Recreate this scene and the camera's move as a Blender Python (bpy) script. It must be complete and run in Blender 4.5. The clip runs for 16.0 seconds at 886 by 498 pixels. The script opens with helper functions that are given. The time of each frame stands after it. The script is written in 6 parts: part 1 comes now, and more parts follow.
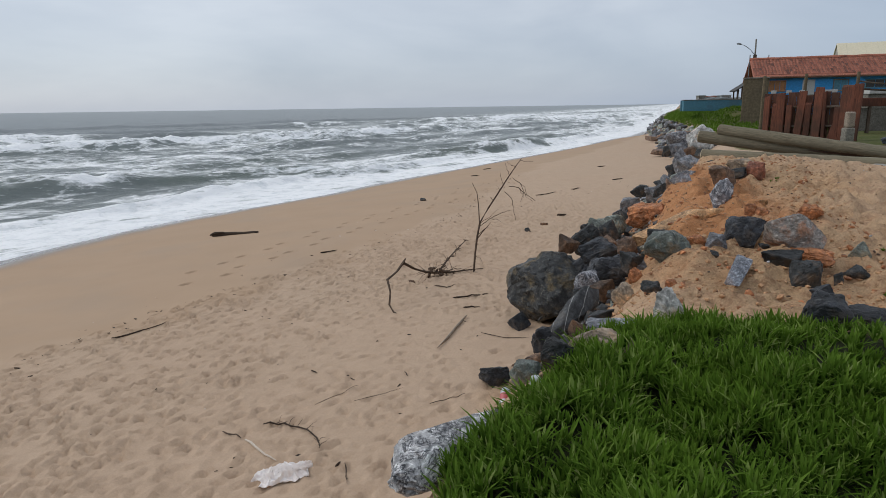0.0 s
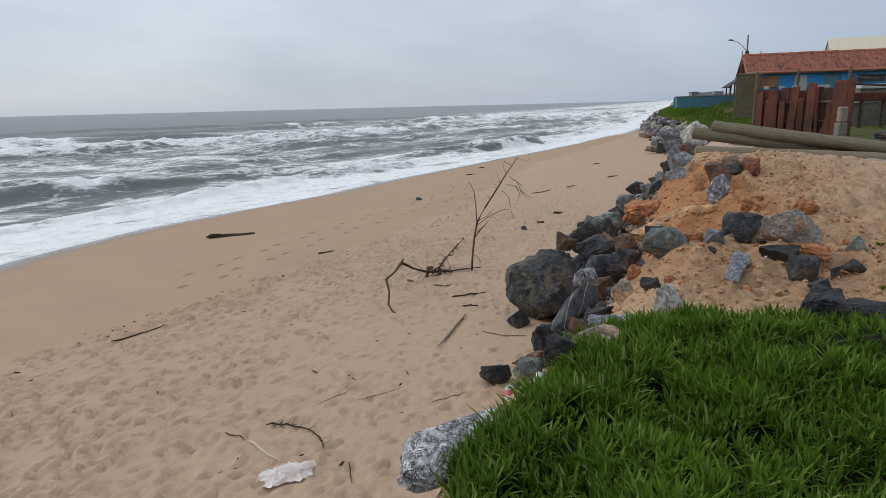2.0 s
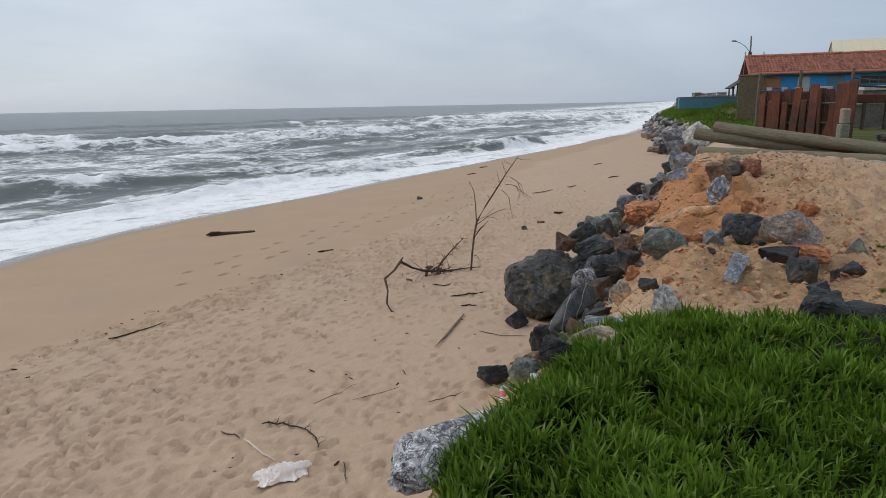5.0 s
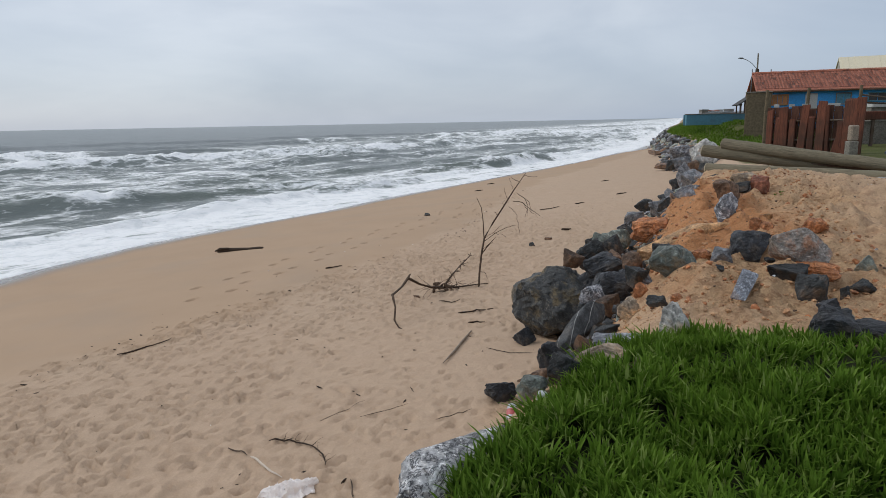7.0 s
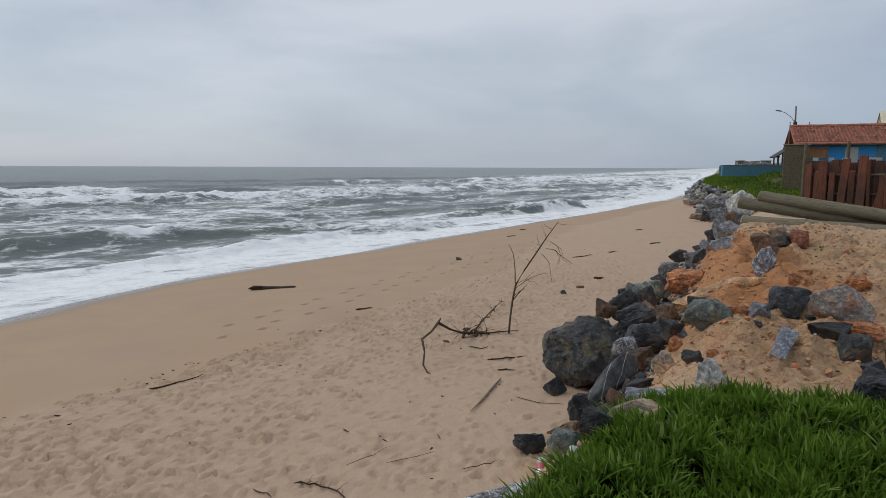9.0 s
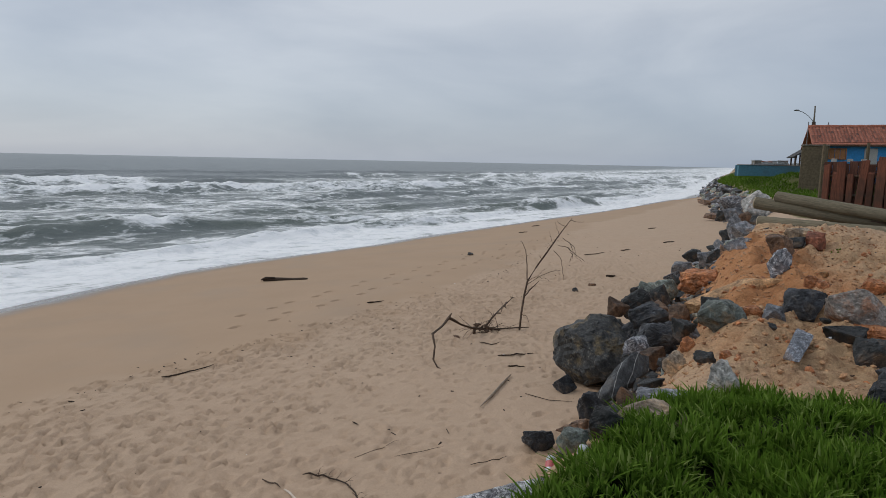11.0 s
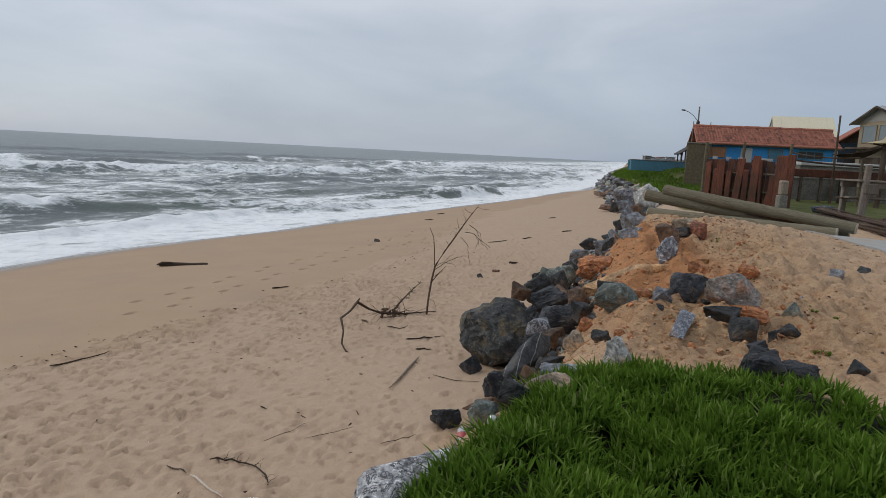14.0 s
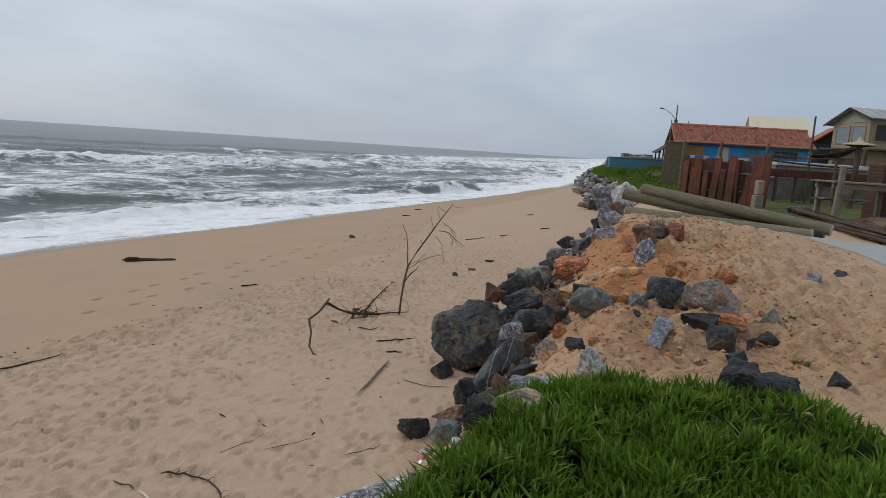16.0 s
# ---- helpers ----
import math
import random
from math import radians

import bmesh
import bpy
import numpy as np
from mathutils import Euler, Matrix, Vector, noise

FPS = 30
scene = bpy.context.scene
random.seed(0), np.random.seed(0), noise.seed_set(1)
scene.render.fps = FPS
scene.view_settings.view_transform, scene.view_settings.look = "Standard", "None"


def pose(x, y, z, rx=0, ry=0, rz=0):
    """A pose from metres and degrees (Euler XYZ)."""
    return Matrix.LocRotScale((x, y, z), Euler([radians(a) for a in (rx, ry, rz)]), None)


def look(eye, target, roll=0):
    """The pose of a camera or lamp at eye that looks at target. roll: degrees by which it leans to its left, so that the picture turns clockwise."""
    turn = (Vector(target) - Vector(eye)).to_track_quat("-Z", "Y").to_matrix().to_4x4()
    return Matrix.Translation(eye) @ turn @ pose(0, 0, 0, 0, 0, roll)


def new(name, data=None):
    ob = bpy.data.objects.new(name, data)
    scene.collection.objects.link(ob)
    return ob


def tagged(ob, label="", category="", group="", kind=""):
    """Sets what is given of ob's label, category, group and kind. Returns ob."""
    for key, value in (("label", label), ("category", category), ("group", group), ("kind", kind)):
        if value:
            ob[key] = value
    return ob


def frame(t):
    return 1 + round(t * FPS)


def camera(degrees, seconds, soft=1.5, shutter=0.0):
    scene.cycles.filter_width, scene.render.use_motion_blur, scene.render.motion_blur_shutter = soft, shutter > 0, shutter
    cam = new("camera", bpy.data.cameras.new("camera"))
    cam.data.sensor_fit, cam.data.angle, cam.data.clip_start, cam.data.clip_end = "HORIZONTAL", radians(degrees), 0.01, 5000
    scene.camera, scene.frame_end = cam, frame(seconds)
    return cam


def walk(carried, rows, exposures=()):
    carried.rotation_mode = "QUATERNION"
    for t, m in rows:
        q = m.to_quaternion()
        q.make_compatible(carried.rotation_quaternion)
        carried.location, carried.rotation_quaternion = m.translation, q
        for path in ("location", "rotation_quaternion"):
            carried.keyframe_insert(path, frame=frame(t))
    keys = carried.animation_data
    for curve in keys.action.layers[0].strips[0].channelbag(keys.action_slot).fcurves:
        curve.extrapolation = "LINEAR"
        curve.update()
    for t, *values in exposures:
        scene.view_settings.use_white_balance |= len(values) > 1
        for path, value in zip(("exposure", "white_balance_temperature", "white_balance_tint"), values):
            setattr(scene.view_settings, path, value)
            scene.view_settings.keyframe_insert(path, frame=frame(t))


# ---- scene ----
cam = camera(69.1, 16.0, soft=0.85)
PATH = [
    (0, (0.08, 0.241, 1.6), (0.065, 2.194, 1.168), -0.8),
    (0.5, (0.057, 0.235, 1.608), (0.037, 2.189, 1.181), -1.2),
    (1, (0.076, 0.246, 1.601), (0.075, 2.198, 1.168), -0.6),
    (1.5, (0.067, 0.225, 1.61), (0.056, 2.18, 1.187), -1.2),
    (2, (0.033, 0.213, 1.608), (0.033, 2.165, 1.173), -1.4),
    (2.5, (0.065, 0.229, 1.603), (0.042, 2.183, 1.18), -1.6),
    (3, (0.074, 0.235, 1.607), (0.057, 2.188, 1.176), -2.0),
    (3.5, (0.066, 0.245, 1.61), (0.078, 2.196, 1.169), -1.8),
    (6, (0.075, 0.227, 1.598), (0.059, 2.181, 1.175), -0.7),
    (6.5, (0.063, 0.217, 1.607), (0.045, 2.178, 1.216), -1.1),
    (7, (0.069, 0.226, 1.61), (0.042, 2.188, 1.223), -1.1),
    (7.5, (0.066, 0.212, 1.636), (0.004, 2.184, 1.308), -1.7),
    (8, (0.046, 0.204, 1.638), (-0.064, 2.179, 1.338), -0.7),
    (8.5, (0.039, 0.201, 1.639), (-0.081, 2.181, 1.385), -0.0),
    (9, (0.049, 0.211, 1.638), (-0.072, 2.191, 1.385), 0.2),
    (9.5, (0.042, 0.216, 1.643), (-0.07, 2.194, 1.372), -0.3),
    (9.7, (0.046, 0.22, 1.646), (-0.066, 2.198, 1.375), -0.3),
    (11.8, (0.038, 0.218, 1.628), (-0.133, 2.192, 1.358), 2.1),
    (12, (0.035, 0.199, 1.623), (-0.119, 2.174, 1.352), 2.3),
    (12.5, (-0.039, 0.123, 1.634), (-0.095, 2.103, 1.355), 1.7),
    (13, (-0.042, 0.059, 1.632), (-0.026, 2.043, 1.378), 2.1),
    (13.5, (-0.05, 0.051, 1.629), (0.023, 2.032, 1.365), 2.4),
    (14, (-0.033, 0.086, 1.617), (0.108, 2.059, 1.32), 3.0),
    (14.5, (0.041, 0.183, 1.639), (0.165, 2.148, 1.287), 2.7),
    (15, (0.121, 0.254, 1.668), (0.155, 2.229, 1.354), 2.2),
    (15.5, (0.14, 0.337, 1.669), (0.27, 2.306, 1.342), 3.3),
    (16, (0.086, 0.387, 1.651), (0.292, 2.352, 1.342), 3.8),
]
# the exposure falls a little as the camera tilts up to the sky
walk(cam, [(t, look(eye, target, roll)) for t, eye, target, roll in PATH], [(0, -0.02), (2.5, 0.03), (7, 0.03), (9, -0.17), (12, -0.24), (13.5, -0.23), (14.5, -0.09), (16, -0.13)])

# ---- light ----
SUN_EL, SUN_ROT = 42, 285
world = bpy.data.worlds.new("overcast_sky")
scene.world = world
world.use_nodes = True
wt = world.node_tree
wt.nodes.clear()


def wnode(kind, **values):
    n = wt.nodes.new(kind)
    for k, v in values.items():
        n.inputs[k].default_value = v
    return n


w_out = wnode("ShaderNodeOutputWorld")
w_sky = wnode("ShaderNodeTexSky")
w_sky.sky_type, w_sky.sun_disc = "NISHITA", False
w_sky.sun_elevation, w_sky.sun_rotation = radians(SUN_EL), radians(SUN_ROT)
w_blue = wnode("ShaderNodeBackground", Strength=0.02)
wt.links.new(w_sky.outputs[0], w_blue.inputs["Color"])
w_co = wnode("ShaderNodeTexCoord")
w_map = wnode("ShaderNodeMapping")
w_map.inputs["Scale"].default_value = (1.0, 1.0, 3.2)
wt.links.new(w_co.outputs["Generated"], w_map.inputs["Vector"])
w_cloud = wnode("ShaderNodeTexNoise", Scale=2.3, Detail=5.0, Roughness=0.5, Distortion=0.35)
wt.links.new(w_map.outputs[0], w_cloud.inputs["Vector"])
w_ramp = wnode("ShaderNodeValToRGB")
w_ramp.color_ramp.elements[0].position, w_ramp.color_ramp.elements[0].color = 0.36, (0.49, 0.535, 0.61, 1)
w_ramp.color_ramp.elements[1].position, w_ramp.color_ramp.elements[1].color = 0.62, (0.675, 0.71, 0.765, 1)
wt.links.new(w_cloud.outputs[0], w_ramp.inputs[0])
# cloud base: darker and bluer towards the horizon and inland
w_sep = wnode("ShaderNodeSeparateXYZ")
wt.links.new(w_co.outputs["Generated"], w_sep.inputs[0])
w_low = wnode("ShaderNodeMapRange")
w_low.inputs["From Min"].default_value, w_low.inputs["From Max"].default_value = 0.0, 0.26
w_low.inputs["To Min"].default_value, w_low.inputs["To Max"].default_value = 1.0, 0.0
wt.links.new(w_sep.outputs["Z"], w_low.inputs["Value"])
w_mix = wnode("ShaderNodeMix")
w_mix.data_type = "RGBA"
w_mix.inputs["B"].default_value = (0.275, 0.36, 0.50, 1)
wt.links.new(w_ramp.outputs[0], w_mix.inputs["A"])
w_east = wnode("ShaderNodeMapRange")
w_east.inputs["From Min"].default_value, w_east.inputs["From Max"].default_value = 0.12, 0.55
w_east.inputs["To Min"].default_value, w_east.inputs["To Max"].default_value = 0.4, 1.0
wt.links.new(w_sep.outputs["X"], w_east.inputs["Value"])
w_mul = wnode("ShaderNodeMath")
w_mul.operation = "MULTIPLY"
wt.links.new(w_low.outputs[0], w_mul.inputs[0])
wt.links.new(w_east.outputs[0], w_mul.inputs[1])
wt.links.new(w_mul.outputs[0], w_mix.inputs["Factor"])
w_grey = wnode("ShaderNodeBackground", Strength=0.93)
wt.links.new(w_mix.outputs["Result"], w_grey.inputs["Color"])
w_add = wnode("ShaderNodeAddShader")
wt.links.new(w_grey.outputs[0], w_add.inputs[0])
wt.links.new(w_blue.outputs[0], w_add.inputs[1])
wt.links.new(w_add.outputs[0], w_out.inputs["Surface"])

sun = new("sun", bpy.data.lights.new("sun", "SUN"))
sun.data.energy, sun.data.angle, sun.data.color = 1.05, radians(24), (1.0, 0.96, 0.9)
sun.rotation_euler = (radians(90 - SUN_EL), 0, radians(180 - SUN_ROT))

# ---- materials ----


class Nodes:
    """A small builder of node materials."""

    def __init__(self, name, roughness=0.8, metallic=0.0, specular=0.5):
        self.m = bpy.data.materials.new(name)
        self.m.use_nodes = True
        self.t = self.m.node_tree
        self.b = self.t.nodes["Principled BSDF"]
        self.b.inputs["Roughness"].default_value = roughness
        self.b.inputs["Metallic"].default_value = metallic
        self.b.inputs["Specular IOR Level"].default_value = specular
        self.co = self.t.nodes.new("ShaderNodeTexCoord")
        self.height = None

    def link(self, a, b):
        self.t.links.new(a, b)

    def coords(self, scale=(1, 1, 1), turn=(0, 0, 0)):
        """Object coordinates, turned and then scaled."""
        r = self.t.nodes.new("ShaderNodeMapping")
        r.inputs["Rotation"].default_value = [radians(a) for a in turn]
        self.link(self.co.outputs["Object"], r.inputs["Vector"])
        n = self.t.nodes.new("ShaderNodeMapping")
        n.inputs["Scale"].default_value = scale
        self.link(r.outputs[0], n.inputs["Vector"])
        return n.outputs[0]

    def noise(self, scale, detail=4.0, rough=0.55, distort=0.0, vec=None):
        n = self.t.nodes.new("ShaderNodeTexNoise")
        n.inputs["Scale"].default_value, n.inputs["Detail"].default_value = scale, detail
        n.inputs["Roughness"].default_value, n.inputs["Distortion"].default_value = rough, distort
        self.link(vec or self.co.outputs["Object"], n.inputs["Vector"])
        return n.outputs[0]

    def cells(self, scale, warp, vec):
        """Distance to the edge between cells whose outlines are bent by noise."""
        w = self.t.nodes.new("ShaderNodeTexNoise")
        w.inputs["Scale"].default_value, w.inputs["Detail"].default_value = scale * 1.3, 4.0
        self.link(vec, w.inputs["Vector"])
        m = self.t.nodes.new("ShaderNodeVectorMath")
        m.operation = "MULTIPLY_ADD"
        m.inputs[1].default_value = (warp / scale,) * 3
        self.link(w.outputs["Color"], m.inputs[0])
        self.link(vec, m.inputs[2])
        v = self.t.nodes.new("ShaderNodeTexVoronoi")
        v.feature = "DISTANCE_TO_EDGE"
        v.inputs["Scale"].default_value = scale
        self.link(m.outputs[0], v.inputs["Vector"])
        return v.outputs["Distance"]

    def wave(self, scale, distort=4.0, detail=3.0, dscale=1.0, vec=None):
        n = self.t.nodes.new("ShaderNodeTexWave")
        n.inputs["Scale"].default_value, n.inputs["Distortion"].default_value = scale, distort
        n.inputs["Detail"].default_value, n.inputs["Detail Scale"].default_value = detail, dscale
        self.link(vec or self.co.outputs["Object"], n.inputs["Vector"])
        return n.outputs["Fac"]

    def ramp(self, fac, *stops):
        n = self.t.nodes.new("ShaderNodeValToRGB")
        e = n.color_ramp.elements
        while len(e) < len(stops):
            e.new(0.5)
        for el, (p, c) in zip(e, stops):
            el.position = p
            el.color = (*c, 1) if isinstance(c, tuple) else (c, c, c, 1)
        self.link(fac, n.inputs[0])
        return n.outputs[0]

    def mix(self, fac, a, b, how="MIX"):
        n = self.t.nodes.new("ShaderNodeMix")
        n.data_type, n.blend_type = "RGBA", how
        for v, s in ((fac, "Factor"), (a, "A"), (b, "B")):
            if isinstance(v, (int, float)):
                n.inputs[s].default_value = v if s == "Factor" else (v, v, v, 1)
            elif isinstance(v, tuple):
                n.inputs[s].default_value = (*v, 1)
            else:
                self.link(v, n.inputs[s])
        return n.outputs["Result"]

    def math(self, op, a, b=0.0, clamp=False):
        n = self.t.nodes.new("ShaderNodeMath")
        n.operation, n.use_clamp = op, clamp
        for i, v in enumerate((a, b)):
            if isinstance(v, (int, float)):
                n.inputs[i].default_value = v
            else:
                self.link(v, n.inputs[i])
        return n.outputs[0]

    def attr(self, name):
        n = self.t.nodes.new("ShaderNodeAttribute")
        n.attribute_name = name
        return n

    def random(self):
        return self.t.nodes.new("ShaderNodeObjectInfo").outputs["Random"]

    def island(self):
        return self.t.nodes.new("ShaderNodeNewGeometry").outputs["Random Per Island"]

    def colour(self, c):
        self.link(c, self.b.inputs["Base Color"]) if not isinstance(c, tuple) else None
        if isinstance(c, tuple):
            self.b.inputs["Base Color"].default_value = (*c, 1)
        return self

    def rough(self, r):
        self.link(r, self.b.inputs["Roughness"])
        return self

    def bump(self, height, strength=0.4, distance=0.02):
        n = self.t.nodes.new("ShaderNodeBump")
        n.inputs["Strength"].default_value, n.inputs["Distance"].default_value = strength, distance
        self.link(height, n.inputs["Height"])
        if self.height:
            self.link(self.height, n.inputs["Normal"])
        self.height = n.outputs[0]
        self.link(self.height, self.b.inputs["Normal"])
        return self


def plain(name, c, roughness=0.7, spread=0.25, scale=6.0, metallic=0.0, bump=0.2, dirt=(0.12, 0.09, 0.06), dirty=0.3):
    """A painted, plastered or rusty surface: its colour uneven at two scales, with dirt and fine relief."""
    n = Nodes(name, roughness, metallic)
    fine = n.noise(scale * 9, 3)
    broad = n.noise(scale * 0.35, 5, 0.6)
    lo, hi = tuple(v * (1 - spread) for v in c), tuple(min(1, v * (1 + spread)) for v in c)
    base = n.ramp(fine, (0.3, lo), (0.7, hi))
    patch = n.ramp(broad, (0.5, 0.0), (0.68, 1.0))
    base = n.mix(n.math("MULTIPLY", patch, dirty), base, dirt)
    tone = n.math("ADD", n.math("MULTIPLY", n.random(), 0.24), 0.88)
    base = n.mix(1.0, base, tone, "MULTIPLY")
    n.colour(base).bump(fine, bump, 0.01)
    return n.m


def wood_mat(name, a, b, grain=(14, 14, 1.2), roughness=0.85, turn=(0, 0, 0), grey=(0.3, 0.28, 0.25), greyed=0.4):
    n = Nodes(name, roughness, specular=0.25)
    co = n.coords(grain, turn)
    lines = n.noise(3.0, 6, 0.65, 0.6, co)
    broad = n.noise(0.9, 3)
    base = n.ramp(lines, (0.28, a), (0.72, b))
    base = n.mix(n.math("MULTIPLY", n.ramp(broad, (0.42, 0.0), (0.66, 1.0)), greyed), base, grey)
    tone = n.math("ADD", n.math("MULTIPLY", n.random(), 0.5), 0.72)
    n.colour(n.mix(1.0, base, tone, "MULTIPLY")).bump(lines, 0.5, 0.01)
    return n.m


def tile_mat():
    """Weathered clay tiles: each its own red, some black with mould, soot in blotches."""
    n = Nodes("clay_roof_tile", 0.92)
    fine, blot = n.noise(14, 4, 0.7), n.noise(1.7, 6, 0.75)
    base = n.ramp(n.random(), (0.0, (0.10, 0.04, 0.03)), (0.12, (0.22, 0.078, 0.05)), (0.5, (0.31, 0.105, 0.065)), (1.0, (0.40, 0.15, 0.095)))
    base = n.mix(n.ramp(blot, (0.53, 0.0), (0.62, 0.6)), base, (0.085, 0.045, 0.035))
    n.colour(n.mix(0.7, base, n.ramp(fine, (0.3, 0.5), (0.7, 1.4)), "MULTIPLY")).bump(fine, 0.5, 0.02)
    return n.m


def rock_mat(name, dark, light, vein, veins=0.35, stain=(0.22, 0.12, 0.05), stained=0.3, stretch=(1, 1, 3.0), sharp=0.08, cut=0.56, thread=0.0, cracks=0.0, spread=0.9):
    """Broken quarry stone: dark mass, paler veins along the grain, earth stains."""
    n = Nodes(name, 0.58, specular=0.4)
    co = n.coords(stretch, (35, 20, 10))
    mass = n.noise(3.6, 7, 0.66, 0.5, co)
    speck = n.noise(34, 5, 0.75)
    patch = n.noise(7.5, 6, 0.7, 0.6)
    base = n.ramp(mass, (0.32, dark), (0.68, light))
    lines = n.ramp(n.noise(8.0, 8, 0.74, 0.5, co), (cut, 0.0), (cut + sharp, 1.0))
    base = n.mix(n.math("MULTIPLY", lines, veins), base, vein)
    if thread:
        line = n.wave(2.6, 1.2, 2.0, 1.5, n.coords((1, 1, 1), (20, 25, 70)))
        base = n.mix(n.math("MULTIPLY", n.ramp(line, (0.988, 0.0), (0.999, 1.0)), thread), base, (0.5, 0.5, 0.48))
    if cracks:
        gap = n.math("ABSOLUTE", n.math("SUBTRACT", n.noise(5.5, 7, 0.7, 0.8, co), 0.5))
        base = n.mix(n.math("MULTIPLY", n.ramp(gap, (0.012, 1.0), (0.035, 0.0)), cracks), base, (0.035, 0.035, 0.04))
    blot = n.ramp(n.noise(3.4, 6, 0.68, 0.3), (0.50, 0.0), (0.62, 1.0))
    base = n.mix(n.math("MULTIPLY", blot, stained), base, stain)
    base = n.mix(0.8, base, n.ramp(speck, (0.32, 0.45), (0.68, 1.7)), "MULTIPLY")
    base = n.mix(0.75, base, n.ramp(patch, (0.36, 0.5), (0.64, 2.1)), "MULTIPLY")
    tone = n.math("ADD", n.math("MULTIPLY", n.random(), spread), 1 - spread / 2)
    n.colour(n.mix(1.0, base, tone, "MULTIPLY"))
    n.bump(mass, 0.6, 0.05).bump(n.noise(11, 6, 0.72, 0.5), 0.8, 0.025).bump(speck, 0.5, 0.008)
    return n.m


def sand_ground():
    """Beach, clay, lawn and shade-darkened thatch in one sheet: masks in the mesh say which lies where."""
    n = Nodes("beach_ground", 0.95, specular=0.2)
    zone = n.attr("zone")
    sep = n.t.nodes.new("ShaderNodeSeparateColor")
    n.link(zone.outputs["Color"], sep.inputs[0])
    wet, clay, lawn = sep.outputs[0], sep.outputs[1], sep.outputs[2]
    grain = n.noise(55, 4, 0.7)
    mid = n.noise(3.2, 5, 0.6)
    broad = n.noise(0.35, 4, 0.55)
    dry = n.mix(mid, (0.421, 0.305, 0.214), (0.540, 0.397, 0.284))
    dry = n.mix(n.ramp(broad, (0.4, 0.0), (0.7, 0.4)), dry, (0.47, 0.355, 0.255))
    dry = n.mix(0.35, dry, n.ramp(grain, (0.28, 0.72), (0.7, 1.16)), "MULTIPLY")
    damp = n.mix(n.noise(0.8, 4), (0.398, 0.281, 0.188), (0.455, 0.326, 0.223))
    damp = n.mix(n.ramp(n.noise(0.5, 3), (0.5, 0.0), (0.7, 0.35)), damp, (0.365, 0.285, 0.215))
    base = n.mix(n.math("MULTIPLY", wet, 2.0, True), dry, damp)
    soaked = n.math("SUBTRACT", n.math("MULTIPLY", wet, 2.0), 1.0, True)
    base = n.mix(soaked, base, (0.20, 0.17, 0.145))
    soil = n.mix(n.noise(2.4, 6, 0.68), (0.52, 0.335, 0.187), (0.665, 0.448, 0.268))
    # dark mottling of the earth; also puts the small shadows of clods into the colour
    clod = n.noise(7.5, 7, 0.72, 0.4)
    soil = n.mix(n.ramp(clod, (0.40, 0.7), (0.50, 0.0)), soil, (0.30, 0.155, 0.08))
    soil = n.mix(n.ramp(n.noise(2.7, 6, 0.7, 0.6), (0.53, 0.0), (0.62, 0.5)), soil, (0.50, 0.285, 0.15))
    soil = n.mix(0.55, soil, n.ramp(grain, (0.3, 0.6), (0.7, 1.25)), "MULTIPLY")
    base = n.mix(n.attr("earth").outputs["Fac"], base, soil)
    red = n.mix(n.noise(5.5, 5, 0.7), (0.46, 0.18, 0.07), (0.66, 0.36, 0.18))
    red = n.mix(0.7, red, n.ramp(grain, (0.3, 0.6), (0.7, 1.2)), "MULTIPLY")
    cmask = n.ramp(n.math("ADD", clay, n.math("MULTIPLY", n.math("SUBTRACT", n.noise(1.7, 6, 0.65), 0.5), 1.3)), (0.42, 0.0), (0.95, 0.95))
    base = n.mix(n.math("MULTIPLY", cmask, n.math("GREATER_THAN", clay, 0.02)), base, red)
    green = n.mix(n.noise(1.1, 6, 0.7), (0.036, 0.062, 0.014), (0.105, 0.105, 0.034))
    green = n.mix(n.ramp(n.noise(0.9, 6, 0.7), (0.46, 0.0), (0.66, 0.55)), green, (0.17, 0.15, 0.06))
    base = n.mix(n.ramp(n.math("ADD", lawn, n.math("MULTIPLY", n.math("SUBTRACT", n.noise(2.5, 5, 0.7), 0.5), 0.8)), (0.4, 0.0), (0.62, 1.0)), base, green)
    # thatch under the tufts, near-black: the shade of the gaps put into its colour
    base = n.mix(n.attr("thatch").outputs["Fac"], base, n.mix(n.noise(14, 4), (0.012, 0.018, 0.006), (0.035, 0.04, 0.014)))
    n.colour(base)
    n.rough(n.math("SUBTRACT", 0.95, n.math("MULTIPLY", soaked, 0.8)))
    n.link(n.math("ADD", 0.15, n.math("MULTIPLY", soaked, 0.35)), n.b.inputs["Specular IOR Level"])
    n.bump(n.mix(n.math("MULTIPLY", wet, 2.0, True), n.noise(6, 6, 0.6), 0.5), 0.6, 0.05)
    n.bump(n.mix(n.attr("earth").outputs["Fac"], 0.5, n.noise(5, 7, 0.7)), 1.0, 0.14)
    n.bump(grain, 0.3, 0.006)
    return n.m


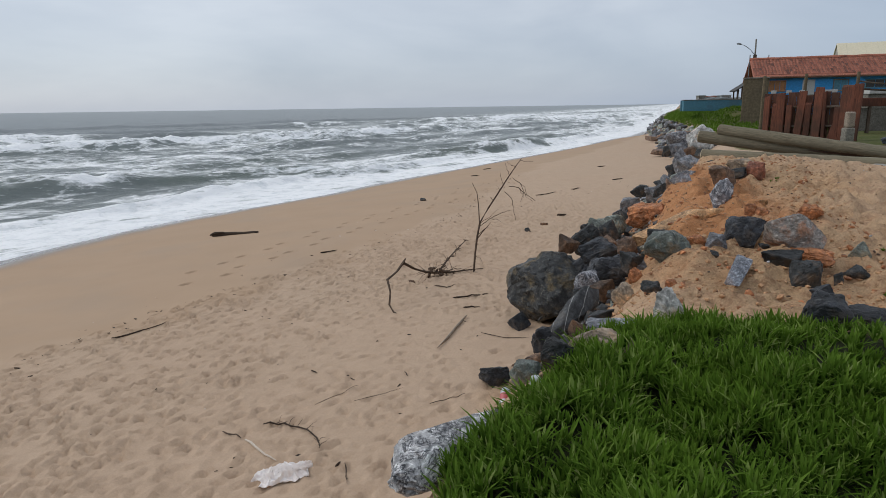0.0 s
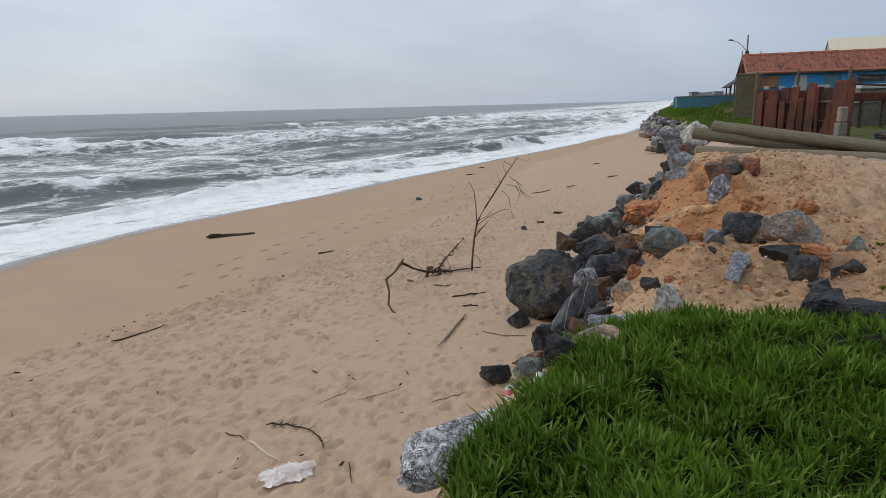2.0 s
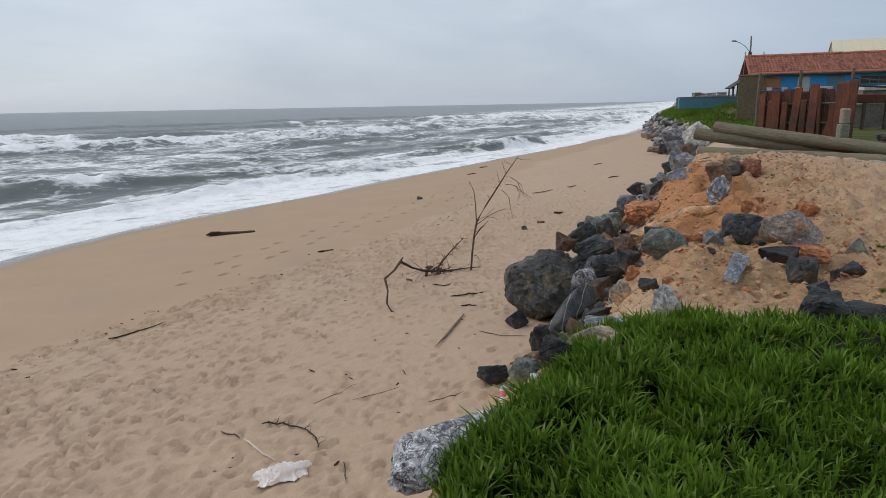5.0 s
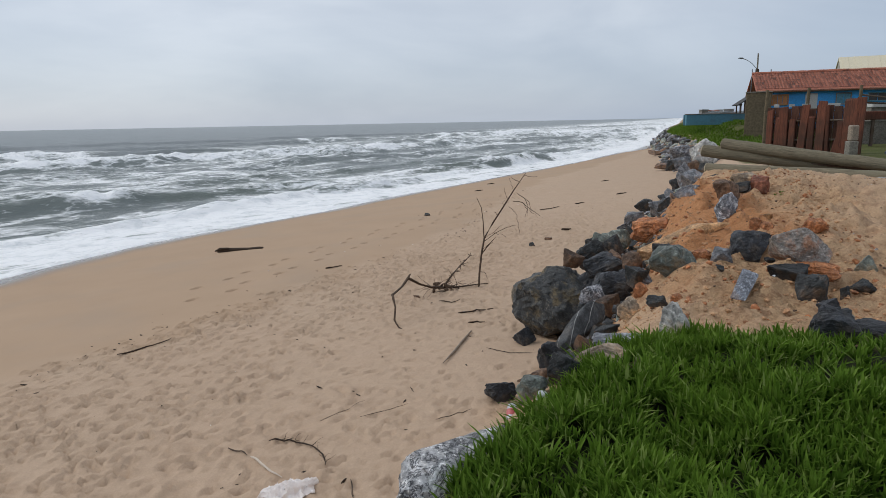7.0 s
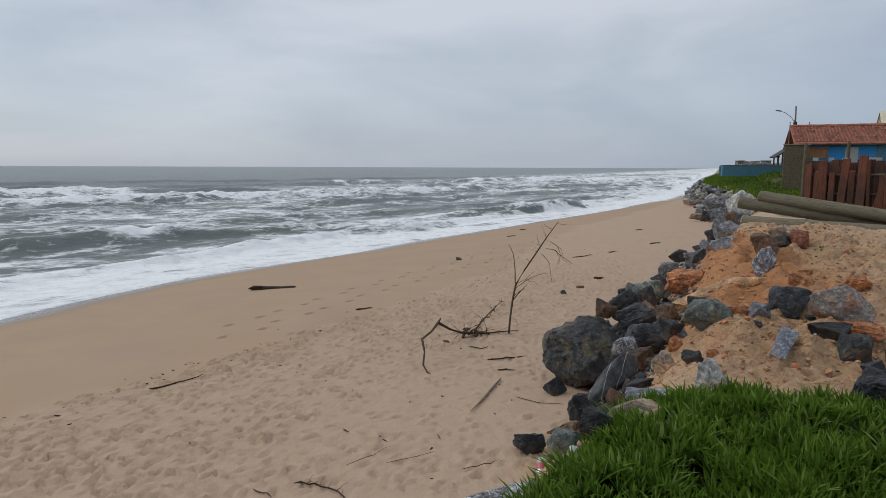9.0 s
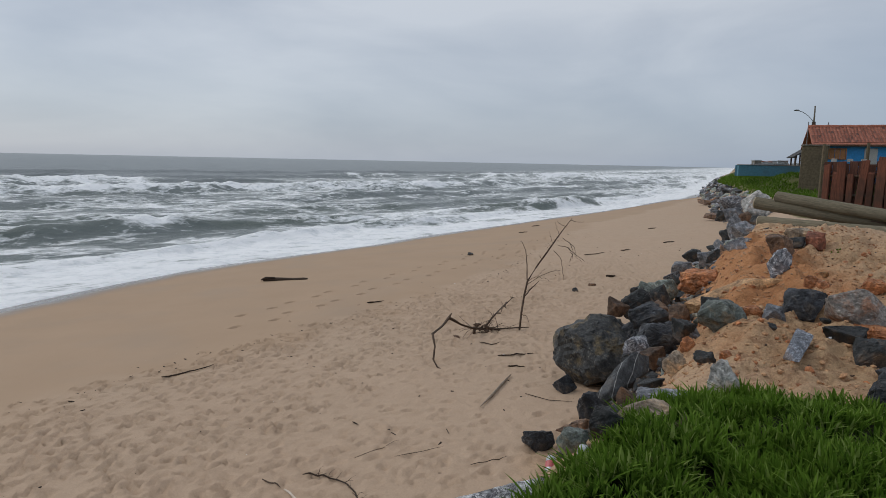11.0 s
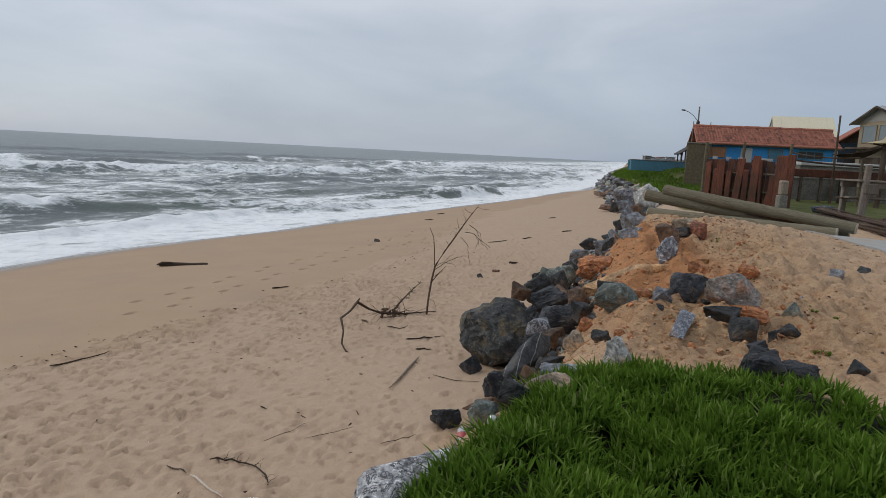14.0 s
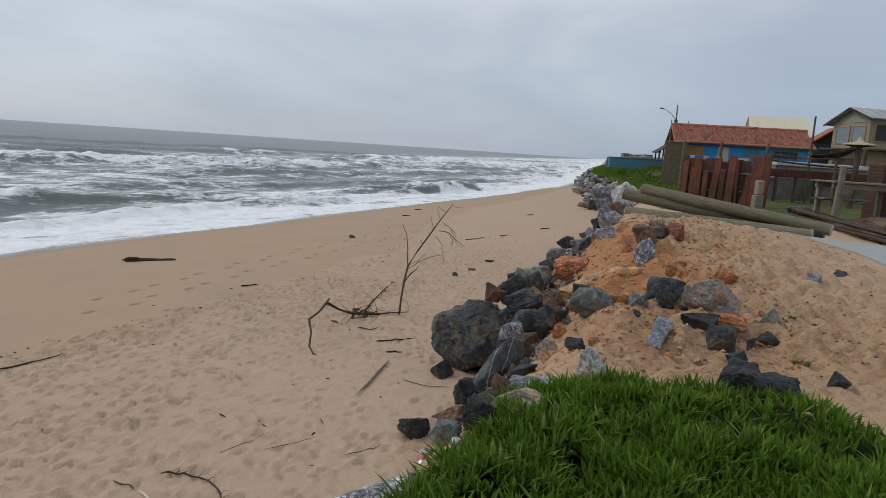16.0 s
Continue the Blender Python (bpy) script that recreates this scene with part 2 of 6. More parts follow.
def water_mat():
    """Grey-green sea with streaks of foam, as dense as the mesh says."""
    n = Nodes("sea_water", 0.28, specular=0.12)
    n.b.inputs["IOR"].default_value = 1.33
    foam = n.attr("foam").outputs["Fac"]
    turn = (0, 0, -46)
    lace = n.noise(0.5, 8, 0.68, 0.9, n.coords((0.42, 1.5, 1), turn))
    fine = n.noise(2.1, 6, 0.7, 0.8, n.coords((0.6, 1.6, 1), turn))
    cells = n.cells(0.6, 1.2, n.coords((0.45, 1.5, 1), turn))
    beads = n.cells(2.3, 0.6, n.coords((0.6, 1.4, 1), turn))
    # dense foam is a closed sheet; as it thins it opens into a net of threads
    level = n.math("ADD", foam, n.math("MULTIPLY", n.math("SUBTRACT", lace, 0.5), 1.5))
    level = n.math("ADD", level, n.math("MULTIPLY", n.math("SUBTRACT", fine, 0.5), 1.15))
    level = n.math("SUBTRACT", level, n.math("MULTIPLY", cells, 0.75))
    level = n.math("SUBTRACT", level, n.math("MULTIPLY", beads, 0.42))
    mask = n.ramp(level, (0.22, 0.0), (0.36, 0.45), (0.58, 1.0))
    deep = n.mix(n.noise(0.12, 3), (0.140, 0.162, 0.166), (0.208, 0.230, 0.234))
    deep = n.mix(n.ramp(n.math("ADD", foam, n.math("MULTIPLY", lace, 0.5)), (0.36, 0.0), (0.95, 0.8)), deep, (0.23, 0.262, 0.245))
    # thin water under a crest is green
    deep = n.mix(n.attr("face").outputs["Fac"], deep, (0.105, 0.135, 0.095))
    # greyer puffs put the shading of the foam heaps into its white
    puff = n.noise(1.3, 8, 0.72, 0.6, n.coords((0.9, 1.2, 1), turn))
    white = n.mix(n.ramp(puff, (0.32, 0.0), (0.52, 1.0)), (0.68, 0.715, 0.735), (0.95, 0.965, 0.97))
    n.colour(n.mix(mask, deep, white))
    n.rough(n.math("ADD", 0.28, n.math("MULTIPLY", mask, 0.7)))
    n.bump(n.noise(0.9, 7, 0.62, 0.3, n.coords((0.6, 1.4, 1), turn)), 0.8, 0.22)
    n.bump(fine, 0.7, 0.12)
    return n.m


def blade_mat():
    n = Nodes("succulent_blade", 0.75, specular=0.04)
    isl = n.island()
    base = n.ramp(isl, (0.0, (0.014, 0.040, 0.005)), (0.5, (0.050, 0.112, 0.011)), (0.86, (0.18, 0.275, 0.048)), (1.0, (0.38, 0.42, 0.17)))
    tip = n.attr("tip").outputs["Fac"]
    base = n.mix(n.ramp(n.noise(1.5, 3), (0.45, 0.0), (0.66, 0.45)), base, (0.10, 0.185, 0.016))
    base = n.mix(n.math("MULTIPLY", tip, 0.55), base, (0.14, 0.245, 0.030))
    n.colour(base)
    # light comes through the fleshy leaves
    thin = n.t.nodes.new("ShaderNodeBsdfTranslucent")
    n.link(base, thin.inputs["Color"])
    both = n.t.nodes.new("ShaderNodeMixShader")
    both.inputs[0].default_value = 0.4
    n.link(n.b.outputs[0], both.inputs[1])
    n.link(thin.outputs[0], both.inputs[2])
    n.link(both.outputs[0], n.t.nodes["Material Output"].inputs["Surface"])
    return n.m


M = {
    "ground": sand_ground(),
    "water": water_mat(),
    "blade": blade_mat(),
    "rock_dark": rock_mat("rock_dark_slate", (0.007, 0.009, 0.010), (0.036, 0.041, 0.044), (0.18, 0.19, 0.19), 0.3, stained=0.25),
    "rock_slate": rock_mat("rock_black_slate", (0.006, 0.007, 0.009), (0.034, 0.038, 0.045), (0.17, 0.18, 0.18), 0.3, (0.10, 0.075, 0.05), 0.3, (1, 1, 4.0)),
    "rock_shard": rock_mat("rock_quartz_lined_slate", (0.014, 0.016, 0.018), (0.075, 0.08, 0.085), (0.2, 0.21, 0.21), 0.3, (0.10, 0.075, 0.05), 0.3, (1, 1, 4.0), thread=0.6),
    "rock_mossy": rock_mat("rock_dark_lichen", (0.010, 0.011, 0.013), (0.062, 0.065, 0.064), (0.2, 0.18, 0.14), 0.5, (0.13, 0.095, 0.045), 0.75, (1.8, 1.8, 2.2), spread=0.1),
    "rock_grey": rock_mat("rock_grey_gneiss", (0.045, 0.05, 0.06), (0.19, 0.2, 0.215), (0.44, 0.45, 0.46), 0.32, stained=0.3),
    "rock_green": rock_mat("rock_green_grey", (0.06, 0.075, 0.065), (0.21, 0.24, 0.215), (0.36, 0.38, 0.36), 0.5, (0.26, 0.16, 0.07), 0.5, (1, 3.0, 1)),
    "rock_pale": rock_mat("rock_pale_veined", (0.035, 0.04, 0.05), (0.15, 0.16, 0.18), (0.42, 0.43, 0.45), 0.65, stained=0.15, stretch=(1.5, 4.5, 1.5), sharp=0.06, cut=0.49),
    "rock_vein": rock_mat("rock_blue_veined", (0.03, 0.035, 0.045), (0.10, 0.11, 0.13), (0.27, 0.29, 0.32), 0.6, stained=0.2, stretch=(2.0, 9.0, 9.0), sharp=0.08, cut=0.5),
    "rock_rust": rock_mat("rock_rust_brown", (0.055, 0.034, 0.024), (0.16, 0.098, 0.06), (0.3, 0.21, 0.14), 0.3, (0.22, 0.1, 0.045), 0.4),
    "rock_tan": rock_mat("rock_tan_slab", (0.20, 0.115, 0.055), (0.36, 0.22, 0.11), (0.42, 0.3, 0.17), 0.35, (0.40, 0.21, 0.09), 0.5, (1, 1, 1), spread=0.1),
    "rock_chalk": rock_mat("rock_chalky_quartz", (0.18, 0.18, 0.17), (0.42, 0.42, 0.40), (0.62, 0.62, 0.6), 0.5, (0.34, 0.21, 0.13), 0.6, (1, 1, 1.5), spread=0.1),
    "rock_loam": rock_mat("rock_grey_with_loam", (0.11, 0.09, 0.07), (0.30, 0.235, 0.165), (0.42, 0.37, 0.31), 0.35, (0.40, 0.255, 0.14), 0.85, (1, 1, 1.5)),
    "rock_white": rock_mat("rock_white_quartz", (0.16, 0.16, 0.165), (0.44, 0.44, 0.44), (0.72, 0.72, 0.71), 0.7, (0.30, 0.22, 0.15), 0.25, (1.7, 2.8, 2.8), 0.1, 0.5, cracks=0.95, spread=0.1),
    "rock_speckled": rock_mat("rock_speckled_rusty", (0.10, 0.09, 0.08), (0.28, 0.255, 0.23), (0.5, 0.48, 0.46), 0.6, (0.25, 0.10, 0.04), 0.75, (2.5, 7, 7)),
    "rock_red": rock_mat("rock_red_brown", (0.10, 0.035, 0.02), (0.26, 0.095, 0.055), (0.34, 0.2, 0.14), 0.2, (0.2, 0.1, 0.06), 0.3, spread=0.1),
    "clay": rock_mat("red_clay_lump", (0.18, 0.066, 0.026), (0.32, 0.135, 0.056), (0.42, 0.26, 0.15), 0.4, (0.2, 0.075, 0.03), 0.5, (1, 1, 1), spread=0.4),
}

# ---- ground and sea ----


def lattice(ix, iy, seed):
    h = np.sin(ix * 127.1 + iy * 311.7 + seed * 74.7) * 43758.5453
    return h - np.floor(h)


def vnoise(x, y, seed=0):
    """Smooth value noise from 0 to 1, one bump a unit."""
    x, y = np.broadcast_arrays(np.asarray(x, float), np.asarray(y, float))
    ix, iy = np.floor(x), np.floor(y)
    fx, fy = x - ix, y - iy
    fx, fy = fx * fx * (3 - 2 * fx), fy * fy * (3 - 2 * fy)
    a, b = lattice(ix, iy, seed), lattice(ix + 1, iy, seed)
    c, d = lattice(ix, iy + 1, seed), lattice(ix + 1, iy + 1, seed)
    return (a + (b - a) * fx) * (1 - fy) + (c + (d - c) * fx) * fy


def step(a, b, v):
    t = np.clip((v - a) / (b - a), 0, 1)
    return t * t * (3 - 2 * t)


def curve(table):
    ys, xs = np.array(table, float).T

    def at(y):
        y = np.asarray(y, float)
        d = 0.05 * (np.abs(y) + 6)
        return sum(np.interp(y + k * d, ys, xs) for k in (-1.5, -0.75, 0, 0.75, 1.5)) / 5

    return at


# lines that run along the coast: x for each y
FOOT = curve([(-3000, -900), (-60, -22), (-5, -2.4), (0, -1.4), (2.7, -0.75), (4.2, -0.3), (5.2, 0.2), (6.6, 0.85), (8.4, 1.5), (10, 2.05), (13.8, 3.3), (17, 4.7), (21.2, 6.8), (29.5, 10.5), (47, 15.6), (84, 26.4), (100, 31), (130, 41), (300, 104), (5000, 1800)])
EDGE = curve([(-3000, -897), (-60, -20), (-5, -1.5), (0, -0.55), (2.7, 0.0), (3.5, 0.3), (4.3, 0.95), (5.2, 1.75), (6, 2.25), (7, 2.7), (8, 3.05), (10, 3.85), (13, 5.2), (17, 6.9), (21, 8.8), (29.5, 12.6), (47, 18.2), (84, 29.2), (100, 33.5), (130, 44), (300, 107), (5000, 1804)])
WATER = curve([(-3000, -915), (-60, -33), (0, -14.3), (8, -13.4), (17, -12.0), (21, -10.9), (25.1, -8.6), (29, -5.9), (35.3, -2.7), (48.2, 4.7), (58, 10.6), (88, 25.9), (100, 31.5), (130, 42), (300, 105), (5000, 1801)])
SEA = -2.3
TUFTS = curve([(-60, -20), (-5, -1.5), (0, -0.5), (2.3, -0.1), (2.7, 0.06), (3.5, 0.47), (4.5, 1.15), (6, 2.0)])
# how far down the beach the sand is trampled, as a share of the way to the water
TRAMPLED = curve([(-3000, 0.46), (8, 0.46), (9.2, 0.44), (10.7, 0.385), (13, 0.335), (15, 0.31), (17.3, 0.27), (24, 0.36), (34, 0.5), (5000, 0.5)])


def bump_at(x, y, cx, cy, sx, sy):
    return np.exp(-0.5 * (((x - cx) / sx) ** 2 + ((y - cy) / sy) ** 2))


def upper(x, y):
    """The level behind the bank: flat sand, with a heap of sand and clay before the poles."""
    z = 0.46 * bump_at(x, y, 6.3, 12.6, 2.3, 1.9) + 0.10 * bump_at(x, y, 8.6, 14.3, 1.6, 1.0) + 0.12 * bump_at(x, y, 3.6, 8.2, 1.0, 1.4)
    z = z - 0.06 * bump_at(x, y, 2.6, 5.6, 1.0, 0.7) + 0.05 * bump_at(x, y, 1.9, 3.6, 1.0, 0.8)
    lumps = 0.14 * (vnoise(x / 1.7, y / 1.7, 3) - 0.5) + 0.13 * (vnoise(x / 0.6, y / 0.6, 4) - 0.5) + 0.08 * (vnoise(x / 0.25, y / 0.25, 6) - 0.5)
    ridges = 0.16 * (1 - np.abs(2 * vnoise(x / 0.75, y / 0.75, 8) - 1)) + 0.07 * (1 - np.abs(2 * vnoise(x / 0.3, y / 0.3, 9) - 1))
    z = z + (ridges - 0.12) * bump_at(x, y, 4.2, 10.0, 1.5, 2.6)
    crust = 0.10 * np.maximum(vnoise(x / 0.42, y / 0.42, 10) + 0.45 * vnoise(x / 0.16, y / 0.16, 11) - 0.78, 0) + 0.035 * (vnoise(x / 0.12, y / 0.12, 12) - 0.5)
    z = z + 3.3 * crust * step(4.8, 6.0, y) * step(17, 14, y) * (1 - 0.7 * step(0, 3, x - 6.0)) * step(9.0, 8.0, x)
    z = z + lumps * step(4.6, 6.2, y) * step(60, 30, y) * (1 - 0.6 * step(0, 3, x - 6.5))
    return z + 1.15 * step(38, 57, y) * step(0.2, 3.8, x - EDGE(y))


def ground_z(x, y):
    x, y = np.asarray(x, float), np.asarray(y, float)
    xf, xe, xw = FOOT(y), EDGE(y), WATER(y)
    zf = np.interp(y, [-100, 30, 47, 84, 100, 300], [-1.3, -1.3, -1.6, -2.2, -2.6, -3.2])
    w = (xf - x) / np.maximum(xf - xw, 1.0)
    brow = zf - 0.2
    z = np.where(w < 0.4, zf - 0.2 * np.maximum(w, 0) / 0.4, brow + (np.minimum(SEA, brow - 0.05) - brow) * (w - 0.4) / 0.6)
    z = np.maximum(z, -7.0)
    beach = z + 0.05 * (vnoise(x / 2.3, y / 2.3, 1) - 0.5) * step(0.5, 0.3, w)
    s = step(0, 1, (x - xf) / (xe - xf)) * 0.6 + 0.4 * np.clip((x - xf) / (xe - xf), 0, 1)
    bank = zf + (upper(x, y) - zf) * s
    rough = (0.22 * (vnoise(x / 0.9, y / 0.9, 5) - 0.5) + 0.12 * (vnoise(x / 0.35, y / 0.35, 7) - 0.5)) * np.clip(s * (1 - s) * 4, 0, 1)
    return np.where(x > xf, bank + rough, beach)


GRID = []


def ground_at(x, y):
    """The height of the sand, footprints and all, once it is built."""
    if not GRID:
        return float(ground_z(x, y))
    gx, gy, Z = GRID
    i, j = int(np.clip(np.searchsorted(gx, x), 1, len(gx) - 1)), int(np.clip(np.searchsorted(gy, y), 1, len(gy) - 1))
    u, v = (x - gx[i - 1]) / (gx[i] - gx[i - 1]), (y - gy[j - 1]) / (gy[j] - gy[j - 1])
    return float((Z[j - 1, i - 1] * (1 - u) + Z[j - 1, i] * u) * (1 - v) + (Z[j, i - 1] * (1 - u) + Z[j, i] * u) * v)


def graded(lo, a, b, hi, fine, grow, back=0):
    """Steps of the size fine from a to b, growing outwards to lo and hi."""
    mid = list(np.arange(a, b, fine))
    up, s = [b], fine
    while up[-1] < hi:
        s *= grow
        up.append(up[-1] + s)
    down, s = [a], fine
    while down[-1] > lo:
        s *= back or grow
        down.append(down[-1] - s)
    return np.array(down[:0:-1] + mid + up)


def sheet(name, X, Y, Z, material):
    """One grid mesh from arrays of rows and columns."""
    r, c = X.shape
    me = bpy.data.meshes.new(name)
    me.vertices.add(r * c)
    me.vertices.foreach_set("co", np.stack([X, Y, Z], -1).astype(np.float32).ravel())
    i = np.arange(r * c).reshape(r, c)
    quads = np.stack([i[:-1, :-1], i[:-1, 1:], i[1:, 1:], i[1:, :-1]], -1).reshape(-1, 4)
    me.loops.add(quads.size)
    me.loops.foreach_set("vertex_index", quads.ravel().astype(np.int32))
    me.polygons.add(len(quads))
    me.polygons.foreach_set("loop_start", np.arange(0, quads.size, 4, dtype=np.int32))
    me.update(calc_edges=True)
    me.polygons.foreach_set("use_smooth", np.ones(len(quads), bool))
    me.materials.append(material)
    return new(name, me)


def dent(Z, gx, gy, x, y, turn, length, width, depth, rim=0.55):
    """Presses one footprint, with its raised rim, into the sand."""
    reach = length * 1.6
    i0, i1 = np.searchsorted(gx, (x - reach, x + reach))
    j0, j1 = np.searchsorted(gy, (y - reach, y + reach))
    if i1 - i0 < 2 or j1 - j0 < 2:
        return
    px, py = np.meshgrid(gx[i0:i1] - x, gy[j0:j1] - y)
    a, b = px * math.cos(turn) + py * math.sin(turn), py * math.cos(turn) - px * math.sin(turn)
    r = np.sqrt((a / length) ** 2 + (b / width) ** 2)
    Z[j0:j1, i0:i1] += depth * (rim * np.exp(-(((r - 1.15) / 0.3) ** 2)) - np.exp(-((r / 0.8) ** 4)))


def patch_depth(x, y):
    """How far inside the hummock of succulent grass on the brink of the bank a place lies."""
    wob = 0.16 * (vnoise(x / 0.35, y / 0.35, 71) - 0.5) + 0.14 * (vnoise(x / 0.9, y / 0.9, 72) - 0.5)
    back = np.interp(x, [0.2, 1.0, 1.6, 2.3, 2.9, 3.3, 5], [3.6, 4.42, 4.75, 4.92, 4.75, 3.9, 2.2]) - y + wob
    return np.minimum(np.minimum(x - TUFTS(y) + 0.02 + wob, back), np.minimum(3.55 + wob - x, 2.6 + 1.5 * wob - np.hypot((x - 1.3) * 0.9, np.minimum(y - 1.6, 0))))


def build_ground():
    gx = graded(-4000, -7.0, 6.5, 4000, 0.045, 1.05, 1.035)
    gy = graded(-3000, 3.0, 17.0, 4900, 0.045, 1.02, 1.03)
    X, Y = np.meshgrid(gx, gy)
    Z = ground_z(X, Y)
    rnd = random.Random(5)
    for _ in range(23000):
        y = -4.0 + 44 * rnd.random() ** 1.4
        w = rnd.random() * float(TRAMPLED(y)) + rnd.gauss(0, 0.018)
        xf, xw = float(FOOT(y)), float(WATER(y))
        x = xf - 0.2 - w * (xf - xw)
        if vnoise(x / 2.6, y / 2.6, 9) + 0.5 * rnd.random() < 0.42:
            continue
        k = rnd.uniform(0.38, 0.8)
        churned = y < 15 and w > 0.45 * float(TRAMPLED(y))
        k *= 0.88 if churned else 1.0
        dent(Z, gx, gy, x, y, radians(70) + rnd.gauss(0, 0.8), 0.115 * k, 0.07 * k, rnd.uniform(0.018, 0.052) * k * (3.0 if churned else 1.35), 0.4 if churned else 0.45)
    for _ in range(4600):
        x, y = rnd.uniform(2.0, 10.5), rnd.uniform(4.6, 14.5)
        if x > float(EDGE(y)) + 0.3 and (x < 8.4 or y < 10):
            dent(Z, gx, gy, x, y, rnd.uniform(-0.6, 0.6), rnd.uniform(0.07, 0.17), rnd.uniform(0.05, 0.09), rnd.uniform(0.012, 0.05) * rnd.choice((1, 1, -0.6)))
    flat = ground_z(X, Y)
    Z = flat + 0.068 * np.tanh((Z - flat) / 0.068)
    # lines of single steps over the firm wet sand, and over the flat sand inland
    for x0, y0, n, way in ((-4.75, 11.9, 34, 63), (-5.15, 13.1, 34, 64)):
        for k in range(n):
            x = x0 + 0.72 * k * math.cos(radians(way)) + (0.1 if k % 2 else -0.1) + rnd.gauss(0, 0.05)
            y = y0 + 0.72 * k * math.sin(radians(way)) + rnd.gauss(0, 0.05)
            dent(Z, gx, gy, x, y, radians(way), 0.15, 0.085, 0.085, 0.15)
    GRID.extend((gx, gy, Z))
    xf, xe, xw = FOOT(Y), EDGE(Y), WATER(Y)
    w = (xf - X) / np.maximum(xf - xw, 1.0)
    wob = 0.10 * (vnoise(X / 1.6, Y / 1.6, 21) - 0.5) + 0.05 * (vnoise(X / 0.5, Y / 0.5, 22) - 0.5)
    wet = 0.5 * step(-0.02, 0.05, w + wob - TRAMPLED(Y)) + 0.5 * step(0.91, 0.99, w + 0.25 * wob)
    on = step(-0.2, 0.35, (X - xf) / (xe - xf))
    clay = on * np.clip(1.5 * bump_at(X, Y, 3.8, 11.6, 0.9, 2.2) + 1.4 * bump_at(X, Y, 3.15, 9.5, 0.6, 1.3) + 0.12 * bump_at(X, Y, 2.6, 6.9, 0.8, 0.8) + 0.45 * bump_at(X, Y, 2.15, 7.0, 0.3, 1.4) + 0.2 * bump_at(X, Y, 3.4, 7.9, 0.7, 0.9) + 0.12 * bump_at(X, Y, 4.2, 8.8, 1.0, 1.2) + 0.45 * bump_at(X, Y, 8.8, 12.2, 1.4, 0.7), 0, 1)
    lawn = on * np.clip(step(20.5, 23.5, Y + 0.25 * X - 3.0) * step(-0.3, 1.2, X - xe) + step(36, 44, Y) * step(-0.1, 0.9, X - xe), 0, 1)
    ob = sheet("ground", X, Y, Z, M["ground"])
    zone = ob.data.attributes.new("zone", "FLOAT_COLOR", "POINT")
    zone.data.foreach_set("color", np.stack([wet, clay, lawn, np.ones_like(wet)], -1).astype(np.float32).ravel())
    earth = step(-0.15, 0.3, (X - xf) / (xe - xf) + 0.4 * (vnoise(X / 0.8, Y / 0.8, 91) - 0.5)) * step(21, 15, Y) * (0.6 + 0.4 * step(9, 5, X)) * (0.75 + 0.5 * (vnoise(X / 1.5, Y / 1.5, 92) - 0.5))
    at = ob.data.attributes.new("earth", "FLOAT", "POINT")
    at.data.foreach_set("value", np.clip(earth, 0, 1).astype(np.float32).ravel())
    # where the shade-darkened thatch lies, under the hummock
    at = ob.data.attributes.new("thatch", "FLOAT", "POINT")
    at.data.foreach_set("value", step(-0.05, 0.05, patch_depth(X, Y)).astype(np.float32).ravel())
    return tagged(ob, "pale beach sand, trampled, wet and smooth towards the sea, red clay and lawn above the bank", "beach", kind="structure")


# breakers: distance from the shore, height, back width, seed, share of the line that breaks
BREAKERS = ((4.8, 0.4, 1.1, 31, 0.34), (9, 0.75, 1.7, 32, 0.34), (18, 0.62, 2.2, 33, 0.36), (30, 0.75, 2.8, 34, 0.42), (45, 0.95, 3.4, 35, 0.46), (66, 1.05, 4.2, 36, 0.46), (90, 1.05, 5.0, 37, 0.36), (125, 1.0, 6.0, 38, 0.22))


